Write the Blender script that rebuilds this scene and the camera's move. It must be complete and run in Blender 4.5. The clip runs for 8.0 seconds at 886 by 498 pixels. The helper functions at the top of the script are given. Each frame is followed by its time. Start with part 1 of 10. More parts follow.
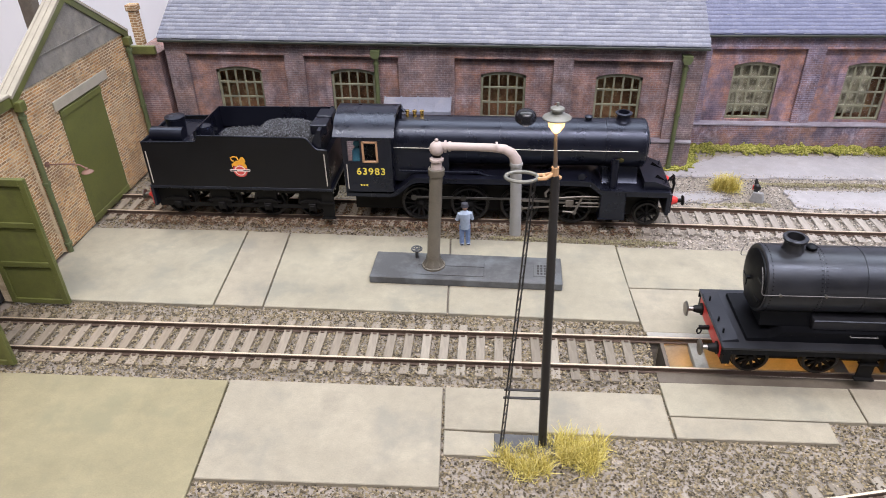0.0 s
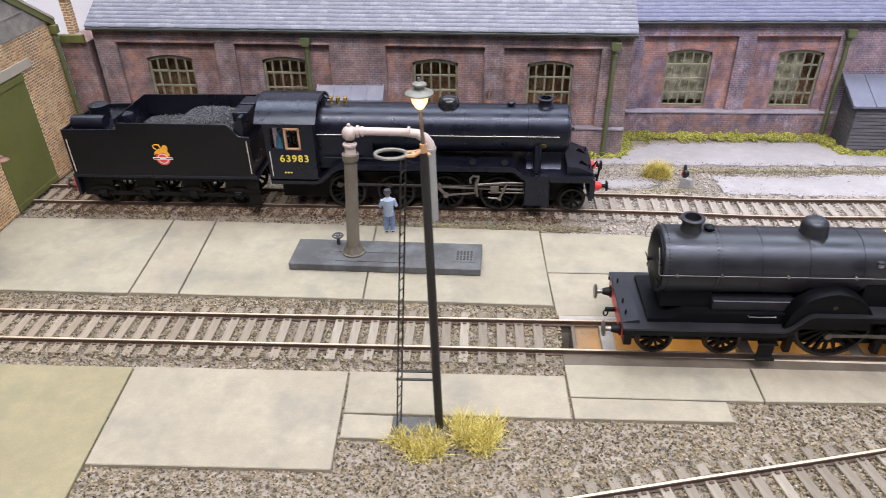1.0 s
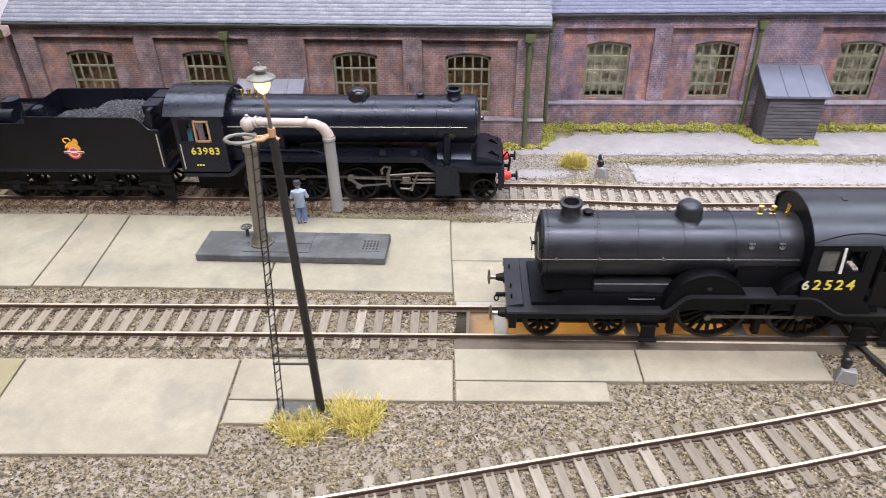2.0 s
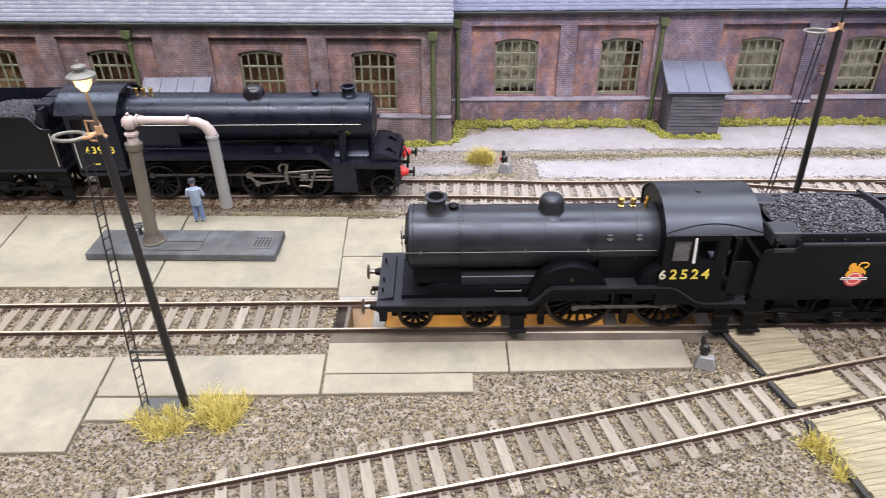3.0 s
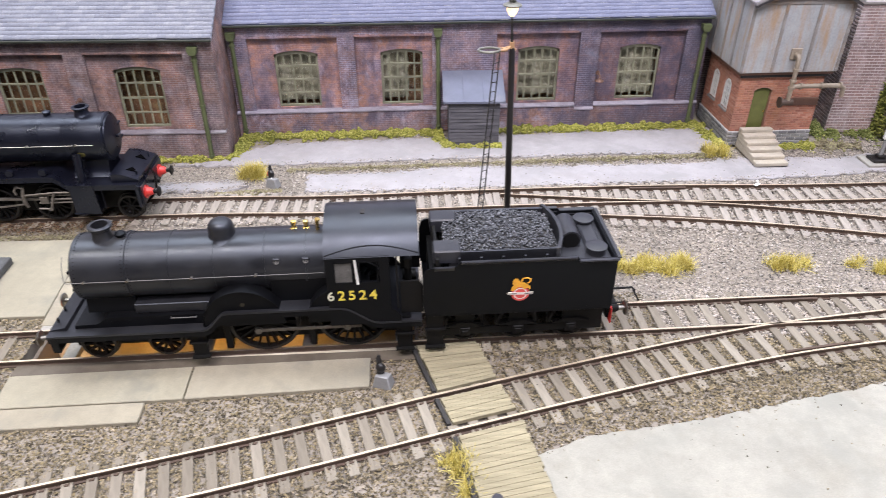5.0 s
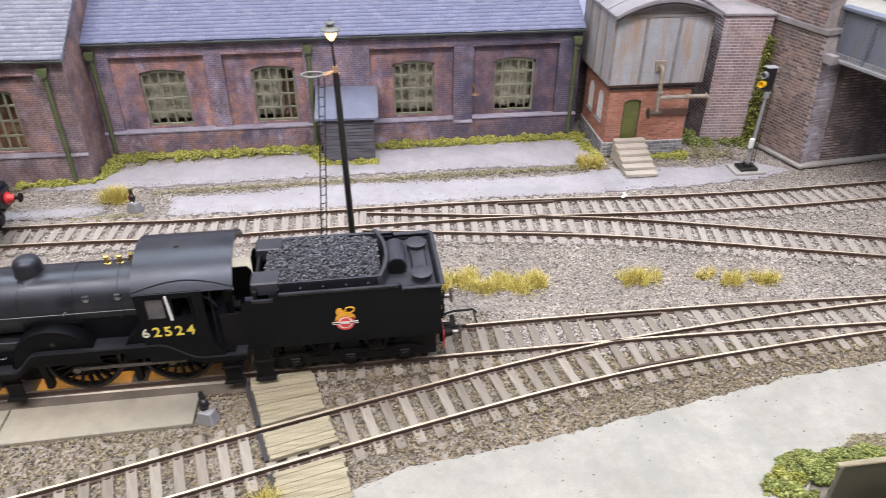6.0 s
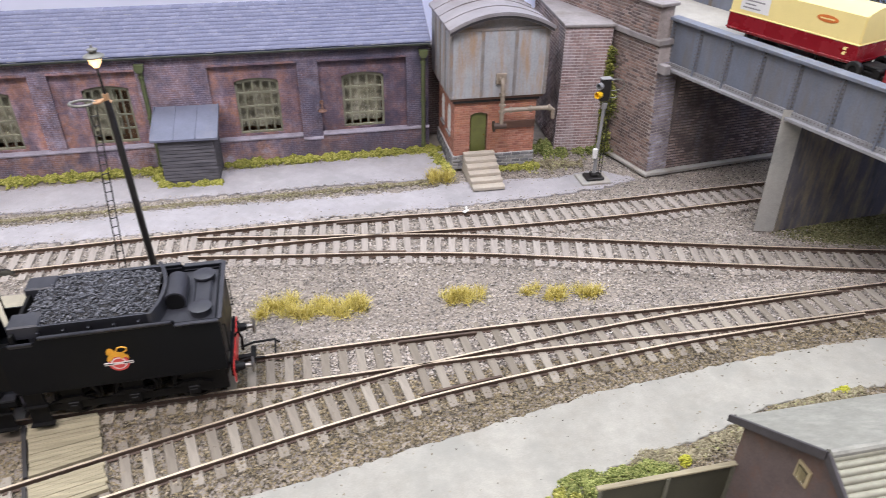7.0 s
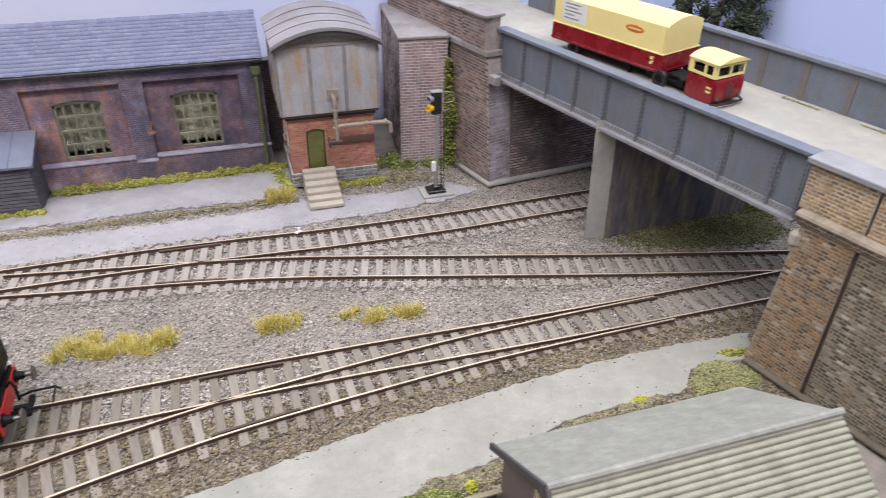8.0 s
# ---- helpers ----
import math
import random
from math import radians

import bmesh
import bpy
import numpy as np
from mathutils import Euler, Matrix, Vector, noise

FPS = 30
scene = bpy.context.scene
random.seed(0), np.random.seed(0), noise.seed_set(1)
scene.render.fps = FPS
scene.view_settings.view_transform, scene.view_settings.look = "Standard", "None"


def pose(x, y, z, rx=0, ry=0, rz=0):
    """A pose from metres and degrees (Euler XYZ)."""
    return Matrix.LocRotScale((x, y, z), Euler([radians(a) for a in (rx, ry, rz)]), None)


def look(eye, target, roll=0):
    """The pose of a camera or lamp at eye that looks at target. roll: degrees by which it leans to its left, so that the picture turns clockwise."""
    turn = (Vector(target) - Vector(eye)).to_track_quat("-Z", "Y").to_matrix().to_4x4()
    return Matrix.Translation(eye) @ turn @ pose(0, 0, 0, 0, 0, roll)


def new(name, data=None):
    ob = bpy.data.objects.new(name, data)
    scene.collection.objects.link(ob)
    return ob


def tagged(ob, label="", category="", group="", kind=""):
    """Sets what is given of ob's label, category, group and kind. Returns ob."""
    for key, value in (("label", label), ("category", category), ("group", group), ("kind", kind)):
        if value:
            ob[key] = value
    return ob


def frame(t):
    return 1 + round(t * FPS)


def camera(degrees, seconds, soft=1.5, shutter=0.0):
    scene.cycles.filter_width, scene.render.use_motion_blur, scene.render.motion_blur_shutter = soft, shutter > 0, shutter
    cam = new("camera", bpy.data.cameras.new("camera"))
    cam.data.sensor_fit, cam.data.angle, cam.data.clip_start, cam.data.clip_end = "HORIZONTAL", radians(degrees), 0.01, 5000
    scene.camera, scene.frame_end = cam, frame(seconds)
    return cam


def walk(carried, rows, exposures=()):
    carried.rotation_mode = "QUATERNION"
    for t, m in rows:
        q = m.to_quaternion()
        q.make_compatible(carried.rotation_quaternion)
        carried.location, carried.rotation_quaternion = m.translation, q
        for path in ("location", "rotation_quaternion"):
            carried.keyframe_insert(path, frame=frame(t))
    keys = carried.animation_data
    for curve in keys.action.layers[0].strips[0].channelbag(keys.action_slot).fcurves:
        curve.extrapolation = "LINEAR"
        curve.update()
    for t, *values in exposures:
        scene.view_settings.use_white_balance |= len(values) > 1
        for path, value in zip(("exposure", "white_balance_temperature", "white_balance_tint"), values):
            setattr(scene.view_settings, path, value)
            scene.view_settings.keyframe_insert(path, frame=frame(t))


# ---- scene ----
# A model railway at its true size: lengths below are in millimetres (1:76 scale), turned into metres by MM.
MM = 0.001
cam = camera(65.0, 8.0, soft=0.8, shutter=0.3)
PATH = [
    (0.0, 26.98, 5.01, 177.88, 5.81, -32.41, -1.44),
    (0.5, 40.02, 5.07, 176.88, 5.36, -32.61, -1.39),
    (1.0, 57.22, 5.28, 172.66, 4.64, -32.65, -1.24),
    (2.5, 111.01, 0.02, 169.97, 2.15, -32.80, -0.95),
    (3.0, 131.63, -0.75, 170.31, 1.04, -32.89, -0.73),
    (3.5, 153.01, -1.50, 172.52, 0.07, -32.99, -0.65),
    (4.0, 178.47, -0.33, 174.34, -0.94, -33.04, -0.53),
    (5.5, 257.18, 4.14, 180.70, -5.05, -33.33, 0.06),
    (6.0, 281.76, 6.19, 183.99, -7.16, -33.24, 0.25),
    (6.5, 313.05, 5.90, 185.47, -9.44, -33.04, 0.42),
    (7.0, 341.63, 6.67, 188.17, -11.86, -32.97, 0.66),
    (7.5, 370.12, 5.88, 190.76, -14.40, -33.02, 0.84),
    (8.0, 399.54, 3.53, 194.70, -17.53, -33.09, 0.91),
]


def eye_pose(x, y, z, yaw, pitch, roll):
    """Turned to the left by yaw, up by pitch, and leaning by roll."""
    return pose(x * MM, y * MM, z * MM, 0, 0, yaw) @ pose(0, 0, 0, 90 + pitch) @ pose(0, 0, 0, 0, 0, roll)


walk(cam, [(t, eye_pose(*row)) for t, *row in PATH],
     exposures=[(0.0, 0.22), (1.5, 0.34), (3.5, 0.41), (5.0, 0.36), (6.0, 0.24), (7.0, 0.12), (8.0, -0.01)])

# ---------------------------------------------------------------- light
world = bpy.data.worlds.new("room_air")
world.use_nodes = True
world.node_tree.nodes["Background"].inputs[0].default_value = (0.9, 0.93, 1.0, 1)
world.node_tree.nodes["Background"].inputs[1].default_value = 0.15
scene.world = world


def area_lamp(name, x, y, z, tx, ty, tz, sx, sy, watts, color):
    data = bpy.data.lights.new(name, "AREA")
    data.shape, data.size, data.size_y, data.energy, data.color = "RECTANGLE", sx * MM, sy * MM, watts, color
    ob = new(name, data)
    ob.matrix_world = look((x * MM, y * MM, z * MM), (tx * MM, ty * MM, tz * MM))
    return ob


# the strip lights of the hall above the layout
for i in range(3):
    area_lamp("strip_light", -150 + 380 * i, -60, 800, -150 + 380 * i, 250, 10, 340, 70, (2.6, 2.75, 2.4)[i], ((1.0, 0.912, 0.815), (0.965, 0.885, 1.0), (0.87, 0.885, 1.0))[i])
# unseen broad lamp added in front as fill
area_lamp("hall_fill", 260, -700, 1500, 260, 250, 0, 1800, 900, 20.4, (0.945, 0.905, 1.0))
# unseen lamp added high behind the layout to brighten roofs and boiler tops
area_lamp("hall_fill", 260, 800, 1700, 260, 420, 0, 3000, 800, 48.0, (0.865, 0.905, 1.0))


def point_lamp(name, x, y, z, watts, color, size=1.0):
    data = bpy.data.lights.new(name, "POINT")
    data.energy, data.color, data.shadow_soft_size = watts, color, size * MM
    ob = new(name, data)
    ob.location = (x * MM, y * MM, z * MM)
    return ob


for px in (102, 128, 152, 186):
    point_lamp("pit_lamp", px, 211, -10.5, 0.0019, (1.0, 0.52, 0.12))

# ---------------------------------------------------------------- materials


def material(name, rough=0.6, metal=0.0, spec=0.5):
    m = bpy.data.materials.new(name)
    m.use_nodes = True
    b = m.node_tree.nodes["Principled BSDF"]
    b.inputs["Roughness"].default_value = rough
    b.inputs["Metallic"].default_value = metal
    b.inputs["Specular IOR Level"].default_value = spec
    return m, m.node_tree, b


def node(nt, kind, **values):
    n = nt.nodes.new(kind)
    for key, value in values.items():
        n.inputs[key.replace("_", " ")].default_value = value
    return n


def mm_coords(nt):
    """Object coordinates in millimetres."""
    co = nt.nodes.new("ShaderNodeTexCoord")
    mp = nt.nodes.new("ShaderNodeMapping")
    mp.inputs["Scale"].default_value = (1000, 1000, 1000)
    nt.links.new(co.outputs["Object"], mp.inputs["Vector"])
    return mp.outputs["Vector"]


def noise_of(nt, vec, size, detail=4.0, rough=0.6, stretch=None):
    """Noise whose blots are about size millimetres wide."""
    if stretch:
        mp = nt.nodes.new("ShaderNodeMapping")
        mp.inputs["Scale"].default_value = stretch
        nt.links.new(vec, mp.inputs["Vector"])
        vec = mp.outputs["Vector"]
    n = node(nt, "ShaderNodeTexNoise", Scale=1.0 / size, Detail=detail, Roughness=rough)
    nt.links.new(vec, n.inputs["Vector"])
    return n.outputs["Fac"]


def ramp(nt, fac, stops):
    r = nt.nodes.new("ShaderNodeValToRGB")
    els = r.color_ramp.elements
    while len(els) < len(stops):
        els.new(0.5)
    for el, (at, col) in zip(els, stops):
        el.position, el.color = at, (*col, 1) if len(col) == 3 else col
    nt.links.new(fac, r.inputs["Fac"])
    return r.outputs["Color"]


def mix(nt, fac, a, b, how="MIX"):
    m = nt.nodes.new("ShaderNodeMix")
    m.data_type, m.blend_type = "RGBA", how
    for value, key in ((fac, 0), (a, 6), (b, 7)):
        if isinstance(value, (int, float)):
            m.inputs[key].default_value = value
        elif isinstance(value, tuple):
            m.inputs[key].default_value = (*value, 1)
        else:
            nt.links.new(value, m.inputs[key])
    return m.outputs[2]


def gray(v):
    return (v, v, v)


def bump(nt, b, height, strength=0.4, dist=0.3):
    n = node(nt, "ShaderNodeBump", Strength=strength, Distance=dist * MM)
    nt.links.new(height, n.inputs["Height"])
    nt.links.new(n.outputs["Normal"], b.inputs["Normal"])
    return n


def plain(name, color, rough=0.6, metal=0.0, vary=0.18, size=6.0, grain=0.6, spec=0.5, bumpy=0.15, dirt=None):
    """Paint, plastic or metal with two scales of unevenness and a little dirt."""
    m, nt, b = material(name, rough, metal, spec)
    v = mm_coords(nt)
    big, fine = noise_of(nt, v, size), noise_of(nt, v, grain, 2.0)
    dark = tuple(c * (1 - vary) for c in color)
    lite = tuple(min(1, c * (1 + vary)) for c in color)
    col = ramp(nt, big, [(0.3, dark), (0.7, lite)])
    col = mix(nt, 0.35, col, ramp(nt, fine, [(0.3, dark), (0.7, lite)]))
    if dirt:
        spots = ramp(nt, noise_of(nt, v, size * 2.2, 6.0, 0.7), [(0.5, gray(0.0)), (0.72, gray(1.0))])
        col = mix(nt, spots, col, dirt)
    nt.links.new(col, b.inputs["Base Color"])
    r = ramp(nt, big, [(0.3, gray(max(0.03, rough - 0.08))), (0.7, gray(min(1, rough + 0.1)))])
    nt.links.new(r, b.inputs["Roughness"])
    if bumpy:
        bump(nt, b, fine, bumpy, 0.12)
    return m


def brick_mat(name, cols, mortar, soot, soot_amount=0.5, wash=None, w=3.0, h=1.05, wash_amount=0.6, streak=14.0, mortar_w=0.15, smear=None, smear_most=0.82, mottle=0.0, dark_end=None):
    """Brickwork on UVs in millimetres: uneven bricks, sunk joints, soot and run-down stains."""
    m, nt, b = material(name, 0.85, 0.0, 0.25)
    uv = nt.nodes.new("ShaderNodeTexCoord").outputs["UV"]
    v = mm_coords(nt)
    # joints wander a little
    wob = node(nt, "ShaderNodeTexNoise", Scale=0.45, Detail=3.0, Roughness=0.7)
    nt.links.new(uv, wob.inputs["Vector"])
    mid = nt.nodes.new("ShaderNodeVectorMath")
    mid.operation = "MULTIPLY_ADD"
    mid.inputs[1].default_value, mid.inputs[2].default_value = (0.7, 0.5, 0), (-0.35, -0.25, 0)
    nt.links.new(wob.outputs["Color"], mid.inputs[0])
    add = nt.nodes.new("ShaderNodeVectorMath")
    nt.links.new(uv, add.inputs[0])
    nt.links.new(mid.outputs[0], add.inputs[1])
    br = node(nt, "ShaderNodeTexBrick", Scale=1.0, Mortar_Size=mortar_w, Mortar_Smooth=0.3, Bias=0.0, Brick_Width=w, Row_Height=h)
    br.inputs["Color1"].default_value, br.inputs["Color2"].default_value = (*cols[0], 1), (*cols[1], 1)
    br.inputs["Mortar"].default_value = (*mortar, 1)
    nt.links.new(add.outputs[0], br.inputs["Vector"])
    col = br.outputs["Color"]
    patch = noise_of(nt, v, 17.0, 5.0, 0.65)
    col = mix(nt, ramp(nt, patch, [(0.44, gray(0)), (0.58, gray(0.85))]), col, mix(nt, br.outputs["Fac"], cols[2], mortar))
    runs = noise_of(nt, uv, streak, 5.0, 0.7, (1.0, 0.22, 1.0))
    col = mix(nt, ramp(nt, runs, [(0.45, gray(0)), (0.7, gray(soot_amount))]), col, soot)
    if wash:
        pale = noise_of(nt, uv, 9.0, 6.0, 0.75, (1.0, 0.35, 1.0))
        col = mix(nt, ramp(nt, pale, [(0.52, gray(0)), (0.72, gray(wash_amount))]), col, wash)
    if smear:
        # brushed weathering that hides the joints in places
        tone = ramp(nt, noise_of(nt, v, 13.0, 6.0, 0.68), [(0.32, smear[0]), (0.46, smear[1]), (0.56, smear[2]), (0.7, smear[3])])
        where = ramp(nt, noise_of(nt, v, 24.0, 4.0, 0.6), [(0.4, gray(0.12)), (0.6, gray(smear_most))])
        col = mix(nt, where, col, tone)
    if mottle:
        # cloudy soot and cleaner patches under which the courses stay visible
        cloud = ramp(nt, noise_of(nt, v, 15.0, 6.0, 0.72), [(0.34, gray(0.06)), (0.5, gray(0.42)), (0.66, gray(0.9))])
        col = mix(nt, mottle, col, cloud, "OVERLAY")
    if dark_end:
        # the wall grows darker along x towards one end, in uneven blots
        sep = nt.nodes.new("ShaderNodeSeparateXYZ")
        nt.links.new(v, sep.inputs[0])
        far = node(nt, "ShaderNodeMapRange", From_Min=dark_end[0], From_Max=dark_end[1])
        nt.links.new(sep.outputs["X"], far.inputs["Value"])
        amount = mix(nt, 1.0, ramp(nt, noise_of(nt, v, 18.0, 5.0, 0.65), [(0.35, gray(0.45)), (0.65, gray(0.95))]), far.outputs["Result"], "MULTIPLY")
        col = mix(nt, amount, col, soot)
    grain = noise_of(nt, v, 0.8, 3.0)
    col = mix(nt, 0.5, col, ramp(nt, grain, [(0.25, gray(0.3)), (0.75, gray(0.75))]), "OVERLAY")
    nt.links.new(col, b.inputs["Base Color"])
    hgt = mix(nt, 0.25, mix(nt, br.outputs["Fac"], gray(1.0), gray(0.0)), grain)
    bump(nt, b, hgt, 0.7, 0.25)
    return m


def island_mat(name, stops, rough=0.8, tint_size=40.0, tint=0.3, spec=0.3):
    """Loose grains, each of its own shade, with patches of tint over the whole."""
    m, nt, b = material(name, rough, 0.0, spec)
    geo = nt.nodes.new("ShaderNodeNewGeometry")
    col = ramp(nt, geo.outputs["Random Per Island"], stops)
    v = mm_coords(nt)
    big = noise_of(nt, v, tint_size, 4.0)
    col = mix(nt, tint, col, ramp(nt, big, [(0.3, gray(0.2)), (0.7, gray(0.8))]), "OVERLAY")
    nt.links.new(col, b.inputs["Base Color"])
    return m


def concrete_mat(name, base, stain, rough=0.8, line=None):
    m, nt, b = material(name, rough, 0.0, 0.35)
    v = mm_coords(nt)
    inf = nt.nodes.new("ShaderNodeObjectInfo")
    big, mid, fine = noise_of(nt, v, 34.0, 5.0, 0.6), noise_of(nt, v, 5.0, 5.0, 0.7), noise_of(nt, v, 0.5, 2.0)
    col = ramp(nt, big, [(0.3, tuple(c * 0.86 for c in base)), (0.55, base), (0.75, tuple(min(1, c * 1.1) for c in base))])
    col = mix(nt, ramp(nt, noise_of(nt, v, 22.0, 7.0, 0.7), [(0.5, gray(0)), (0.75, gray(0.7))]), col, stain)
    col = mix(nt, 0.25, col, ramp(nt, mid, [(0.3, gray(0.3)), (0.7, gray(0.7))]), "OVERLAY")
    col = mix(nt, 0.12, col, ramp(nt, fine, [(0.3, gray(0.2)), (0.7, gray(0.8))]), "OVERLAY")
    blot = ramp(nt, noise_of(nt, v, 30.0, 5.0, 0.62), [(0.36, gray(0.55)), (0.47, gray(0)), (0.58, gray(0)), (0.7, gray(0.5))])
    col = mix(nt, blot, col, tuple(c * k for c, k in zip(stain, (0.92, 0.98, 1.04))))
    col = mix(nt, 0.4, col, ramp(nt, inf.outputs["Random"], [(0.0, (0.46, 0.445, 0.40)), (0.35, (0.52, 0.505, 0.47)), (0.7, (0.50, 0.515, 0.46)), (1.0, (0.55, 0.54, 0.50))]), "OVERLAY")
    nt.links.new(col, b.inputs["Base Color"])
    nt.links.new(ramp(nt, mid, [(0.3, gray(rough - 0.15)), (0.7, gray(rough + 0.1))]), b.inputs["Roughness"])
    bump(nt, b, mix(nt, 0.5, mid, fine), 0.2, 0.15)
    return m


M = {}
M["ballast"] = island_mat("ballast_stones", [(0.0, (0.031, 0.024, 0.016)), (0.25, (0.092, 0.075, 0.047)), (0.5, (0.163, 0.131, 0.081)), (0.78, (0.225, 0.178, 0.098)), (0.95, (0.295, 0.245, 0.172)), (1.0, (0.35, 0.30, 0.23))])
M["ballast_pale"] = island_mat("ballast_grey", [(0.0, (0.055, 0.049, 0.044)), (0.25, (0.188, 0.168, 0.147)), (0.55, (0.312, 0.276, 0.236)), (0.8, (0.37, 0.318, 0.256)), (0.95, (0.41, 0.37, 0.335)), (1.0, (0.49, 0.455, 0.42))])
M["ballast_oily"] = island_mat("oily_ballast", [(0.0, (0.022, 0.013, 0.008)), (0.4, (0.075, 0.038, 0.019)), (0.8, (0.135, 0.068, 0.033)), (1.0, (0.20, 0.125, 0.075))], 0.7)
M["soil"] = plain("glued_ballast_bed", (0.24, 0.21, 0.175), 0.95, vary=0.35, size=9, bumpy=0.5)
M["slab"] = concrete_mat("ash_beige_concrete", (0.294, 0.267, 0.208), (0.205, 0.188, 0.153))
M["slab_olive"] = concrete_mat("olive_tan_concrete", (0.245, 0.215, 0.135), (0.205, 0.178, 0.11))
M["path"] = concrete_mat("warm_white_concrete", (0.308, 0.296, 0.264), (0.25, 0.235, 0.202))
M["path_back"] = concrete_mat("bluish_white_concrete", (0.318, 0.304, 0.322), (0.262, 0.242, 0.236))
M["edge"] = plain("joint_dark", (0.12, 0.10, 0.07), 0.9)
M["kerb"] = concrete_mat("grey_kerb", (0.33, 0.32, 0.30), (0.25, 0.2, 0.16))
M["brick_dark"] = brick_mat("sooty_brick", [(0.335, 0.17, 0.125), (0.235, 0.14, 0.13), (0.19, 0.15, 0.17)], (0.34, 0.285, 0.28), (0.06, 0.055, 0.075), 0.75, (0.40, 0.375, 0.43), h=1.25, w=3.2, wash_amount=0.55, smear=[(0.085, 0.074, 0.086), (0.18, 0.123, 0.118), (0.31, 0.165, 0.115), (0.34, 0.295, 0.325)], smear_most=0.68, mottle=0.5)
M["brick_pale"] = brick_mat("rubbed_sooty_brick", [(0.27, 0.165, 0.14), (0.21, 0.145, 0.145), (0.17, 0.145, 0.17)], (0.34, 0.30, 0.305), (0.065, 0.058, 0.075), 0.75, (0.42, 0.395, 0.44), h=1.25, w=3.2, wash_amount=0.5, mortar_w=0.15, smear=[(0.09, 0.08, 0.092), (0.19, 0.14, 0.14), (0.27, 0.17, 0.14), (0.38, 0.345, 0.37)], smear_most=0.5, mottle=0.5)
M["brick_purple"] = brick_mat("purple_sooty_brick", [(0.463, 0.217, 0.133), (0.284, 0.157, 0.149), (0.157, 0.131, 0.192)], (0.373, 0.269, 0.277), (0.052, 0.047, 0.076), 0.85, (0.463, 0.440, 0.552), h=1.25, w=3.2, wash_amount=0.6, mortar_w=0.11, smear=[(0.105, 0.092, 0.131), (0.231, 0.177, 0.210), (0.418, 0.217, 0.149), (0.463, 0.418, 0.500)], smear_most=0.74, mottle=0.45, dark_end=(0.0, 112.0))
M["brick_blue"] = brick_mat("blue_black_sooty_brick", [(0.307, 0.177, 0.146), (0.185, 0.130, 0.154), (0.130, 0.122, 0.177)], (0.399, 0.368, 0.461), (0.060, 0.058, 0.088), 0.8, (0.461, 0.453, 0.583), h=1.25, w=3.2, wash_amount=0.6, mortar_w=0.13, smear=[(0.092, 0.085, 0.122), (0.185, 0.154, 0.198), (0.307, 0.214, 0.214), (0.429, 0.415, 0.529)], smear_most=0.6, mottle=0.35, dark_end=(0.0, 112.0))
M["brick_streak"] = brick_mat("lime_streaked_brick", [(0.27, 0.15, 0.125), (0.17, 0.12, 0.14), (0.12, 0.11, 0.155)], (0.30, 0.28, 0.34), (0.06, 0.056, 0.085), 0.75, (0.52, 0.50, 0.60), h=1.25, w=3.2, wash_amount=0.85, mortar_w=0.1, streak=9.0, smear=[(0.085, 0.078, 0.11), (0.17, 0.13, 0.16), (0.36, 0.20, 0.14), (0.45, 0.43, 0.52)], smear_most=0.7, mottle=0.4, dark_end=(30.0, 118.0))
M["brick_tan"] = brick_mat("tan_brick", [(0.58, 0.34, 0.14), (0.38, 0.20, 0.085), (0.29, 0.19, 0.11)], (0.80, 0.72, 0.56), (0.14, 0.10, 0.065), 0.6, h=1.5, w=4.0, mortar_w=0.24, smear=[(0.12, 0.085, 0.06), (0.27, 0.17, 0.09), (0.46, 0.28, 0.13), (0.62, 0.52, 0.37)], smear_most=0.3, mottle=0.45)
M["brick_red"] = brick_mat("red_brick", [(0.37, 0.165, 0.115), (0.30, 0.13, 0.095), (0.34, 0.20, 0.155)], (0.38, 0.24, 0.19), (0.17, 0.09, 0.065), 0.5, h=1.25, w=3.2, smear=[(0.21, 0.10, 0.075), (0.33, 0.155, 0.11), (0.40, 0.215, 0.16), (0.43, 0.275, 0.22)], smear_most=0.6)
# near-black brick that carries the shade of the gap beside the tower
M["gap_shade_brick"] = brick_mat("shade_dark_brick", [(0.16, 0.115, 0.10), (0.11, 0.085, 0.08), (0.07, 0.06, 0.06)], (0.22, 0.19, 0.18), (0.025, 0.023, 0.025), 0.9, h=1.5, w=4.0, streak=30, mortar_w=0.2)
M["brick_buff"] = brick_mat("sooted_buff_brick", [(0.40, 0.22, 0.10), (0.19, 0.13, 0.095), (0.135, 0.115, 0.105)], (0.60, 0.54, 0.45), (0.06, 0.056, 0.05), 0.8, (0.30, 0.27, 0.22), h=1.15, w=2.9, streak=30, mortar_w=0.26, wash_amount=0.45, smear=[(0.075, 0.065, 0.055), (0.17, 0.125, 0.09), (0.33, 0.20, 0.10), (0.36, 0.32, 0.26)], smear_most=0.42, mottle=0.75)
M["stone_buff"] = plain("worn_buff_stone", (0.30, 0.25, 0.185), 0.85, vary=0.3, size=4, dirt=(0.17, 0.14, 0.10))
M["rivet"] = plain("dark_rusty_rivets", (0.115, 0.105, 0.10), 0.6, vary=0.35, size=8)
M["ledge"] = plain("sooty_stone_ledge", (0.17, 0.15, 0.17), 0.85, vary=0.3, size=8, dirt=(0.3, 0.29, 0.31))
M["cap_grey"] = plain("grey_parapet_stone", (0.27, 0.268, 0.275), 0.85, vary=0.2, size=9, dirt=(0.21, 0.20, 0.195))
M["mortar_pale"] = plain("pale_buff_mortar", (0.50, 0.45, 0.345), 0.95, vary=0.3, size=6, dirt=(0.20, 0.165, 0.115))
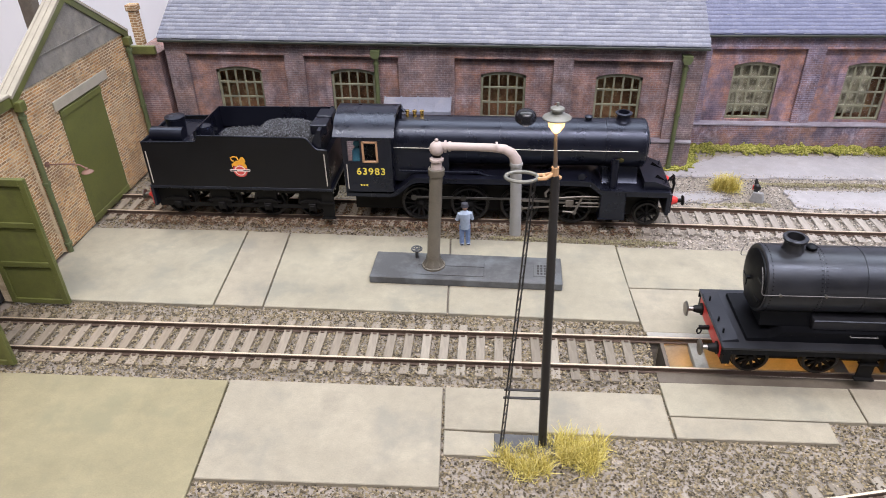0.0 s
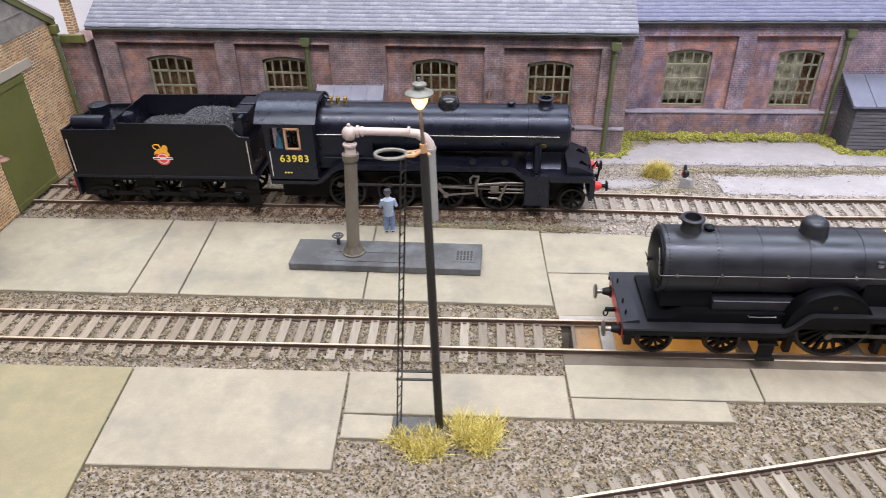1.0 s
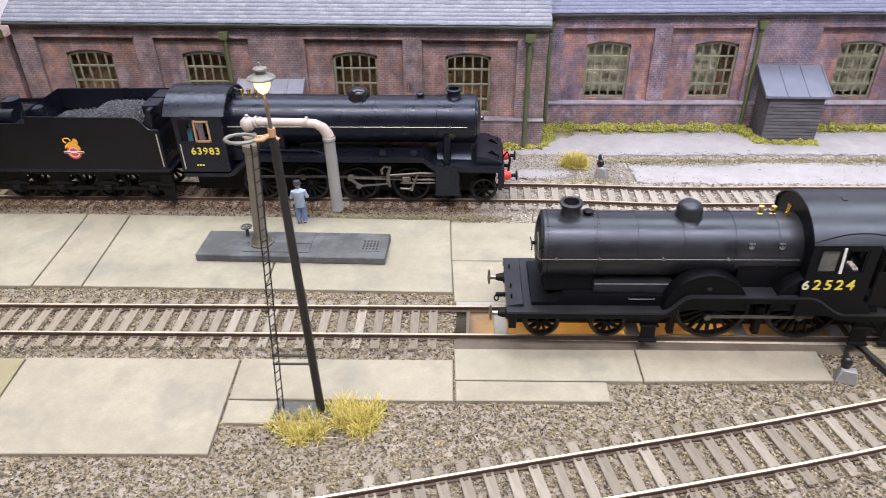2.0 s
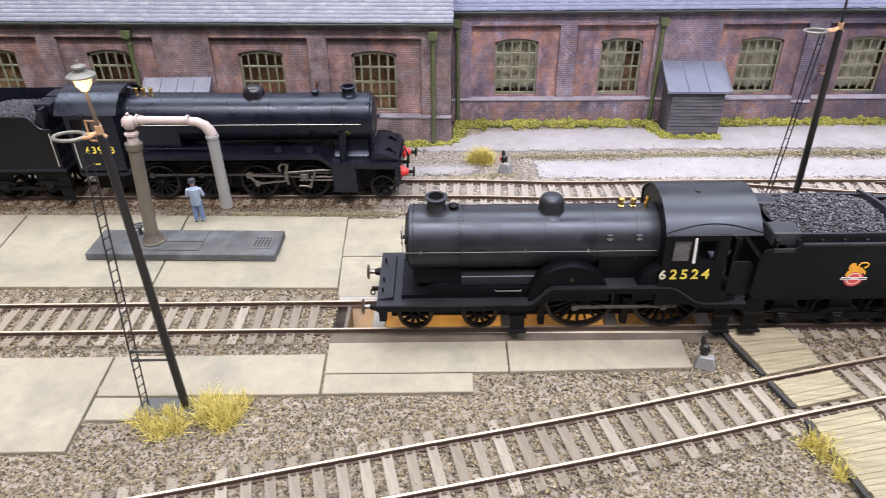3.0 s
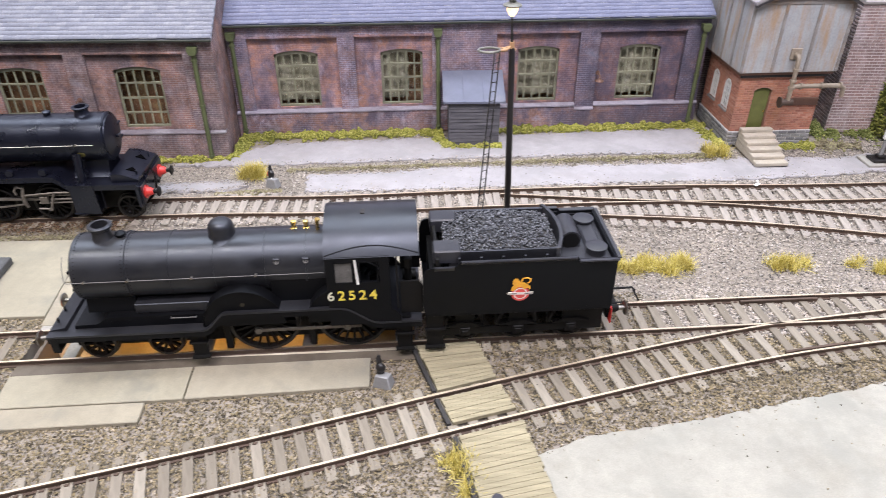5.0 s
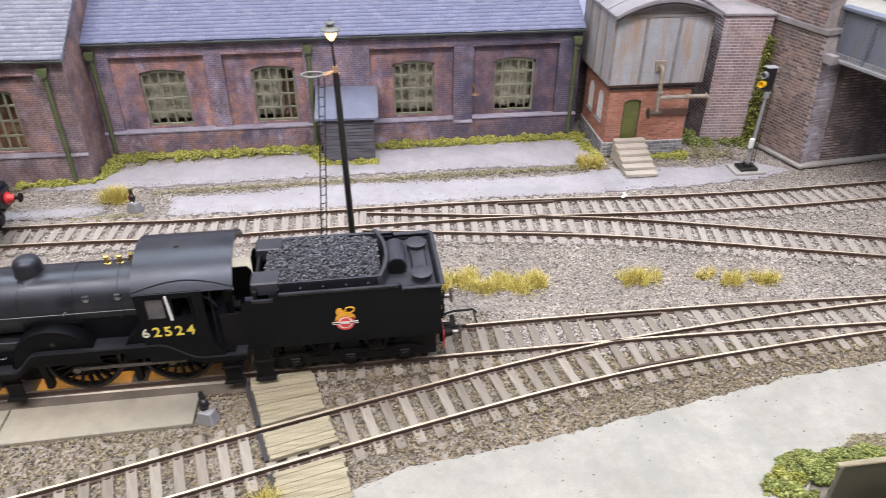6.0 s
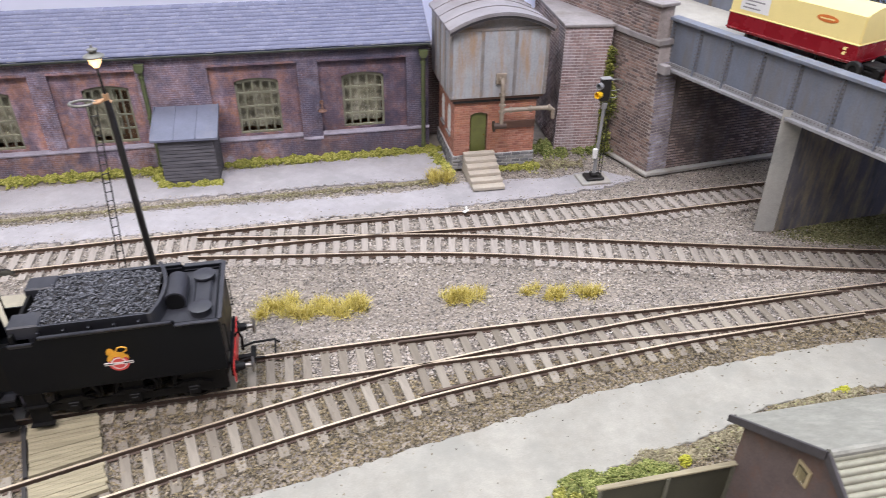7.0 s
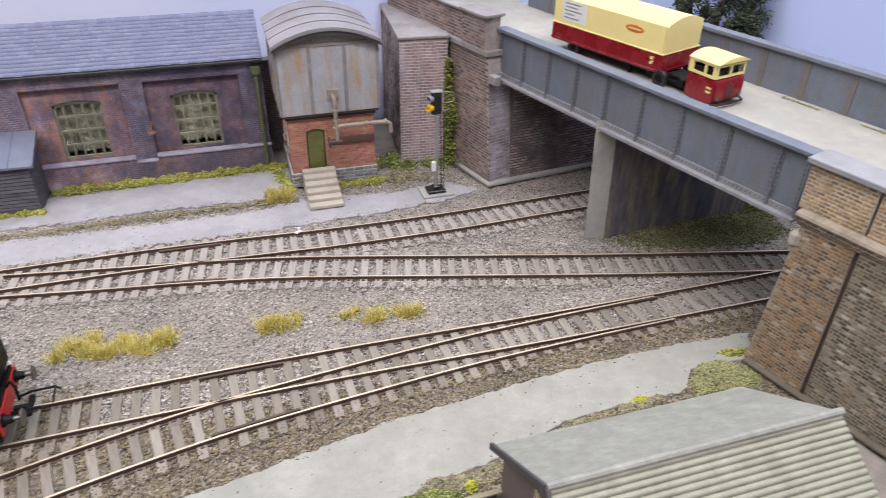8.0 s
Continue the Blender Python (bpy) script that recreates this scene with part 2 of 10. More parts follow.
M["coping"] = plain("grey_coping", (0.25, 0.23, 0.225), 0.85, vary=0.25, size=7, dirt=(0.18, 0.16, 0.14))


def brick_piece_mat(name, stops, stain, stain_most, bloom, bloom_most, size=16.0):
    """Single bricks, each of its own shade, under stains that run on over the wall."""
    m, nt, b = material(name, 0.85, 0.0, 0.25)
    geo = nt.nodes.new("ShaderNodeNewGeometry")
    inf = nt.nodes.new("ShaderNodeObjectInfo")
    add = nt.nodes.new("ShaderNodeMath")
    nt.links.new(geo.outputs["Random Per Island"], add.inputs[0])
    nt.links.new(inf.outputs["Random"], add.inputs[1])
    fr = nt.nodes.new("ShaderNodeMath")
    fr.operation = "FRACT"
    nt.links.new(add.outputs[0], fr.inputs[0])
    mp = nt.nodes.new("ShaderNodeMapping")
    mp.inputs["Scale"].default_value = (1000, 1000, 1000)
    nt.links.new(geo.outputs["Position"], mp.inputs["Vector"])
    v = mp.outputs["Vector"]
    col = ramp(nt, fr.outputs[0], stops)
    col = mix(nt, ramp(nt, noise_of(nt, v, size, 5.0, 0.65), [(0.42, gray(0)), (0.62, gray(stain_most))]), col, stain)
    col = mix(nt, ramp(nt, noise_of(nt, v, size * 0.6, 6.0, 0.7, (1.0, 1.0, 0.3)), [(0.52, gray(0)), (0.7, gray(bloom_most))]), col, bloom)
    fine = noise_of(nt, v, 0.7, 3.0)
    col = mix(nt, 0.5, col, ramp(nt, fine, [(0.25, gray(0.3)), (0.75, gray(0.75))]), "OVERLAY")
    nt.links.new(col, b.inputs["Base Color"])
    bump(nt, b, fine, 0.4, 0.15)
    return m


M["laid_tan"] = brick_piece_mat("tan_bricks", [(0.0, (0.21, 0.125, 0.065)), (0.3, (0.35, 0.185, 0.075)), (0.6, (0.48, 0.255, 0.095)), (0.85, (0.54, 0.34, 0.16)), (1.0, (0.18, 0.125, 0.09))], (0.20, 0.125, 0.07), 0.8, (0.60, 0.46, 0.28), 0.6)
M["mortar_tan"] = plain("pale_lime_mortar", (0.60, 0.50, 0.35), 0.95, vary=0.35, size=9, dirt=(0.27, 0.175, 0.095))
M["laid_brown"] = brick_piece_mat("weathered_brown_bricks", [(0.0, (0.11, 0.085, 0.08)), (0.4, (0.21, 0.145, 0.125)), (0.75, (0.29, 0.19, 0.155)), (1.0, (0.33, 0.26, 0.23))], (0.10, 0.082, 0.078), 0.7, (0.33, 0.29, 0.28), 0.5)
M["mortar_brown"] = plain("grey_brown_mortar", (0.34, 0.295, 0.27), 0.95, vary=0.3, size=8, dirt=(0.15, 0.125, 0.115))
# bricks with near-black blots, for the abutment face and the boundary wall's flank
M["laid_dark"] = brick_piece_mat("dark_stained_bricks", [(0.0, (0.16, 0.12, 0.105)), (0.5, (0.28, 0.21, 0.185)), (1.0, (0.37, 0.295, 0.265))], (0.06, 0.054, 0.055), 0.8, (0.24, 0.24, 0.29), 0.5, 22.0)
M["mortar_dark"] = plain("dark_mortar", (0.10, 0.085, 0.08), 0.95, vary=0.3, size=8)
M["laid_rose"] = brick_piece_mat("rose_brown_bricks", [(0.0, (0.25, 0.175, 0.165)), (0.5, (0.30, 0.205, 0.185)), (1.0, (0.37, 0.265, 0.245))], (0.17, 0.13, 0.13), 0.6, (0.48, 0.43, 0.44), 0.6)
M["laid_corner"] = brick_piece_mat("blue_white_rubbed_bricks", [(0.0, (0.24, 0.21, 0.22)), (0.5, (0.33, 0.30, 0.33)), (1.0, (0.42, 0.40, 0.44))], (0.13, 0.105, 0.105), 0.75, (0.50, 0.49, 0.56), 0.5)
M["mortar_rose"] = plain("mauve_grey_mortar", (0.52, 0.47, 0.465), 0.95, vary=0.3, size=8, dirt=(0.20, 0.165, 0.16))
M["laid_buff"] = brick_piece_mat("sooted_buff_bricks", [(0.0, (0.09, 0.07, 0.05)), (0.25, (0.18, 0.115, 0.07)), (0.5, (0.29, 0.17, 0.08)), (0.72, (0.38, 0.225, 0.10)), (0.86, (0.33, 0.26, 0.18)), (1.0, (0.50, 0.44, 0.35))], (0.11, 0.085, 0.065), 0.65, (0.40, 0.23, 0.10), 0.55, 12.0)
M["laid_olive"] = brick_piece_mat("lichened_buff_bricks", [(0.0, (0.06, 0.055, 0.045)), (0.3, (0.125, 0.11, 0.085)), (0.6, (0.20, 0.16, 0.11)), (0.82, (0.26, 0.235, 0.185)), (1.0, (0.48, 0.45, 0.39))], (0.085, 0.085, 0.068), 0.7, (0.25, 0.17, 0.10), 0.45, 12.0)
M["mortar_buff"] = plain("brown_buff_mortar", (0.30, 0.25, 0.18), 0.95, vary=0.35, size=6, dirt=(0.17, 0.145, 0.11))
M["laid_ochre"] = brick_piece_mat("ochre_bricks", [(0.0, (0.22, 0.15, 0.09)), (0.4, (0.36, 0.225, 0.11)), (0.75, (0.47, 0.285, 0.12)), (1.0, (0.50, 0.38, 0.24))], (0.19, 0.135, 0.085), 0.65, (0.52, 0.44, 0.32), 0.5)
M["laid_red"] = brick_piece_mat("red_bricks", [(0.0, (0.27, 0.115, 0.085)), (0.5, (0.39, 0.16, 0.105)), (1.0, (0.43, 0.225, 0.165))], (0.20, 0.095, 0.075), 0.6, (0.40, 0.22, 0.10), 0.5)
M["mortar_red"] = plain("pinkish_mortar", (0.355, 0.19, 0.135), 0.95, vary=0.25, size=6, dirt=(0.22, 0.12, 0.08))
M["laid_stone"] = brick_piece_mat("grey_stone_blocks", [(0.0, (0.14, 0.14, 0.145)), (0.5, (0.21, 0.21, 0.215)), (1.0, (0.28, 0.275, 0.265))], (0.11, 0.105, 0.10), 0.5, (0.30, 0.29, 0.27), 0.3)
M["mortar_stone"] = plain("pale_stone_pointing", (0.42, 0.41, 0.39), 0.95, vary=0.2, size=4)


def slate_mat(name, dark, mid, lite, blotch=0.65):
    m, nt, b = material(name, 0.55, 0.0, 0.4)
    geo = nt.nodes.new("ShaderNodeNewGeometry")
    v = mm_coords(nt)
    col = ramp(nt, geo.outputs["Random Per Island"], [(0.0, dark), (0.6, mid), (1.0, lite)])
    st = noise_of(nt, v, 20.0, 6.0, 0.7)
    col = mix(nt, ramp(nt, st, [(0.45, gray(0)), (0.75, gray(blotch))]), col, lite)
    col = mix(nt, 0.5, col, ramp(nt, noise_of(nt, v, 1.2, 3.0), [(0.3, gray(0.35)), (0.7, gray(0.65))]), "OVERLAY")
    nt.links.new(col, b.inputs["Base Color"])
    bump(nt, b, noise_of(nt, v, 0.7, 2.0), 0.25, 0.15)
    return m


M["slate"] = slate_mat("grey_slate", (0.185, 0.198, 0.248), (0.208, 0.222, 0.275), (0.268, 0.282, 0.33))
M["slate_blue"] = slate_mat("blue_slate", (0.142, 0.158, 0.246), (0.156, 0.172, 0.262), (0.19, 0.206, 0.30), 0.4)
M["slate_chip"] = plain("chipped_slate_edge", (0.42, 0.43, 0.48), 0.7, vary=0.3, size=5)
M["felt"] = plain("blue_grey_felt", (0.215, 0.228, 0.285), 0.7, vary=0.2, size=10, dirt=(0.30, 0.30, 0.31))
M["felt_blue"] = plain("dark_blue_grey_felt", (0.135, 0.148, 0.20), 0.7, vary=0.2, size=10, dirt=(0.18, 0.185, 0.21))
M["felt_pale"] = plain("mottled_grey_sheet", (0.245, 0.243, 0.205), 0.75, vary=0.25, size=4, dirt=(0.335, 0.33, 0.28), bumpy=0.35)
M["sheet_green"] = plain("weathered_grey_green_sheet", (0.27, 0.265, 0.20), 0.75, vary=0.22, size=5, dirt=(0.21, 0.20, 0.15), bumpy=0.3)
M["cream_frame"] = plain("cream_window_paint", (0.40, 0.33, 0.19), 0.5)
M["fence"] = plain("dark_green_fence_sheet", (0.045, 0.045, 0.028), 0.6, vary=0.3, size=6)
M["fence_post"] = plain("weathered_grey_green_post", (0.13, 0.13, 0.095), 0.7, vary=0.25, size=4)
M["green"] = plain("olive_green_paint", (0.115, 0.125, 0.035), 0.45, vary=0.25, size=12, dirt=(0.075, 0.075, 0.03))
M["pipe_green"] = plain("dull_green_iron", (0.095, 0.115, 0.05), 0.55, vary=0.3, size=5)
M["frame_green"] = plain("moss_green_window_paint", (0.19, 0.19, 0.13), 0.6, vary=0.3, size=5, dirt=(0.10, 0.095, 0.075))
M["corrug"] = plain("grey_corrugated_sheet", (0.21, 0.20, 0.18), 0.6, vary=0.3, size=7, dirt=(0.34, 0.315, 0.26), bumpy=0.4)
M["barge"] = plain("pale_timber_capping", (0.34, 0.31, 0.245), 0.75, vary=0.15, size=8)
M["rail_side"] = plain("rusty_rail", (0.092, 0.062, 0.045), 0.7, 0.2, vary=0.35, size=12)
M["rail_top"] = plain("polished_rail_head", (0.65, 0.54, 0.395), 0.42, 0.65, vary=0.12, size=20, bumpy=0.0)


def sleeper_mat():
    m, nt, b = material("grey_brown_sleeper", 0.85, 0.0, 0.3)
    v = mm_coords(nt)
    inf = nt.nodes.new("ShaderNodeObjectInfo")
    col = ramp(nt, inf.outputs["Random"], [(0.0, (0.17, 0.147, 0.115)), (0.5, (0.225, 0.197, 0.157)), (1.0, (0.28, 0.25, 0.203))])
    # rust-stained towards the shed mouth
    sep = nt.nodes.new("ShaderNodeSeparateXYZ")
    nt.links.new(inf.outputs["Location"], sep.inputs[0])
    far = node(nt, "ShaderNodeMapRange", From_Min=0.01, From_Max=-0.12, To_Min=0.0, To_Max=0.35)
    nt.links.new(sep.outputs["X"], far.inputs["Value"])
    col = mix(nt, far.outputs["Result"], col, (0.25, 0.185, 0.12))
    # bleached paler along the open yard
    open_end = node(nt, "ShaderNodeMapRange", From_Min=0.06, From_Max=0.16, To_Min=0.0, To_Max=0.5)
    nt.links.new(sep.outputs["X"], open_end.inputs["Value"])
    back = node(nt, "ShaderNodeMapRange", From_Min=0.24, From_Max=0.28)
    nt.links.new(sep.outputs["Y"], back.inputs["Value"])
    pale = mix(nt, 1.0, open_end.outputs["Result"], back.outputs["Result"], "MULTIPLY")
    col = mix(nt, pale, col, (0.37, 0.332, 0.305))
    g = noise_of(nt, v, 1.2, 4.0, 0.7, (1.0, 0.12, 1.0))
    col = mix(nt, 0.5, col, ramp(nt, g, [(0.25, gray(0.25)), (0.75, gray(0.7))]), "OVERLAY")
    nt.links.new(col, b.inputs["Base Color"])
    bump(nt, b, g, 0.35, 0.2)
    return m


def wood_mat(name, dark, lite):
    m, nt, b = material(name, 0.8, 0.0, 0.3)
    v = mm_coords(nt)
    inf = nt.nodes.new("ShaderNodeObjectInfo")
    g = noise_of(nt, v, 1.6, 5.0, 0.65, (0.1, 1.0, 1.0))
    col = ramp(nt, g, [(0.25, dark), (0.7, lite)])
    col = mix(nt, 0.3, col, ramp(nt, inf.outputs["Random"], [(0.0, gray(0.4)), (1.0, gray(0.6))]), "OVERLAY")
    nt.links.new(col, b.inputs["Base Color"])
    bump(nt, b, g, 0.4, 0.2)
    return m


M["sleeper"] = sleeper_mat()
M["plank"] = wood_mat("bleached_planks", (0.19, 0.165, 0.105), (0.345, 0.305, 0.20))
M["hut_wood"] = wood_mat("dark_hut_boards", (0.04, 0.04, 0.047), (0.14, 0.135, 0.148))
M["loco_black"] = plain("satin_black_paint", (0.003, 0.003, 0.0036), 0.45, vary=0.25, size=7, grain=0.8, bumpy=0.08, spec=0.2)
M["white_num"] = plain("cream_numeral", (0.62, 0.60, 0.46), 0.5, vary=0.08, size=2, bumpy=0)
# lighter black for tender tops, with the light from above put into the colour
M["top_lit_black"] = plain("top_lit_black_paint", (0.026, 0.027, 0.033), 0.45, vary=0.35, size=6, bumpy=0.1, dirt=(0.045, 0.044, 0.046))
# satin black lightened to carry the overhead light on boiler, roof and plates
M["loco_satin"] = plain("top_lit_satin_black_paint", (0.0145, 0.0145, 0.0165), 0.36, vary=0.3, size=9, grain=0.7, bumpy=0.08, spec=0.55, dirt=(0.025, 0.024, 0.024))
M["loco_satin"].node_tree.nodes["Principled BSDF"].inputs["Specular Tint"].default_value = (0.78, 0.86, 1.0, 1)
M["loco_black"].node_tree.nodes["Principled BSDF"].inputs["Specular Tint"].default_value = (0.80, 0.88, 1.0, 1)
M["tender_black"] = plain("dull_blue_black_paint", (0.0044, 0.0046, 0.0062), 0.42, vary=0.25, size=10, bumpy=0.03, spec=0.28)
M["loco_gloss"] = plain("blue_black_paint", (0.005, 0.0054, 0.0098), 0.31, vary=0.25, size=10, bumpy=0.02, spec=0.5)
M["loco_gloss"].node_tree.nodes["Principled BSDF"].inputs["Specular Tint"].default_value = (0.72, 0.80, 1.0, 1)
M["under_black"] = plain("sooty_underframe", (0.0042, 0.004, 0.004), 0.6, vary=0.4, size=4, spec=0.25)
M["steel"] = plain("dull_steel", (0.27, 0.255, 0.23), 0.42, 1.0, vary=0.25, size=3)
M["brass"] = plain("brass", (0.75, 0.52, 0.16), 0.25, 1.0, vary=0.1, size=2, bumpy=0)
M["red"] = plain("buffer_beam_red", (0.55, 0.035, 0.03), 0.4, vary=0.1, size=4)
M["handrail_dull"] = plain("dull_handrail_wire", (0.17, 0.165, 0.16), 0.5, 0.3, vary=0.1, size=2)
M["handrail"] = plain("pale_handrail_wire", (0.55, 0.52, 0.46), 0.45, 0.2, vary=0.1, size=2)
M["number"] = plain("yellow_numerals", (0.72, 0.58, 0.08), 0.5, vary=0.08, size=2, bumpy=0)
M["emblem_gold"] = plain("emblem_gold", (0.75, 0.36, 0.03), 0.5, vary=0.15, size=1.5, bumpy=0)
M["emblem_red"] = plain("emblem_red", (0.6, 0.07, 0.06), 0.5, vary=0.1, size=1.5, bumpy=0)
M["emblem_white"] = plain("emblem_white", (0.72, 0.66, 0.62), 0.5, vary=0.08, size=1.5, bumpy=0)
M["coal"] = island_mat("coal_lumps", [(0.0, (0.03, 0.031, 0.036)), (0.6, (0.075, 0.078, 0.088)), (1.0, (0.17, 0.175, 0.195))], 0.45, 20, 0.2, 0.6)
M["lamp_black"] = plain("black_lamp_post", (0.014, 0.013, 0.013), 0.35, vary=0.2, size=5, bumpy=0)
M["lamp_buff"] = plain("tan_lamp_bracket", (0.42, 0.25, 0.13), 0.5, vary=0.15, size=3)
M["lamp_grey"] = plain("grey_lamp_hood", (0.17, 0.17, 0.15), 0.45, 0.3, vary=0.2, size=3)
M["lamp_stem"] = plain("brown_lamp_stem", (0.10, 0.075, 0.055), 0.5, vary=0.2, size=3)
M["crane"] = plain("buff_grey_iron", (0.12, 0.105, 0.08), 0.5, vary=0.2, size=5, dirt=(0.11, 0.10, 0.08))
M["pipe_buff"] = plain("buff_iron_pipe", (0.29, 0.245, 0.19), 0.5, vary=0.2, size=4, dirt=(0.18, 0.14, 0.10))
M["crane_pink"] = plain("pinkish_grey_iron", (0.42, 0.35, 0.32), 0.5, vary=0.12, size=5)
M["hose"] = plain("grey_leather_hose", (0.25, 0.25, 0.24), 0.55, vary=0.15, size=5)
M["plinth"] = concrete_mat("dark_grey_plinth", (0.07, 0.072, 0.076), (0.16, 0.165, 0.172), 0.65)
M["oily_kerb"] = concrete_mat("oil_stained_kerb", (0.12, 0.10, 0.08), (0.07, 0.052, 0.038), 0.6)
M["girder_edge"] = plain("worn_girder_flange", (0.24, 0.24, 0.245), 0.6, vary=0.2, size=6, dirt=(0.16, 0.15, 0.145))
M["pier"] = concrete_mat("streaked_pier_concrete", (0.36, 0.35, 0.325), (0.21, 0.205, 0.19))
M["road"] = concrete_mat("pale_road_surface", (0.37, 0.355, 0.315), (0.31, 0.295, 0.26))
M["cream"] = plain("cream_vehicle_paint", (0.80, 0.66, 0.27), 0.35, vary=0.05, size=10, bumpy=0.02)
M["maroon"] = plain("crimson_vehicle_paint", (0.21, 0.008, 0.014), 0.25, vary=0.12, size=8, bumpy=0.02)
M["maroon_dark"] = plain("dark_crimson_grille", (0.10, 0.006, 0.01), 0.4, vary=0.2, size=3)
M["rubber"] = plain("black_rubber", (0.008, 0.008, 0.008), 0.4, vary=0.2, size=2)
def streaked(name, base, streak1, streak2, rough=0.65):
    """Painted sheet with stains run down it."""
    m, nt, b = material(name, rough, 0.0, 0.35)
    uv = nt.nodes.new("ShaderNodeTexCoord").outputs["UV"]
    v = mm_coords(nt)
    col = ramp(nt, noise_of(nt, v, 14.0, 4.0), [(0.3, tuple(c * 0.85 for c in base)), (0.7, tuple(c * 1.12 for c in base))])
    col = mix(nt, ramp(nt, noise_of(nt, uv, 7.0, 6.0, 0.7, (1.0, 0.16, 1.0)), [(0.46, gray(0)), (0.66, gray(0.8))]), col, streak1)
    col = mix(nt, ramp(nt, noise_of(nt, uv, 12.0, 5.0, 0.7, (1.0, 0.22, 1.0)), [(0.52, gray(0)), (0.7, gray(0.75))]), col, streak2)
    col = mix(nt, 0.3, col, ramp(nt, noise_of(nt, v, 0.9, 3.0), [(0.25, gray(0.3)), (0.75, gray(0.7))]), "OVERLAY")
    nt.links.new(col, b.inputs["Base Color"])
    bump(nt, b, noise_of(nt, v, 1.0, 2.0), 0.15, 0.12)
    return m


M["tank"] = streaked("rust_streaked_grey_iron", (0.34, 0.355, 0.37), (0.36, 0.225, 0.115), (0.30, 0.25, 0.19))
M["tank_flange"] = plain("grey_brown_iron_flange", (0.24, 0.225, 0.215), 0.65, vary=0.3, size=6, dirt=(0.28, 0.19, 0.12))
# streaked concrete, its base darkened for the shade under the bridge
M["pier_shade_side"] = streaked("shade_dark_streaked_concrete", (0.095, 0.092, 0.098), (0.27, 0.215, 0.12), (0.03, 0.031, 0.038), 0.8)
M["girder"] = streaked("weathered_blue_grey_paint", (0.15, 0.17, 0.21), (0.15, 0.142, 0.135), (0.18, 0.19, 0.21), 0.5)
M["girder_rust"] = streaked("rust_stained_stiffener", (0.165, 0.155, 0.145), (0.19, 0.14, 0.10), (0.13, 0.13, 0.14), 0.6)
M["blind"] = streaked("faded_cream_blind", (0.215, 0.205, 0.155), (0.105, 0.092, 0.065), (0.37, 0.36, 0.30), 0.8)
M["hut_board"] = plain("tarred_board", (0.055, 0.05, 0.052), 0.8, vary=0.3, size=5)
M["hut_render"] = plain("dark_mauve_render", (0.125, 0.095, 0.088), 0.85, vary=0.3, size=6, dirt=(0.16, 0.085, 0.055), bumpy=0.3)
M["roof_sheet"] = plain("grey_roof_sheet", (0.235, 0.22, 0.225), 0.6, vary=0.2, size=10, dirt=(0.17, 0.15, 0.145))
def sky_mat():
    """Painted sky, from hazy white at one end to clear blue at the other."""
    m, nt, b = material("painted_sky_board", 0.75, 0.0, 0.3)
    v = mm_coords(nt)
    sep = nt.nodes.new("ShaderNodeSeparateXYZ")
    nt.links.new(v, sep.inputs[0])
    run = node(nt, "ShaderNodeMapRange", From_Min=-300.0, From_Max=720.0)
    nt.links.new(sep.outputs["X"], run.inputs["Value"])
    col = ramp(nt, run.outputs["Result"], [(0.0, (0.84, 0.85, 0.89)), (0.45, (0.70, 0.735, 0.89)), (1.0, (0.56, 0.645, 0.93))])
    cloud = ramp(nt, noise_of(nt, v, 160.0, 5.0), [(0.45, gray(0.0)), (0.7, gray(0.45))])
    col = mix(nt, cloud, col, (0.80, 0.83, 0.92))
    nt.links.new(col, b.inputs["Base Color"])
    return m


M["sky_board"] = sky_mat()
M["hall_ceiling"] = plain("white_hall_ceiling", (0.70, 0.71, 0.73), 0.9, vary=0.04, size=200, bumpy=0)
M["hall_floor"] = plain("dark_hall_carpet", (0.07, 0.07, 0.08), 0.95, vary=0.1, size=60)
M["hall"] = plain("hall_wall_paint", (0.22, 0.22, 0.23), 0.9, vary=0.04, size=200, bumpy=0)
M["step"] = concrete_mat("cream_stone_steps", (0.43, 0.385, 0.325), (0.33, 0.29, 0.24))
M["white"] = plain("off_white", (0.7, 0.69, 0.66), 0.6, vary=0.08, size=2)
M["denim"] = plain("blue_denim_paint", (0.17, 0.24, 0.42), 0.8, vary=0.25, size=2)
M["blue_coat"] = plain("pale_blue_coat_paint", (0.36, 0.43, 0.54), 0.8, vary=0.2, size=2)
M["navy"] = plain("dark_clothes_paint", (0.035, 0.035, 0.045), 0.8, vary=0.2, size=2)
M["skin"] = plain("figure_tan_paint", (0.45, 0.27, 0.19), 0.7, vary=0.1, size=1)
M["pit_wall"] = concrete_mat("pit_render", (0.55, 0.50, 0.42), (0.35, 0.27, 0.18))
# dirty pit floor, with some of the amber lamplight tinted into its colour
M["amber_floor"] = plain("amber_lit_pit_floor", (0.36, 0.29, 0.18), 0.7, vary=0.5, size=6, dirt=(0.14, 0.10, 0.06))
M["straw"] = island_mat("straw_grass", [(0.0, (0.33, 0.265, 0.045)), (0.5, (0.51, 0.425, 0.10)), (1.0, (0.68, 0.59, 0.23))], 0.8, 12, 0.15)
M["foam"] = island_mat("weed_foam", [(0.0, (0.12, 0.13, 0.025)), (0.4, (0.25, 0.255, 0.05)), (0.8, (0.37, 0.36, 0.085)), (1.0, (0.48, 0.45, 0.16))], 0.9, 30, 0.4)
M["moss_green"] = island_mat("greenish_moss_crumbs", [(0.0, (0.13, 0.13, 0.055)), (0.5, (0.25, 0.25, 0.11)), (1.0, (0.36, 0.35, 0.17))], 0.9, 15, 0.3)
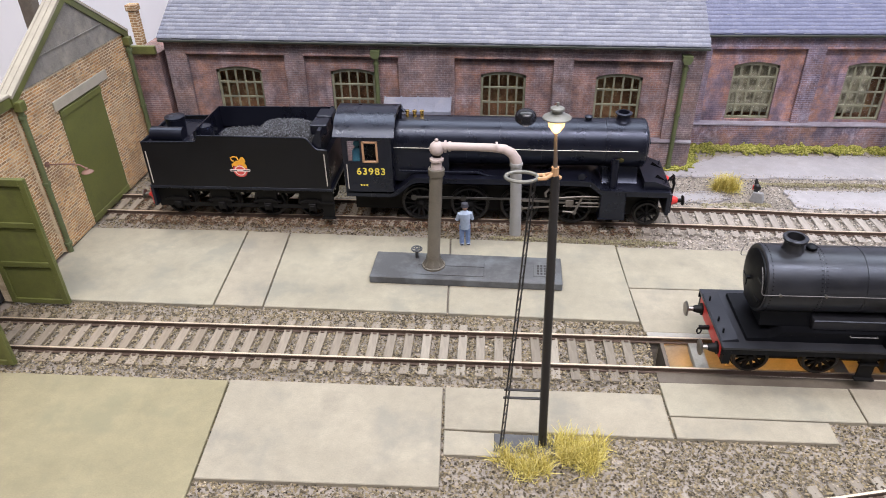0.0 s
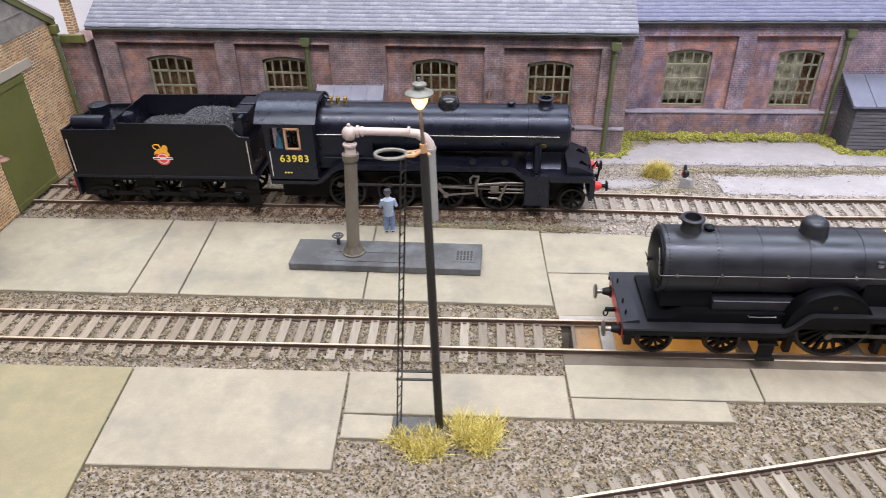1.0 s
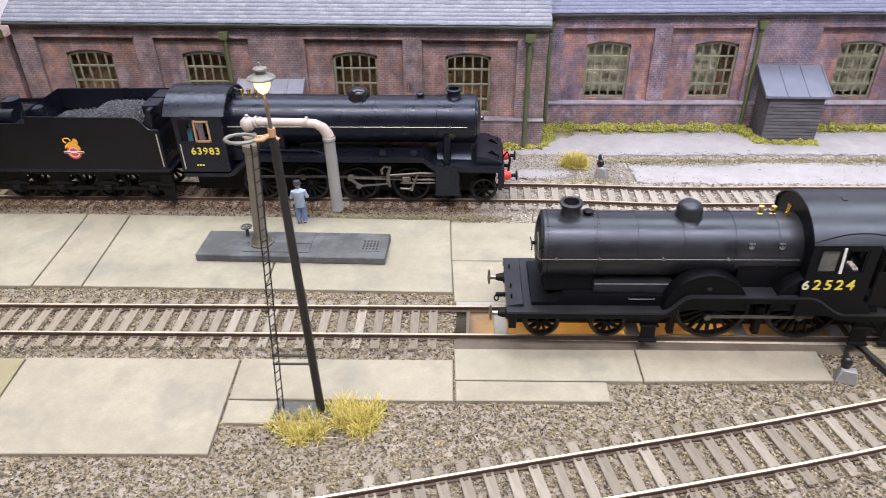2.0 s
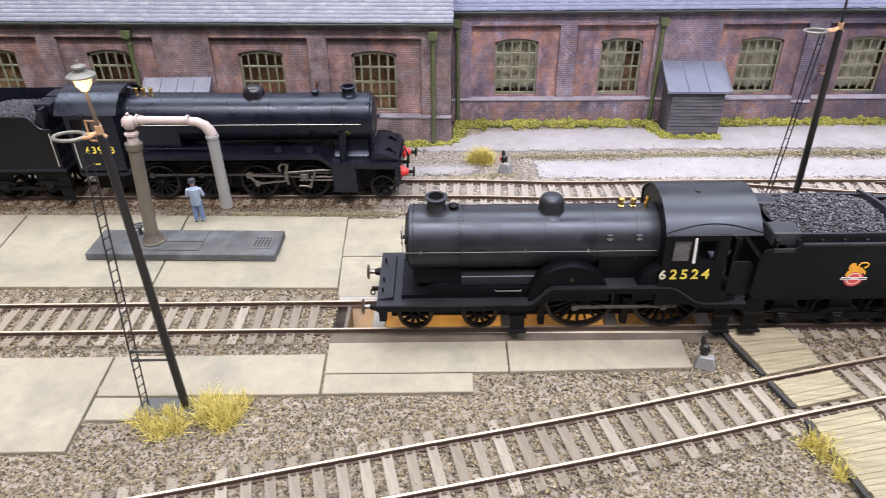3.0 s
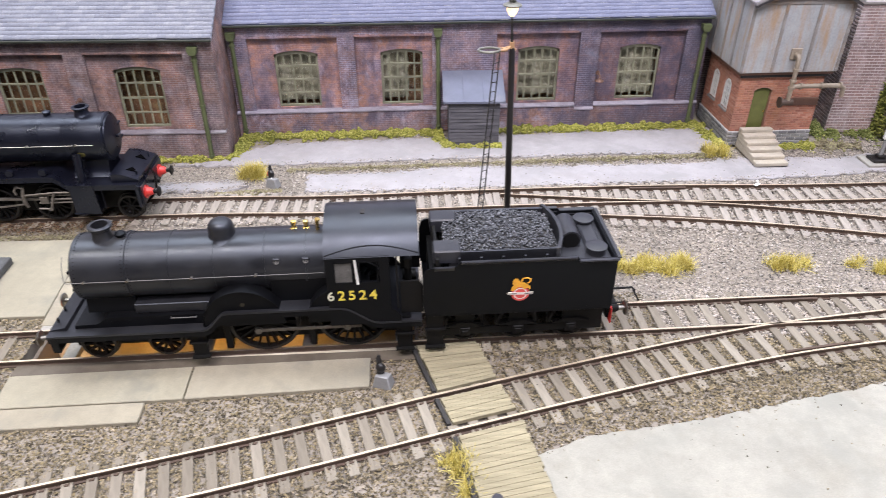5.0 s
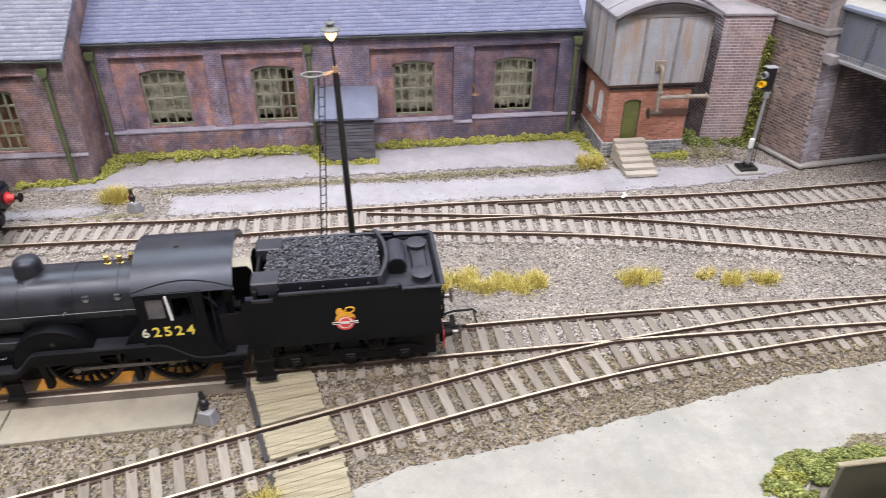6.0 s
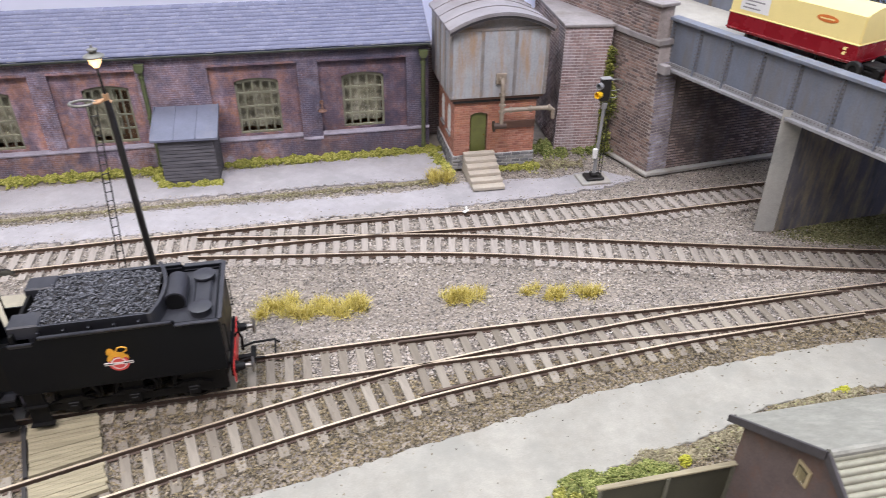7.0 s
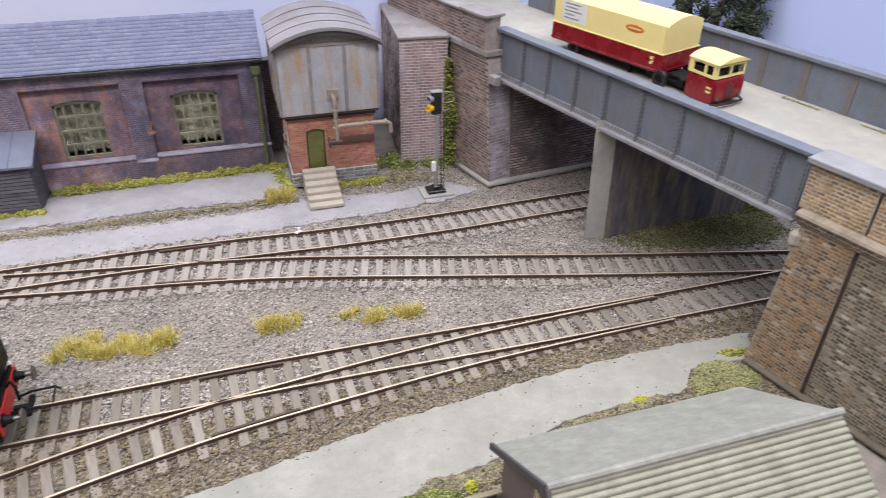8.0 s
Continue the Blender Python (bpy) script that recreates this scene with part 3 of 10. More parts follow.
M["bush"] = island_mat("bush_foam", [(0.0, (0.085, 0.11, 0.025)), (0.5, (0.205, 0.235, 0.065)), (0.85, (0.32, 0.345, 0.12)), (1.0, (0.44, 0.42, 0.16))], 0.9, 9, 0.6)
M["bush_yellow"] = island_mat("yellow_flower_foam", [(0.0, (0.30, 0.31, 0.03)), (1.0, (0.56, 0.54, 0.08))], 0.9, 15, 0.2)
M["moss"] = island_mat("dull_moss_crumbs", [(0.0, (0.13, 0.112, 0.07)), (0.5, (0.23, 0.20, 0.125)), (0.85, (0.32, 0.285, 0.19)), (1.0, (0.30, 0.30, 0.13))], 0.9, 15, 0.3)
M["interior"] = plain("shed_interior_card", (0.17, 0.085, 0.045), 0.85, vary=0.6, size=7, dirt=(0.33, 0.24, 0.12))
M["gutter"] = plain("green_black_gutter", (0.032, 0.038, 0.03), 0.5, vary=0.3, size=8)
M["ledge_pale"] = plain("lavender_grey_stone_ledge", (0.27, 0.25, 0.29), 0.85, vary=0.3, size=9, dirt=(0.16, 0.14, 0.16))
M["teal"] = plain("blue_overall_paint", (0.05, 0.19, 0.27), 0.7, vary=0.2, size=2)
M["lever_grey"] = plain("grey_enamel", (0.24, 0.24, 0.24), 0.5, vary=0.15, size=2)
M["moss_dark"] = island_mat("olive_moss_crumbs", [(0.0, (0.07, 0.07, 0.03)), (0.5, (0.15, 0.15, 0.065)), (1.0, (0.26, 0.245, 0.13))], 0.9, 15, 0.3)
M["ivy"] = island_mat("ivy_leaves", [(0.0, (0.065, 0.078, 0.018)), (0.6, (0.165, 0.18, 0.04)), (1.0, (0.33, 0.33, 0.08))], 0.7, 10, 0.3)
M["tree_leaf"] = island_mat("tree_leaves", [(0.0, (0.03, 0.045, 0.025)), (0.6, (0.07, 0.09, 0.045)), (1.0, (0.16, 0.19, 0.11))], 0.7, 14, 0.3)
M["bark"] = plain("grey_bark", (0.12, 0.1, 0.08), 0.9, vary=0.3)
M["bar_grey"] = plain("grey_lettering", (0.25, 0.24, 0.24), 0.6, vary=0.05, bumpy=0)
M["badge"] = plain("orange_badge", (0.6, 0.16, 0.03), 0.4, vary=0.05, bumpy=0)
M["amber"] = plain("amber_lens", (0.85, 0.52, 0.02), 0.3, vary=0.05, size=2, bumpy=0)
# near-black for dark parts, and for shade painted inside and under things
M["dark"] = plain("dark_parts_and_shade", (0.03, 0.028, 0.027), 0.8, vary=0.2, size=8)


def glass_mat():
    m, nt, b = material("window_glass", 0.08)
    b.inputs["Transmission Weight"].default_value = 1.0
    b.inputs["IOR"].default_value = 1.2
    b.inputs["Base Color"].default_value = (0.93, 0.94, 0.9, 1)
    return m


def bulb_mat(name, color, strength):
    m, nt, b = material(name, 0.3)
    b.inputs["Base Color"].default_value = (*color, 1)
    b.inputs["Emission Color"].default_value = (*color, 1)
    b.inputs["Emission Strength"].default_value = strength
    return m


M["glass"] = glass_mat()
M["bulb"] = bulb_mat("warm_bulb", (1.0, 0.62, 0.26), 1.7)
M["bulb_dim"] = bulb_mat("warm_bulb_far", (1.0, 0.68, 0.35), 1.6)

# ---------------------------------------------------------------- mesh helpers (millimetres)


def finish(me, sharp=35):
    """UVs by box projection in millimetres, smooth faces with sharp edges above an angle."""
    uv = me.uv_layers.new(name="UVMap")
    n = len(me.loops)
    vi = np.empty(n, np.int32)
    me.loops.foreach_get("vertex_index", vi)
    co = np.empty(len(me.vertices) * 3, np.float32)
    me.vertices.foreach_get("co", co)
    co = co.reshape(-1, 3)[vi] * 1000
    nor = np.empty(len(me.polygons) * 3, np.float32)
    me.polygons.foreach_get("normal", nor)
    tot = np.empty(len(me.polygons), np.int32)
    me.polygons.foreach_get("loop_total", tot)
    nor = np.abs(np.repeat(nor.reshape(-1, 3), tot, axis=0))
    big = nor.argmax(1)
    out = np.stack([np.where(big == 0, co[:, 1], co[:, 0]), np.where(big == 2, co[:, 1], co[:, 2])], 1)
    uv.data.foreach_set("uv", out.astype(np.float32).ravel())


def mesh_of(name, bm, mats, sharp=35):
    for v in bm.verts:
        v.co *= MM
    bmesh.ops.recalc_face_normals(bm, faces=bm.faces)
    lim = radians(sharp)
    for f in bm.faces:
        f.smooth = True
    for e in bm.edges:
        e.smooth = len(e.link_faces) == 2 and e.calc_face_angle(0) < lim
    me = bpy.data.meshes.new(name)
    bm.to_mesh(me)
    bm.free()
    for mt in mats if isinstance(mats, (list, tuple)) else [mats]:
        me.materials.append(mt)
    finish(me)
    return me


def part(name, bm, mat, parent=None, label="", sharp=35):
    ob = new(name, mesh_of(name, bm, mat, sharp))
    if parent:
        ob.parent = parent
    if label:
        ob["label"] = label
    return ob


def thing(name, x=0, y=0, z=0, turn=0, label="", category="", group="", kind=""):
    ob = new(name)
    ob.empty_display_size = 0.005
    ob.matrix_world = pose(x * MM, y * MM, z * MM, 0, 0, turn)
    return tagged(ob, label, category, group, kind)


def at(ob, x, y, z, turn=0, rx=0, ry=0):
    ob.matrix_basis = pose(x * MM, y * MM, z * MM, rx, ry, turn)
    return ob


def B():
    return bmesh.new()


def box(bm, x0, x1, y0, y1, z0, z1, bev=0.0, mi=0):
    r = bmesh.ops.create_cube(bm, size=1, matrix=Matrix.Translation(((x0 + x1) / 2, (y0 + y1) / 2, (z0 + z1) / 2)) @ Matrix.Diagonal((abs(x1 - x0), abs(y1 - y0), abs(z1 - z0), 1)))
    fs = {f for v in r["verts"] for f in v.link_faces}
    for f in fs:
        f.material_index = mi
    if bev:
        es = list({e for v in r["verts"] for e in v.link_edges})
        bmesh.ops.bevel(bm, geom=es, offset=bev, segments=1, affect="EDGES")
    return bm


def poly(bm, pts, a, b, axis="y", mi=0):
    """A flat outline swept from a to b along an axis. pts: the other two coordinates, in order x, y, z."""
    def place(p, s):
        return {"x": (s, p[0], p[1]), "y": (p[0], s, p[1]), "z": (p[0], p[1], s)}[axis]

    lo, hi = [bm.verts.new(place(p, a)) for p in pts], [bm.verts.new(place(p, b)) for p in pts]
    n = len(pts)
    fs = [bm.faces.new(lo), bm.faces.new(hi[::-1])]
    for i in range(n):
        fs.append(bm.faces.new((lo[i], hi[i], hi[(i + 1) % n], lo[(i + 1) % n])))
    for f in fs:
        f.material_index = mi
    return bm


def frame_to(d):
    d = Vector(d).normalized()
    u = d.orthogonal().normalized()
    if abs(d.z) < 0.9:
        u = d.cross(Vector((0, 0, 1))).normalized()
    return d, u, d.cross(u)


def cyl(bm, p0, p1, r0, r1=None, n=16, caps=True, mi=0):
    r1 = r0 if r1 is None else r1
    p0, p1 = Vector(p0), Vector(p1)
    d, u, w = frame_to(p1 - p0)
    ring = []
    for p, r in ((p0, r0), (p1, r1)):
        ring.append([bm.verts.new(p + r * (math.cos(2 * math.pi * i / n) * u + math.sin(2 * math.pi * i / n) * w)) for i in range(n)])
    fs = [bm.faces.new((ring[0][i], ring[0][(i + 1) % n], ring[1][(i + 1) % n], ring[1][i])) for i in range(n)]
    if caps:
        fs += [bm.faces.new(ring[0][::-1]), bm.faces.new(ring[1])]
    for f in fs:
        f.material_index = mi
    return bm


def lathe(bm, p0, d, profile, n=20, mi=0, start=0.0, end=2 * math.pi):
    """Turned shape: profile of (radius, distance along d)."""
    p0 = Vector(p0)
    d, u, w = frame_to(d)
    full = end - start > 6.28
    k = n if full else n + 1
    rows = []
    for r, s in profile:
        if r < 1e-4:
            rows.append([bm.verts.new(p0 + d * s)])
        else:
            rows.append([bm.verts.new(p0 + d * s + r * (math.cos(start + (end - start) * i / n) * u + math.sin(start + (end - start) * i / n) * w)) for i in range(k)])
    for a, b in zip(rows, rows[1:]):
        for i in range(n):
            j = (i + 1) % k
            vs = []
            for v in ((a[0],) if len(a) == 1 else (a[i], a[j])) + ((b[0],) if len(b) == 1 else (b[j], b[i])):
                vs.append(v)
            if len(vs) > 2:
                bm.faces.new(vs).material_index = mi
    return bm


def tube(bm, pts, r, n=8, mi=0, closed=False):
    """A round wire or pipe along points."""
    pts = [Vector(p) for p in pts]
    rows = []
    m = len(pts)
    up = None
    for i, p in enumerate(pts):
        a, b = pts[(i - 1) % m if closed else max(i - 1, 0)], pts[(i + 1) % m if closed else min(i + 1, m - 1)]
        d = (b - a).normalized()
        if up is None:
            up = d.orthogonal().normalized()
        up = (up - d * up.dot(d)).normalized()
        w = d.cross(up)
        rr = r[i] if isinstance(r, (list, tuple)) else r
        rows.append([bm.verts.new(p + rr * (math.cos(2 * math.pi * k / n) * up + math.sin(2 * math.pi * k / n) * w)) for k in range(n)])
    for i in range(m if closed else m - 1):
        a, b = rows[i], rows[(i + 1) % m]
        for k in range(n):
            bm.faces.new((a[k], a[(k + 1) % n], b[(k + 1) % n], b[k])).material_index = mi
    if not closed:
        bm.faces.new(rows[0][::-1]).material_index = mi
        bm.faces.new(rows[-1]).material_index = mi
    return bm


def arc(c, r, a0, a1, n):
    return [(c[0] + r * math.cos(radians(a0 + (a1 - a0) * i / n)), c[1] + r * math.sin(radians(a0 + (a1 - a0) * i / n))) for i in range(n + 1)]


def ellipsoid(bm, c, r, n=10, mi=0):
    res = bmesh.ops.create_uvsphere(bm, u_segments=n, v_segments=max(5, n // 2 + 1), radius=1, matrix=Matrix.Translation(c) @ Matrix.Diagonal((*r, 1)))
    for f in {f for v in res["verts"] for f in v.link_faces}:
        f.material_index = mi
    return bm


def loose(name, co, faces, mats, parent=None, label="", category="", kind="stuff", flat=True):
    """One mesh from arrays of corners in millimetres and triangles."""
    me = bpy.data.meshes.new(name)
    co = np.asarray(co, np.float32) * MM
    faces = np.asarray(faces, np.int32)
    me.vertices.add(len(co))
    me.vertices.foreach_set("co", co.ravel())
    k = faces.shape[1]
    me.loops.add(faces.size)
    me.loops.foreach_set("vertex_index", faces.ravel())
    me.polygons.add(len(faces))
    me.polygons.foreach_set("loop_start", np.arange(0, faces.size, k, dtype=np.int32))
    me.update(calc_edges=True)
    for mt in mats if isinstance(mats, (list, tuple)) else [mats]:
        me.materials.append(mt)
    ob = new(name, me)
    if parent:
        ob.parent = parent
    return tagged(ob, label, category, "", kind)


OCTA_V = np.array([(1, 0, 0), (-1, 0, 0), (0, 1, 0), (0, -1, 0), (0, 0, 1), (0, 0, -1)], float)
OCTA_F = np.array([(0, 2, 4), (2, 1, 4), (1, 3, 4), (3, 0, 4), (2, 0, 5), (1, 2, 5), (3, 1, 5), (0, 3, 5)])


def grains(rng, xyz, lo, hi, flat=0.75, whole=True):
    """Irregular stones at the points xyz, with half-sizes from lo to hi."""
    n = len(xyz)
    size = rng.uniform(lo, hi, (n, 1, 1)) * rng.uniform(0.65, 1.3, (n, 1, 3)) * np.array([1, 1, flat])
    v = OCTA_V[None] * size + rng.normal(0, 0.22, (n, 6, 3)) * size
    a, b = rng.uniform(0, 6.28, n), rng.uniform(-0.7, 0.7, n)
    ca, sa, cb, sb = np.cos(a)[:, None], np.sin(a)[:, None], np.cos(b)[:, None], np.sin(b)[:, None]
    x, y, z = v[..., 0], v[..., 1], v[..., 2]
    y, z = y * cb - z * sb, y * sb + z * cb
    v = np.stack([x * ca - y * sa, x * sa + y * ca, z], -1) + np.asarray(xyz)[:, None]
    f = (OCTA_F if whole else OCTA_F[:4])[None] + 6 * np.arange(n)[:, None, None]
    return v.reshape(-1, 3), f.reshape(-1, 3)


def inside(p, ring):
    """Which of the points lie in a closed outline."""
    x, y = p[:, 0], p[:, 1]
    hit = np.zeros(len(p), bool)
    n = len(ring)
    for i in range(n):
        x0, y0 = ring[i]
        x1, y1 = ring[(i + 1) % n]
        cross = (y0 > y) != (y1 > y)
        with np.errstate(divide="ignore", invalid="ignore"):
            hit ^= cross & (x < (x1 - x0) * (y - y0) / (y1 - y0 + 1e-12) + x0)
    return hit


def smooth_path(pts, step=3.0):
    """Points at even steps along a Catmull-Rom curve through pts."""
    p = [Vector((*q, 0)) for q in pts]
    p = [2 * p[0] - p[1], *p, 2 * p[-1] - p[-2]]
    out = []
    for i in range(1, len(p) - 2):
        n = max(2, int((p[i + 1] - p[i]).length / 2))
        for k in range(n):
            t = k / n
            out.append(0.5 * (2 * p[i] + (p[i + 1] - p[i - 1]) * t + (2 * p[i - 1] - 5 * p[i] + 4 * p[i + 1] - p[i + 2]) * t * t + (3 * p[i] - p[i - 1] - 3 * p[i + 1] + p[i + 2]) * t ** 3))
    out.append(p[-2])
    res, acc = [out[0]], 0.0
    for a, b in zip(out, out[1:]):
        seg = (b - a).length
        while seg > 0 and acc + seg >= step:
            a = a + (b - a) * ((step - acc) / seg)
            seg = (b - a).length
            acc = 0.0
            res.append(a)
        acc += seg
    if acc > step * 0.2:
        res.append(out[-1])
    return [(q.x, q.y) for q in res]

# ---------------------------------------------------------------- ground
RAIL_TOP = 1.6
bm = B()
for x0, x1, y0, y1 in ((-480, 84, -250, 560), (235, 1000, -250, 560), (84, 235, -250, 206), (84, 235, 222.4, 560)):
    box(bm, x0, x1, y0, y1, -30, -1.75)
bmesh.ops.remove_doubles(bm, verts=bm.verts, dist=0.001)
tagged(part("ground", bm, M["soil"]), "dark brown glued ballast baseboard of the model railway", "ground", kind="structure")


def flat_piece(name, ring, mat, top=0.0, deep=2.4, parent=None, bev=0.25):
    b = B()
    poly(b, ring, top - deep, top, "z")
    if bev:
        b.normal_update()
        es = [e for e in b.edges if abs(e.verts[0].co.z - top) < 1e-4 and abs(e.verts[1].co.z - top) < 1e-4]
        bmesh.ops.bevel(b, geom=es, offset=bev, segments=1, affect="EDGES")
    return part(name, b, mat, parent)


# concrete aprons, slab by slab
apron = thing("pavement", label="beige concrete apron slabs with dark joints", category="pavement", kind="structure")
BACK = [
    [(-181, 234), (-96.4, 234), (-101.2, 295.5), (-183, 294.5)],
    [(-95.6, 234.4), (-74.6, 234.4), (-79.4, 294.8), (-100.4, 295.3)],
    [(-73.8, 234.4), (4.5, 234.2), (1.2, 293.6), (-78.6, 294.8)],
    [(5.2, 234.2), (83.2, 233.4), (80.0, 291.8), (1.9, 293.6)],
    [(84.2, 227.0), (232, 228.5), (232, 257.5), (82.2, 256.5)],
    [(82.1, 257.2), (232, 258.3), (232, 289), (80.7, 290)],
]
FRONT = [
    [(-260, 118), (-66.9, 118), (-73.2, 189), (-260, 186)],
    [(-68.6, 144.5), (9.4, 146.5), (6.8, 190.6), (-72.4, 189.4)],
    [(9.6, 159.6), (44, 160), (44, 169.6), (9.0, 170)],
    [(8.9, 170.6), (85.4, 171.6), (84.6, 192), (7.6, 190.8)],
    [(86.4, 171.8), (138.3, 172.8), (138.3, 182), (85.9, 181.3)],
    [(85.8, 181.9), (151.0, 182.8), (150.8, 199.2), (85.0, 198.2)],
    [(151.5, 182.8), (216.5, 185.0), (216.5, 200.2), (151.4, 199.3)],
]
for ring in BACK + FRONT:
    # the large slab before the shed has yellowed
    flat_piece("slab", ring, M["slab_olive"] if ring is FRONT[0] else M["slab"], parent=apron)

# the inspection pit between the rails of the near road
pit = thing("inspection_pit", 0, 0, 0, label="sunken inspection pit lit amber, with pale rendered sides", category="pit", kind="structure")
b = B()
box(b, 85, 234, 198.6, 204.2, -2.5, -0.4)
part("near_kerb", b, M["oily_kerb"], pit, "oil-stained kerb")
b = B()
box(b, 85, 234, 223.8, 227.4, -2.5, -0.2)
part("far_kerb", b, M["kerb"], pit)
b = B()
box(b, 89.5, 234.5, 206.01, 222.39, -16, -15)
part("pit_floor", b, M["amber_floor"], pit, "floor of the pit, tinted ochre for the amber lamplight")
for y0, y1 in ((204.21, 206.4), (221.6, 223.79)):
    b = B()
    box(b, 89.2, 234.8, y0, y1, -14.99, -0.5)
    part("pit_wall", b, M["pit_wall"], pit)
for x0, x1 in ((89.2, 90.6), (233.4, 234.8)):
    b = B()
    box(b, x0, x1, 206.41, 221.59, -14.99, -0.5)
    part("pit_end", b, M["oily_kerb"], pit)
for bx in (100, 150, 190, 226):
    b = B()
    box(b, bx, bx + 5, 206.41, 221.59, -3.0, -0.3, 0.2)
    part("cross_beam", b, M["kerb"], pit)

# paths of pale concrete with ragged edges
rng = np.random.default_rng(5)


def ragged(ring, amp, step=4.0):
    out = []
    n = len(ring)
    for i in range(n):
        (x0, y0), (x1, y1) = ring[i], ring[(i + 1) % n]
        k = max(1, int(math.hypot(x1 - x0, y1 - y0) / step))
        for j in range(k):
            t = j / k
            out.append((x0 + (x1 - x0) * t + rng.normal(0, amp), y0 + (y1 - y0) * t + rng.normal(0, amp)))
    return out


PATHS = [
    [(100, 370), (126, 368.5), (175, 368.5), (224, 369), (257, 370), (307, 369.5), (345, 370), (378, 369), (405, 367), (413, 377), (425, 384), (425, 404), (259, 400), (156, 397), (134, 386), (120, 374), (100, 374)],
    [(177, 335), (219, 332.8), (310, 332.8), (404, 333.2), (470, 334.5), (507, 339), (530, 346), (512, 360), (478, 356), (440, 362), (409, 357), (396, 355), (344, 355.5), (299, 357), (250, 358), (221, 354), (178, 353.5)],
    [(86, 337.5), (133, 337.5), (147, 343), (141, 349.5), (127, 350), (86, 348)],
    [(236, 60), (268, 150), (290, 158), (330, 163), (376, 171), (439, 183), (512, 189.5), (565, 191), (600, 189), (590, 174), (562, 176), (552, 165), (534, 166), (499, 164), (464, 154), (429, 148), (412, 130), (400, 60)],
    [(150, 60), (236, 60), (236, 100), (224, 128), (190, 118), (160, 95)],
]
for ring in PATHS:
    tagged(flat_piece("pavement", ragged(ring, 0.8 if ring[0][1] > 300 else 0.45, 2.6), M["path_back"] if ring[0][1] > 300 else M["path"], top=-0.5 if ring[0][1] > 300 else -0.6, deep=1.4, bev=0.3), "pale grey concrete path with ragged edges", "path", kind="structure")


# ---------------------------------------------------------------- track
def offset_path(pts, d):
    out = []
    for i, p in enumerate(pts):
        a, b = pts[max(i - 1, 0)], pts[min(i + 1, len(pts) - 1)]
        tx, ty = b[0] - a[0], b[1] - a[1]
        ln = math.hypot(tx, ty)
        out.append((p[0] - ty / ln * d, p[1] + tx / ln * d))
    return out


RAIL_SECTION = [(-0.9, -2.6), (0.9, -2.6), (0.9, -2.2), (0.3, -1.9), (0.3, -0.8), (0.55, -0.6), (0.55, -0.15), (0.42, 0.0), (-0.42, 0.0), (-0.55, -0.15), (-0.55, -0.6), (-0.3, -0.8), (-0.3, -1.9), (-0.9, -2.2)]


def rail(parent, pts, name="rail", top=RAIL_TOP):
    bm = B()
    rows = []
    for i, p in enumerate(pts):
        a, b = pts[max(i - 1, 0)], pts[min(i + 1, len(pts) - 1)]
        tx, ty = b[0] - a[0], b[1] - a[1]
        ln = math.hypot(tx, ty)
        nx, ny = -ty / ln, tx / ln
        rows.append([bm.verts.new((p[0] + nx * s, p[1] + ny * s, top + h)) for s, h in RAIL_SECTION])
    n = len(RAIL_SECTION)
    for a, b in zip(rows, rows[1:]):
        for k in range(n):
            f = bm.faces.new((a[k], a[(k + 1) % n], b[(k + 1) % n], b[k]))
            f.material_index = 1 if k == 7 else 0
    bm.faces.new(rows[0][::-1])
    bm.faces.new(rows[-1])
    return part(name, bm, [M["rail_side"], M["rail_top"]], parent)


SLEEPER = mesh_of("sleeper", box(B(), -1.75, 1.75, -15, 15, -2.6, -0.1, 0.18), M["sleeper"])
CHAIR = mesh_of("rail_chair", box(box(B(), -0.75, 0.75, 0.75, 1.7, -0.1, 0.4, 0.15), -0.75, 0.75, -1.7, -0.75, -0.1, 0.4, 0.15), M["rail_side"])
HALF = 8.65


def sleepers(track, pts, spacing=7.1, skip=None, length=None, chairs=True):
    line = smooth_path(pts, spacing)
    r = random.Random(len(line))
    for i in range(len(line) - 1):
        (x0, y0), (x1, y1) = line[i], line[i + 1]
        if skip and skip(x0, y0):
            continue
        ang = math.degrees(math.atan2(y1 - y0, x1 - x0))
        ob = new("sleeper", SLEEPER)
        ob.parent = track
        ob.matrix_basis = pose(x0 * MM, y0 * MM, r.uniform(-0.15, 0.05) * MM, 0, 0, ang + r.uniform(-0.8, 0.8))
        if length:
            ob.scale.y = length(x0) / 30.0
        if chairs:
            for s in (HALF, -HALF):
                c = new("rail_chair", CHAIR)
                c.parent = track
                c.matrix_basis = pose((x0 - math.sin(radians(ang)) * s) * MM, (y0 + math.cos(radians(ang)) * s) * MM, 0, 0, 0, ang)


def track(label, pts, **kw):
    t = thing("railway_track", label=label, category="railway track", kind="structure")
    line = smooth_path(pts, 4.0)
    rail(t, offset_path(line, HALF))
    rail(t, offset_path(line, -HALF))
    sleepers(t, pts, **kw)
    return t


def y_near(x):
    """Middle of the near road."""
    return 212.0 + 0.0141 * x if x < 320 else 216.5 + 0.0036 * (x - 320)


NEAR = [(-300, y_near(-300)), (-100, y_near(-100)), (100, y_near(100)), (320, y_near(320)), (420, 217.0), (520, 214.6), (640, 213.6), (700, 214)]
FRONT_ROAD = [(-60, 96), (42, 120.0), (110, 136.6), (180, 153.2), (250, 171.4), (310, 186.0), (350, 194.8), (385, 200.8), (430, 205.8), (480, 210.0), (530, 211.9), (572, 212.6)]
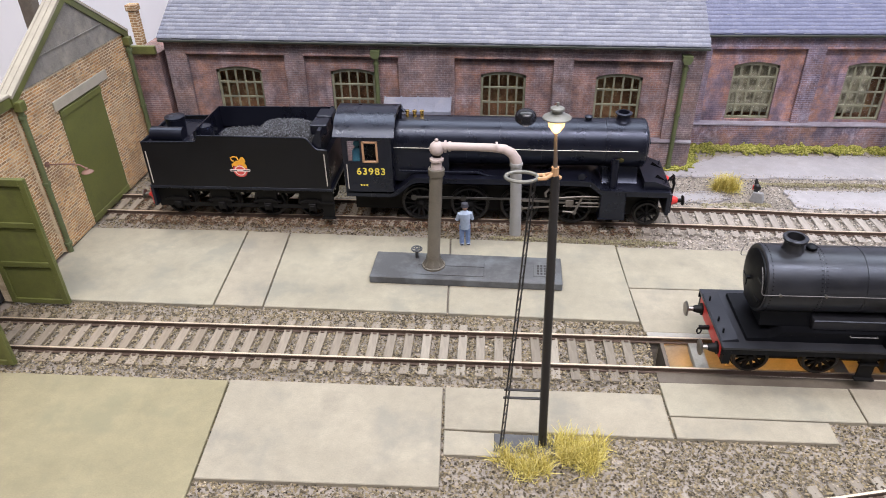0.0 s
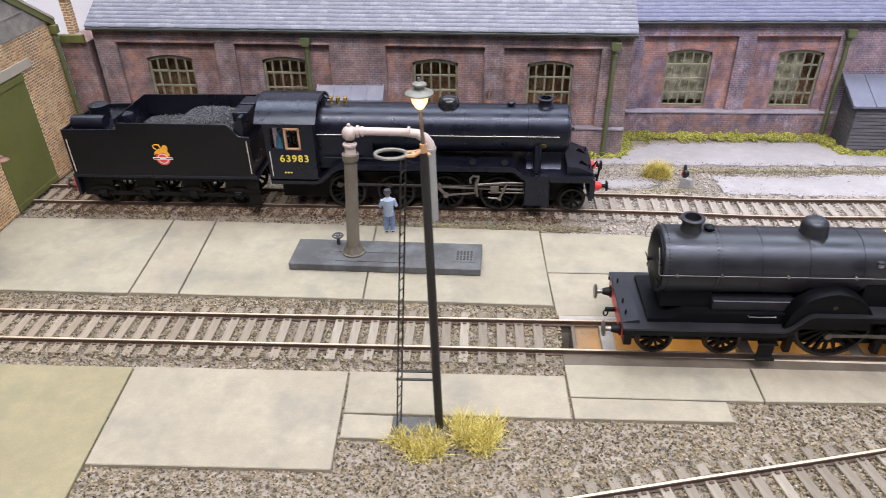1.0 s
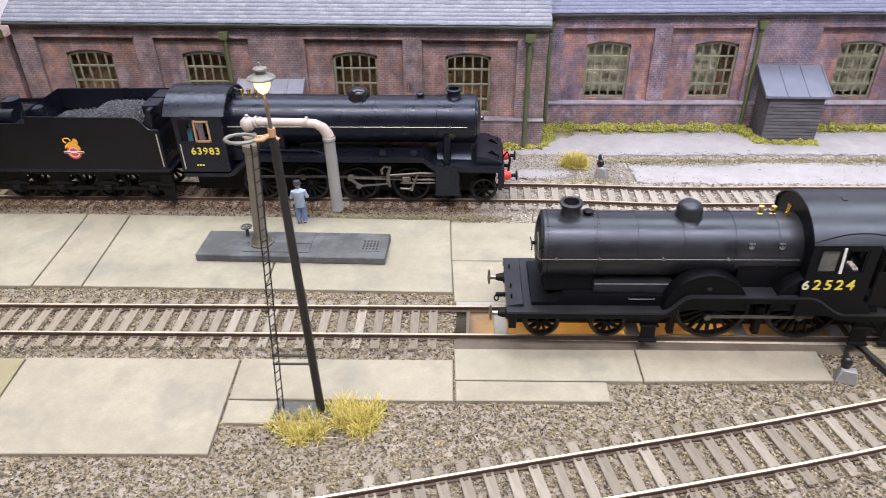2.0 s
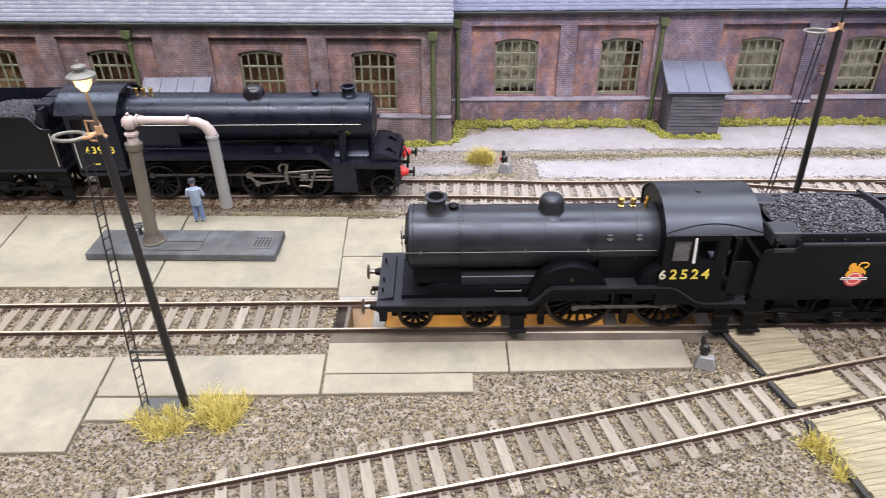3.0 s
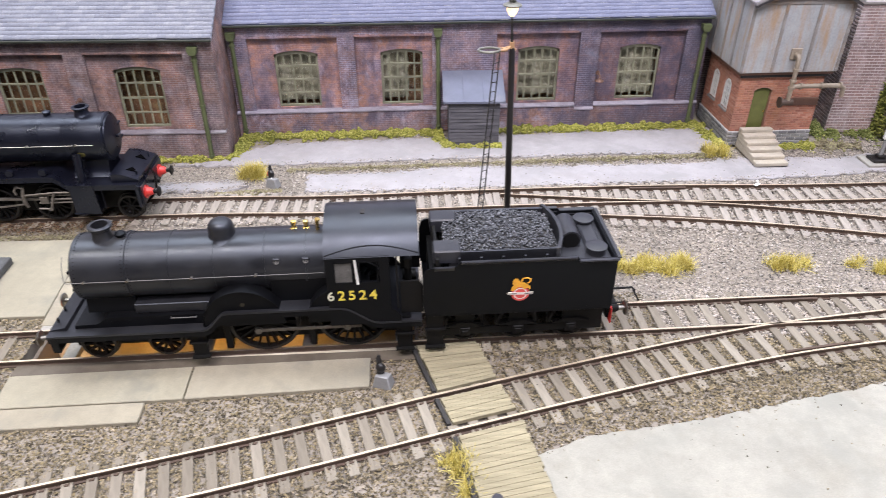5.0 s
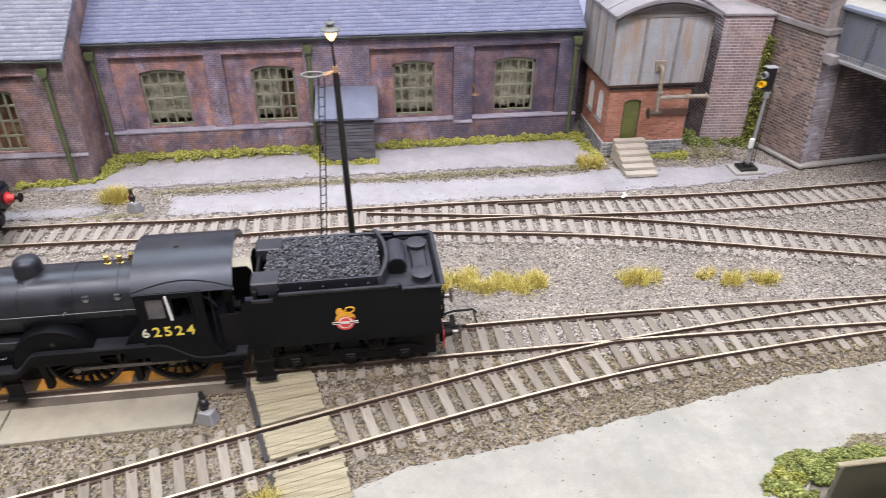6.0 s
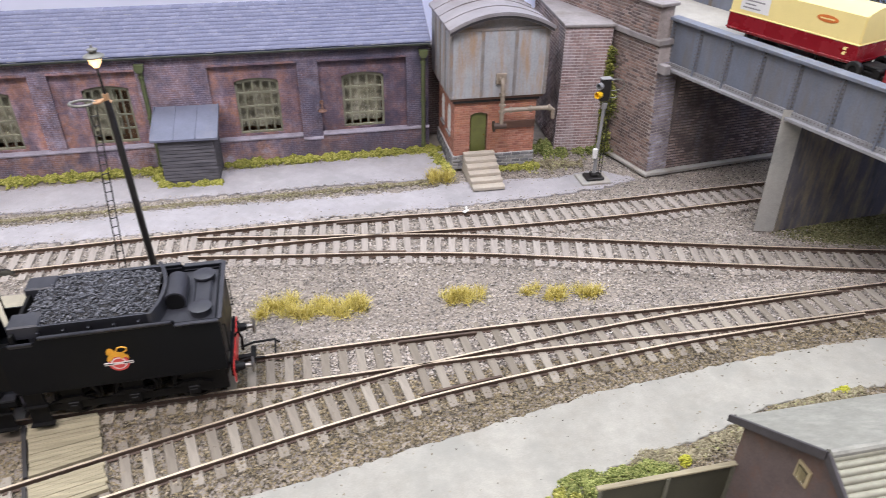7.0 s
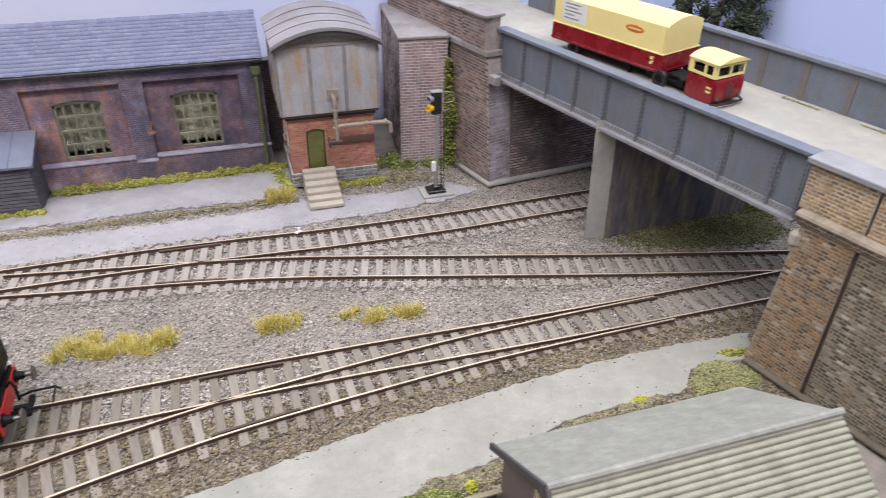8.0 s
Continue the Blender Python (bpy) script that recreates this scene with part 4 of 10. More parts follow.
BACK_ROAD = [(-300, 319.2), (-100, 319), (116, 319), (190, 316.2), (260, 317.4), (330, 317.6), (385, 316.0), (440, 313.0), (500, 312.2), (560, 314.2), (620, 316)]
BACK_BRANCH = [(280, 313.0), (330, 305.2), (372, 299.0), (418, 290.0), (490, 270.8), (570, 249.4), (645, 231.0), (720, 214)]



def y_at(pts, x):
    line = smooth_path(pts, 3.0)
    return float(np.interp(x, [p[0] for p in line], [p[1] for p in line]))


def turnout(parent, a, c, x0, x1, spacing=7.1):
    """Long sleepers under two converging roads."""
    n = int((x1 - x0) / spacing)
    for i in range(n + 1):
        x = x0 + i * spacing
        ya, yc = y_at(a, x), y_at(c, x)
        ob = new("sleeper", SLEEPER)
        ob.parent = parent
        slope = math.degrees(math.atan2((y_at(a, x + 4) + y_at(c, x + 4) - ya - yc) / 2, 4))
        ob.matrix_basis = pose(x * MM, (ya + yc) / 2 * MM, 0, 0, 0, slope)
        ob.scale.y = (30 + abs(ya - yc)) / 30


def check_rail(parent, pts, x0, x1, d):
    line = [p for p in offset_path(smooth_path(pts, 3.0), d) if x0 < p[0] < x1]
    ob = rail(parent, line, "check_rail", RAIL_TOP - 0.25)
    ob.data.materials[1] = M["rail_side"]


near_road = track("weathered straight track with rusty rails over the pit", NEAR, skip=lambda x, y: 80 < x < 236 or 372 < x < 500)
front_road = track("curving track of rusty rails on grey sleepers", FRONT_ROAD, skip=lambda x, y: x > 369)
back_road = track("weathered track along the brick sheds", BACK_ROAD, skip=lambda x, y: 276 < x < 392)
branch = track("branch track running under the bridge", BACK_BRANCH, skip=lambda x, y: x < 388)
turnout(near_road, NEAR, FRONT_ROAD, 375.5, 498)
turnout(back_road, BACK_ROAD, BACK_BRANCH, 279, 389)
check_rail(front_road, FRONT_ROAD, 372, 407, -HALF + 1.9)
check_rail(near_road, NEAR, 366, 402, HALF - 1.9)
check_rail(branch, BACK_BRANCH, 350, 384, -HALF + 1.9)
check_rail(back_road, BACK_ROAD, 350, 384, HALF - 1.9)
check_rail(near_road, NEAR, 520, 575, HALF - 1.9)

# ---------------------------------------------------------------- buildings


def pierced(bm, x0, x1, z0, z1, y0, y1, holes, mi=0):
    """A wall slab along x with rectangular holes (xa, xb, za, zb) right through it."""
    xs = sorted({x0, x1, *[v for h in holes for v in h[:2]]})
    zs = sorted({z0, z1, *[v for h in holes for v in h[2:4]]})
    xs, zs = [x for x in xs if x0 <= x <= x1], [z for z in zs if z0 <= z <= z1]
    solid = {}
    for i in range(len(xs) - 1):
        for k in range(len(zs) - 1):
            cx, cz = (xs[i] + xs[i + 1]) / 2, (zs[k] + zs[k + 1]) / 2
            solid[i, k] = not any(a < cx < b and c < cz < d for a, b, c, d in holes)
    vert = {}

    def v(i, k, s):
        if (i, k, s) not in vert:
            vert[i, k, s] = bm.verts.new((xs[i], y0 if s == 0 else y1, zs[k]))
        return vert[i, k, s]

    for (i, k), s in solid.items():
        if not s:
            continue
        fs = [(v(i, k, 0), v(i + 1, k, 0), v(i + 1, k + 1, 0), v(i, k + 1, 0)), (v(i, k, 1), v(i, k + 1, 1), v(i + 1, k + 1, 1), v(i + 1, k, 1))]
        for di, dk, e in ((-1, 0, ((0, 0), (0, 1))), (1, 0, ((1, 0), (1, 1))), (0, -1, ((0, 0), (1, 0))), (0, 1, ((0, 1), (1, 1)))):
            if not solid.get((i + di, k + dk), False):
                (a, b), (c, d) = e
                fs.append((v(i + a, k + b, 0), v(i + c, k + d, 0), v(i + c, k + d, 1), v(i + a, k + b, 1)))
        for f in fs:
            bm.faces.new(f).material_index = mi
    return bm


def window(parent, x0, x1, z0, z1, y, cols=5, rows=4, rise=2.0, name="window"):
    """A low-arched iron window: heavy frame, flat bars and panes set into an opening."""
    w = thing(name)
    w.parent = parent
    cx = (x0 + x1) / 2
    fr = B()
    t = 1.35
    zs = z1 - rise

    def top(x):
        return zs + rise * (1 - ((x - cx) / ((x1 - x0) / 2)) ** 2)

    box(fr, x0, x0 + t, y - 0.5, y + 0.7, z0, zs, 0.12)
    box(fr, x1 - t, x1, y - 0.5, y + 0.7, z0, zs, 0.12)
    box(fr, x0, x1, y - 0.6, y + 0.7, z0, z0 + t, 0.12)
    n = 10
    arcp = [(x0 + (x1 - x0) * i / n, top(x0 + (x1 - x0) * i / n)) for i in range(n + 1)]
    poly(fr, arcp + [(x, z - t - 0.7) for x, z in arcp[::-1]], y - 0.5, y + 0.7)
    part("frame", fr, M["frame_green"], w, "moss-green arched iron frame")
    for i in range(1, cols):
        x = x0 + (x1 - x0) * i / cols
        b = B()
        box(b, x - 0.52, x + 0.52, y - 0.2, y + 0.5, z0 + t, top(x) - t * 0.5, 0.1)
        part("glazing_bar", b, M["frame_green"], w)
    for k in range(1, rows):
        z = z0 + (z1 - z0 - rise * 0.5) * k / rows
        b = B()
        box(b, x0 + t * 0.5, x1 - t * 0.5, y - 0.3, y + 0.45, z - 0.58, z + 0.58, 0.1)
        part("glazing_bar", b, M["frame_green"], w)
    g = B()
    poly(g, [(x0, z0), (x1, z0)] + arcp[::-1], y + 0.1, y + 0.25)
    pane = part("pane", g, M["glass"], w)
    pane.visible_shadow = False
    return w


def blind(parent, a, c, z0, z1, y, seed):
    """A crumpled paper blind hanging behind the panes."""
    r = random.Random(seed)
    ph = [r.uniform(0, 6.28) for _ in range(4)]
    b = B()
    nx, nz = 14, 18
    for side in (0.0, 0.18):
        rows = []
        for k in range(nz + 1):
            z = z0 + (z1 - z0) * k / nz
            rows.append([b.verts.new((a + (c - a) * i / nx + 0.35 * math.sin(k * 0.9 + ph[0]) * (i in (0, nx)), y + side + 0.7 * math.sin(i * 0.95 + ph[1] + 0.5 * math.sin(k * 0.6 + ph[2])) + 0.4 * math.sin(k * 1.3 + i * 0.7 + ph[3]), z)) for i in range(nx + 1)])
        for p, q in zip(rows, rows[1:]):
            for i in range(nx):
                b.faces.new((p[i], p[i + 1], q[i + 1], q[i]))
    part("blind", b, M["blind"], parent, "crumpled cream paper blind behind the panes")


def arch_fill(bm, x0, x1, z1, rise, y0, y1):
    """Brick above a flat segmental arch, closing a rectangular hole."""
    cx, zs, n = (x0 + x1) / 2, z1 - rise, 10
    for sgn in (0, 1):
        pts = []
        for i in range(n // 2 + 1):
            x = (x0 + (cx - x0) * 2 * i / n) if sgn == 0 else (x1 - (x1 - cx) * 2 * i / n)
            pts.append((x, zs + rise * (1 - ((x - cx) / ((x1 - x0) / 2)) ** 2)))
        corner = (x0, z1) if sgn == 0 else (x1, z1)
        ring = pts[:-1] + [(cx - 0.01 if sgn == 0 else cx + 0.01, z1 - 0.01), corner]
        poly(bm, ring if sgn == 0 else ring[::-1], y0, y1)
    return bm


def slates(parent, x0, x1, eave, ridge, mat, w=4.6, gauge=2.9, name="slating", rise=(0.2, 0.42)):
    """Overlapping slates laid course by course from an eave (y, z) to a ridge (y, z)."""
    r = np.random.default_rng(int(abs(x0) * 7 + 3))
    ey, ez = eave
    ry, rz = ridge
    ln = math.hypot(ry - ey, rz - ez)
    dy, dz = (ry - ey) / ln, (rz - ez) / ln
    ny, nz = -dz, dy
    V, F, chipped = [], [], []
    courses = int(ln / gauge)
    for c in range(courses):
        s0 = c * gauge
        x = x0 - (w / 2 if c % 2 else 0)
        while x < x1:
            a, b = max(x, x0) + 0.06, min(x + w, x1) - 0.06
            x += w
            if b - a < 0.3:
                continue
            lift, j = r.uniform(*rise), r.uniform(-0.12, 0.12)
            chipped.append(r.uniform() < 0.3 + 0.3 * math.sin(x * 0.11 + c * 1.7) * math.sin(x * 0.031 + c))
            base = len(V)
            for s, h in ((s0 + j, lift), (s0 + gauge * 1.35, 0.1)):
                for xx in (a, b):
                    V.append((xx, ey + dy * s + ny * h, ez + dz * s + nz * h))
            for xx in (a, b):
                V.append((xx, ey + dy * (s0 + j) + ny * (lift - 0.4), ez + dz * (s0 + j) + nz * (lift - 0.4)))
            F += [(base, base + 1, base + 3, base + 2), (base, base + 4, base + 5, base + 1)]
    ob = loose(name, V, F, [mat, M["slate_chip"]], parent)
    edge = np.zeros(len(F), np.int32)
    edge[1::2] = np.array(chipped[:len(F) // 2], np.int32)
    ob.data.polygons.foreach_set("material_index", edge)
    return ob


def downpipe(parent, x, y, top, bottom=0.0):
    b = B()
    cyl(b, (x, y, bottom), (x, y, top - 4), 1.25, n=12)
    for z in (bottom + 3, (bottom + top) / 2, top - 8):
        cyl(b, (x, y, z), (x, y, z + 1.2), 1.65, n=12)
    ob = part("downpipe", b, M["pipe_green"], parent, "dull green iron downpipe")
    b = B()
    poly(b, [(x - 2.5, top), (x + 2.5, top), (x + 2.5, top - 2.2), (x + 1.5, top - 4.2), (x - 1.5, top - 4.2), (x - 2.5, top - 2.2)], y - 2.4, y + 2.0)
    part("hopper", b, M["pipe_green"], ob)
    return ob


def wall_lamp(x, y, z, reach=7.0, facing="front"):
    """A swan-neck lamp with a small enamel shade, fixed to a wall."""
    lamp = thing("wall_lamp", x, y, z, 0 if facing == "front" else 90, "rusty swan-neck wall lamp with a small enamel shade", "lamp")
    b = B()
    cyl(b, (0, -0.2, 0), (0, -1.0, 0), 1.3, n=12)
    part("wall_plate", b, M["rust"], lamp)
    b = B()
    tube(b, [(0, -0.6, 0), (0, -reach * 0.6, 0.6), (0, -reach * 0.85, 0.2), (0, -reach, -1.6)], 0.4, 8)
    part("arm", b, M["rust"], lamp)
    b = B()
    lathe(b, (0, -reach, -1.2), (0, 0, -1), [(0.0, 0.0), (0.7, 0.1), (0.9, 0.9), (2.6, 1.9), (2.7, 2.2), (2.3, 2.1), (0.0, 1.2)], 16)
    part("shade", b, M["rust"], lamp, "small rust-brown enamel shade")
    return lamp


M["rust"] = plain("rusty_iron", (0.17, 0.095, 0.07), 0.6, 0.2, vary=0.25, size=3)
M["rust_dark"] = plain("dark_rusty_iron", (0.085, 0.058, 0.045), 0.6, 0.2, vary=0.25, size=3)


def long_shed(label, x0, x1, wall_y, height, panels, windows, win_z, plinth, roof, ridge, mat_roof, pipes, ledge_mat, panel_top, extra_ledge=1.2, brick="brick_dark", blinds=False, trim=None, dropped=()):
    trim = trim or brick
    shed = thing("engine_shed_building", (x0 + x1) / 2, wall_y, 0, 0, label, "building")
    ox, oy = (x0 + x1) / 2, wall_y
    holes = [(a - ox, b - ox, win_z[0], win_z[1]) for a, b in windows]
    b = B()
    pierced(b, x0 - ox, x1 - ox, 0, height, 0, 4, holes)
    for a, c, z0, z1 in holes:
        arch_fill(b, a, c, z1, 2.0, 0, 4)
    wall = part("wall", b, M[brick], shed)
    # pilasters and the band above the sunk panels
    edges = [x0] + [v for p in panels for v in p] + [x1]
    for i in range(0, len(edges), 2):
        if edges[i + 1] - edges[i] > 0.5:
            b = B()
            box(b, edges[i] - ox, edges[i + 1] - ox, -2.2, -0.004, plinth - (3.0 if edges[i] in dropped else 0.0), panel_top, 0.12)
            part("pilaster", b, M[trim], shed)
    b = B()
    box(b, x0 - ox, x1 - ox, -2.2, -0.004, panel_top + 0.01, height, 0.12)
    part("frieze", b, M[trim], shed)
    for p in panels:
        b = B()
        box(b, p[0] - ox, p[1] - ox, -2.7, -2.21, panel_top - 0.3, panel_top + 0.7)
        part("string_course", b, M[brick], shed)
    b = B()
    box(b, x0 - ox - 0.3, x1 - ox + 0.3, -3.2, -0.01, 0, plinth - (3.4 if dropped else 1.0), 0.12)
    if dropped:
        for a, c in zip([x0 - 0.3] + [edges[k + 1] for k in range(0, len(edges), 2) if edges[k] in dropped], [v for v in dropped] + [x1 + 0.3]):
            box(b, a - ox, c - ox, -3.2, -0.01, plinth - 3.39, plinth - 1.0, 0.12)
    part("plinth", b, M["brick_streak" if blinds else trim], shed)
    # the ledge steps down in front of a dropped pilaster
    cuts = [x0 - 0.3] + [v for i in range(0, len(edges), 2) if edges[i] in dropped for v in (edges[i], edges[i + 1])] + [x1 + 0.3]
    for i, (a, c) in enumerate(zip(cuts, cuts[1:])):
        p = plinth - (2.4 if i % 2 else 0.0)
        b = B()
        poly(b, [(-3.8, p - 1.0), (-3.8, p - 0.3), (-2.25, p + extra_ledge * 0.5), (-0.01, p + extra_ledge * 0.5), (-0.01, p - 1.0)], a - ox, c - ox - 0.02, "x")
        part("ledge", b, ledge_mat, shed, "pale weathered stone ledge")
    for a, c, z0, z1 in holes:
        window(shed, a, c, z0, z1, 1.6)
        if blinds:
            f0, f1 = blinds[len([h for h in holes if h[0] < a])]
            blind(shed, a + (c - a) * f0, a + (c - a) * f1, z0 + (z1 - z0) * 0.08, z1 + 1, 4.9, int(a + 500))
    # end walls, inside back and floor
    depth = ridge[0] - wall_y
    for xa in (x0, x1 - 3.5):
        b = B()
        poly(b, [(4.01, 0), (depth, 0), (depth, ridge[1] - 1), (4.01, height)], xa - ox, xa + 3.5 - ox, "x")
        part("end_wall", b, M[brick], shed)
    b = B()
    box(b, x0 - ox + 3.6, x1 - ox - 3.6, 14, 16, 0, height - 2)
    part("inner_screen", b, M["interior"], shed, "tan card lining seen through the windows")
    # roof board with slates on it
    b = B()
    ey, ez = roof[0] - oy, roof[1]
    ry, rz = ridge[0] - oy, ridge[1]
    poly(b, [(ey, ez - 1.6), (ey, ez), (ry, rz), (ry, rz - 1.6)], x0 - ox - 2, x1 - ox + 1.0, "x")
    rf = part("roof", b, mat_roof, shed)
    slates(rf, x0 - ox - 2.2, x1 - ox + 1.2, (ey - 0.4, ez), (ry, rz), mat_roof)
    b = B()
    box(b, x0 - ox - 1.5, x1 - ox + 0.8, ey - 1.2, ey - 0.1, ez - 1.9, ez - 0.7, 0.2)
    part("gutter", b, M["gutter"], shed, "dark green-black gutter")
    for px in pipes:
        downpipe(shed, px - ox, -3.9, height - 3.0, 0)
    return shed


old_shed = long_shed("long sooty brick shed with arched green windows and slate roof", -166, 130, 381, 70,
                     [(-154, -98), (-87, -34), (-3, 51), (61.5, 113.5)], [(-139.5, -113), (-73, -48), (11.5, 36.5), (74.5, 99.5)], (20, 55.2), 18.2,
                     (376.5, 71.8), (440, 109.5), M["slate"], [-46, 120], M["ledge"], 63.2, trim="brick_pale")
# its front sags a little towards the newer shed
old_shed.matrix_world = old_shed.matrix_world @ pose(0, 0, 0, 0, 0.7, 0)
long_shed("long brick shed stained purple-black with blue slate roof", 131, 416, 412, 66.6,
          [(142.5, 194.5), (204.5, 250), (288.5, 338.5), (350.5, 402.5)], [(156.7, 182.3), (219.4, 244.4), (302, 327), (363.8, 389)], (16.8, 51.2), 15.0,
          (408, 68.4), (441, 86.6), M["slate_blue"], [134.5, 253.5, 412.5], M["ledge_pale"], 59.8, brick="brick_purple", blinds=((0.0, 0.98), (0.0, 0.66), (0.0, 0.97), (0.0, 0.95)), trim="brick_blue", dropped=(338.5,))

# porch roof over the shed's side door
porch = thing("porch", -23, 376, 0, 0, "grey felt lean-to roof on brick porch walls", "porch")
b = B()
poly(b, [(-6, 33.5), (-6, 35), (2.4, 40.5), (2.4, 39)], -19, 19, "x")
part("roof", b, M["felt"], porch)
for i in range(5):
    b = B()
    poly(b, [(-6.2, 35.0), (-6.2, 35.6), (2.3, 41.1), (2.3, 40.5)], -19 + 9.3 * i - 0.01, -19 + 9.3 * i + 0.8, "x")
    part("batten", b, M["felt"], porch)
b = B()
box(b, -17, 17, -4.5, 2.4, 0, 33.8)
part("wall", b, M["brick_dark"], porch)

for lx, ly, lz in ((54.5, 378.6, 37), (351, 409.5, 35)):
    wall_lamp(lx, ly, lz, 6.0)

# platelayers' hut of dark boards
hut = thing("hut", 273.5, 386, 0, -2, "dark lapped-board hut with grey felt roof", "hut")
for k in range(13):
    b = B()
    z = k * 2.1
    poly(b, [(-0.35, z), (0.1, z + 2.3), (0.8, z + 2.3), (0.8, z)], -15, 15, "x")
    part("board", b, M["hut_wood"], hut)
for sx in (-15, 14.2):
    for k in range(15):
        b = B()
        z = k * 2.1
        x = sx
        y1 = 22 if z < 27 else 22
        y0 = 0.85 if z < 26 else 0.85 + (z - 26) * 2.4
        if y0 < 21:
            box(b, x, x + 0.8, y0, y1, z, z + 2.05, 0.1)
            part("board", b, M["hut_wood"], hut)
b = B()
poly(b, [(-2.0, 26.8), (-2.0, 28.0), (23, 38.2), (23, 37.0)], -18.4, 18, "x")
part("roof", b, M["felt_blue"], hut)
for xx in (-18.3, -6.5, 5.3, 17.2):
    b = B()
    poly(b, [(-2.1, 28.01), (-2.1, 28.5), (22.9, 38.7), (22.9, 38.21)], xx, xx + 0.7, "x")
    part("batten", b, M["felt_blue"], hut)

# water tower
tower = thing("water_tower", 449.5, 376, 0, 0, "brick water tower with rust-streaked iron tank and curved roof", "water tower")
b = B()
box(b, -25.2, 25.2, -0.5, 46, 0, 8.5, 0.2)
part("stone_base", b, M["mortar_stone"], tower, "grey stone block base")
b = B()
pierced(b, -24.5, 24.5, 8.51, 42, 0, 3, [(-15, -4.5, 8.6, 34)])
arch_fill(b, -15, -4.5, 34, 1.5, 0, 3)
part("wall", b, M["mortar_red"], tower)
b = B()
pierced(b, 0, 42, 8.51, 42, 0, 3, [(6.5, 15.5, 18, 35), (24, 33, 18, 35)])
for v in b.verts:
    v.co = Vector((-24.5 + v.co.y, 3.01 + v.co.x, v.co.z))
part("wall", b, M["mortar_red"], tower)
for y0 in (9.51, 27.01):
    w = thing("window")
    w.parent = tower
    yc = y0 + 4.5
    b = B()
    tube(b, [(-24.0, y0 + 0.5, 18.2)] + [(-24.0, yc - 4.0 * math.cos(radians(a)), 30.5 + 4.0 * math.sin(radians(a))) for a in range(0, 181, 20)] + [(-24.0, y0 + 8.5, 18.2)], 0.55, 6)
    part("frame", b, M["white"], w, "white arched window frame")
    for k in (-2.0, 0.0, 2.0):
        b = B()
        box(b, -24.3, -23.8, yc + k - 0.28, yc + k + 0.28, 18.2, 34.2 - abs(k) * 0.4)
        part("glazing_bar", b, M["white"], w)
    for k in range(4):
        b = B()
        box(b, -24.25, -23.85, y0 + 0.6, y0 + 8.4, 18.4 + k * 4, 18.9 + k * 4)
        part("glazing_bar", b, M["white"], w)
    b = B()
    box(b, -25.6, -24.0, y0 - 0.6, y0 + 9.6, 16.8, 18.0, 0.15)
    part("sill", b, M["coping"], w)
    b = B()
    for sg in (-1, 1):
        arcq = [(yc + sg * 4.0 * math.cos(radians(a)), 30.5 + 4.0 * math.sin(radians(a))) for a in range(0, 91, 15)]
        poly(b, arcq + [(yc, 35.0), (yc + sg * 4.5, 35.0), (yc + sg * 4.5, 30.5)], -24.4, -21.6, "x")
    part("arch", b, M["brick_red"], w)
    b = B()
    box(b, -23.4, -23.2, y0, y0 + 9, 18, 34.9)
    part("pane", b, M["glass"], w)
    # sheet added behind the glass, dark in place of the unlit room
    b = B()
    box(b, -22.4, -22.1, y0, y0 + 9, 18, 34.9)
    part("inner_screen", b, M["dark"], w, "added dark sheet for the unlit inside behind the panes")
b = B()
box(b, 21.5, 24.5, 3.01, 45, 8.51, 42)
box(b, -21.4, 21.4, 42, 45, 8.51, 42)
part("wall", b, M["mortar_red"], tower)
b = B()
box(b, -14.4, -5.1, 1.2, 2.0, 8.6, 33.4, 0.1)
d = part("door", b, M["green"], tower, "plain olive green door")
b = B()
ellipsoid(b, (-6.3, 0.9, 20), (0.5, 0.5, 0.5), 8)
part("door_knob", b, M["brass"], d)
b = B()
box(b, -28.0, 28.0, -3.4, 52, 43.5, 81, 0.3)
part("tank", b, M["tank"], tower, "rust-streaked grey iron tank")
b = B()
box(b, -27.2, 27.2, -2.2, 51, 42.01, 43.49)
part("tank_beam", b, M["rust"], tower)
b = B()
box(b, -25.6, 25.6, -1.5, -0.01, 40.4, 42.0, 0.1)
part("tank_beam", b, M["dark"], tower, "dark iron beam under the tank")
for xx in (-27.6, -10.0, 9.0, 27.2):
    b = B()
    box(b, xx - 0.9, xx + 0.9, -3.9, -3.41, 44, 80.5, 0.1)
    for k in range(22):
        ellipsoid(b, (xx, -3.93, 45.2 + k * 1.6), (0.7, 0.22, 0.34), 6)
    part("flange", b, M["tank_flange"], tower)
for yy in (10, 24, 38):
    b = B()
    box(b, -28.5, -28.01, yy - 0.9, yy + 0.9, 44, 80.5, 0.1)
    part("flange", b, M["tank_flange"], tower)
b = B()
box(b, -28.4, 28.4, -3.8, 52.3, 79.6, 81.4, 0.2)
part("tank_rim", b, M["tank_flange"], tower)
crown = [(-29.5 + 59 * i / 18, 81.5 + 8.0 * (1 - ((-29.5 + 59 * i / 18) / 29.5) ** 2)) for i in range(19)]
b = B()
poly(b, crown + [(x, z - 1.2) for x, z in crown[::-1]], -8.0, 54)
part("roof", b, M["roof_sheet"], tower, "curved grey sheet roof")
# dark strip that draws the roof's shadow line below its front edge
b = B()
poly(b, [(x * 0.985, z - 1.21) for x, z in crown] + [(x * 0.985, z - 2.6) for x, z in crown[::-1]], -7.4, -6.2)
part("roof_edge_shade", b, M["hut_board"], tower, "dark curved strip for the shadow line under the roof edge")
b = B()
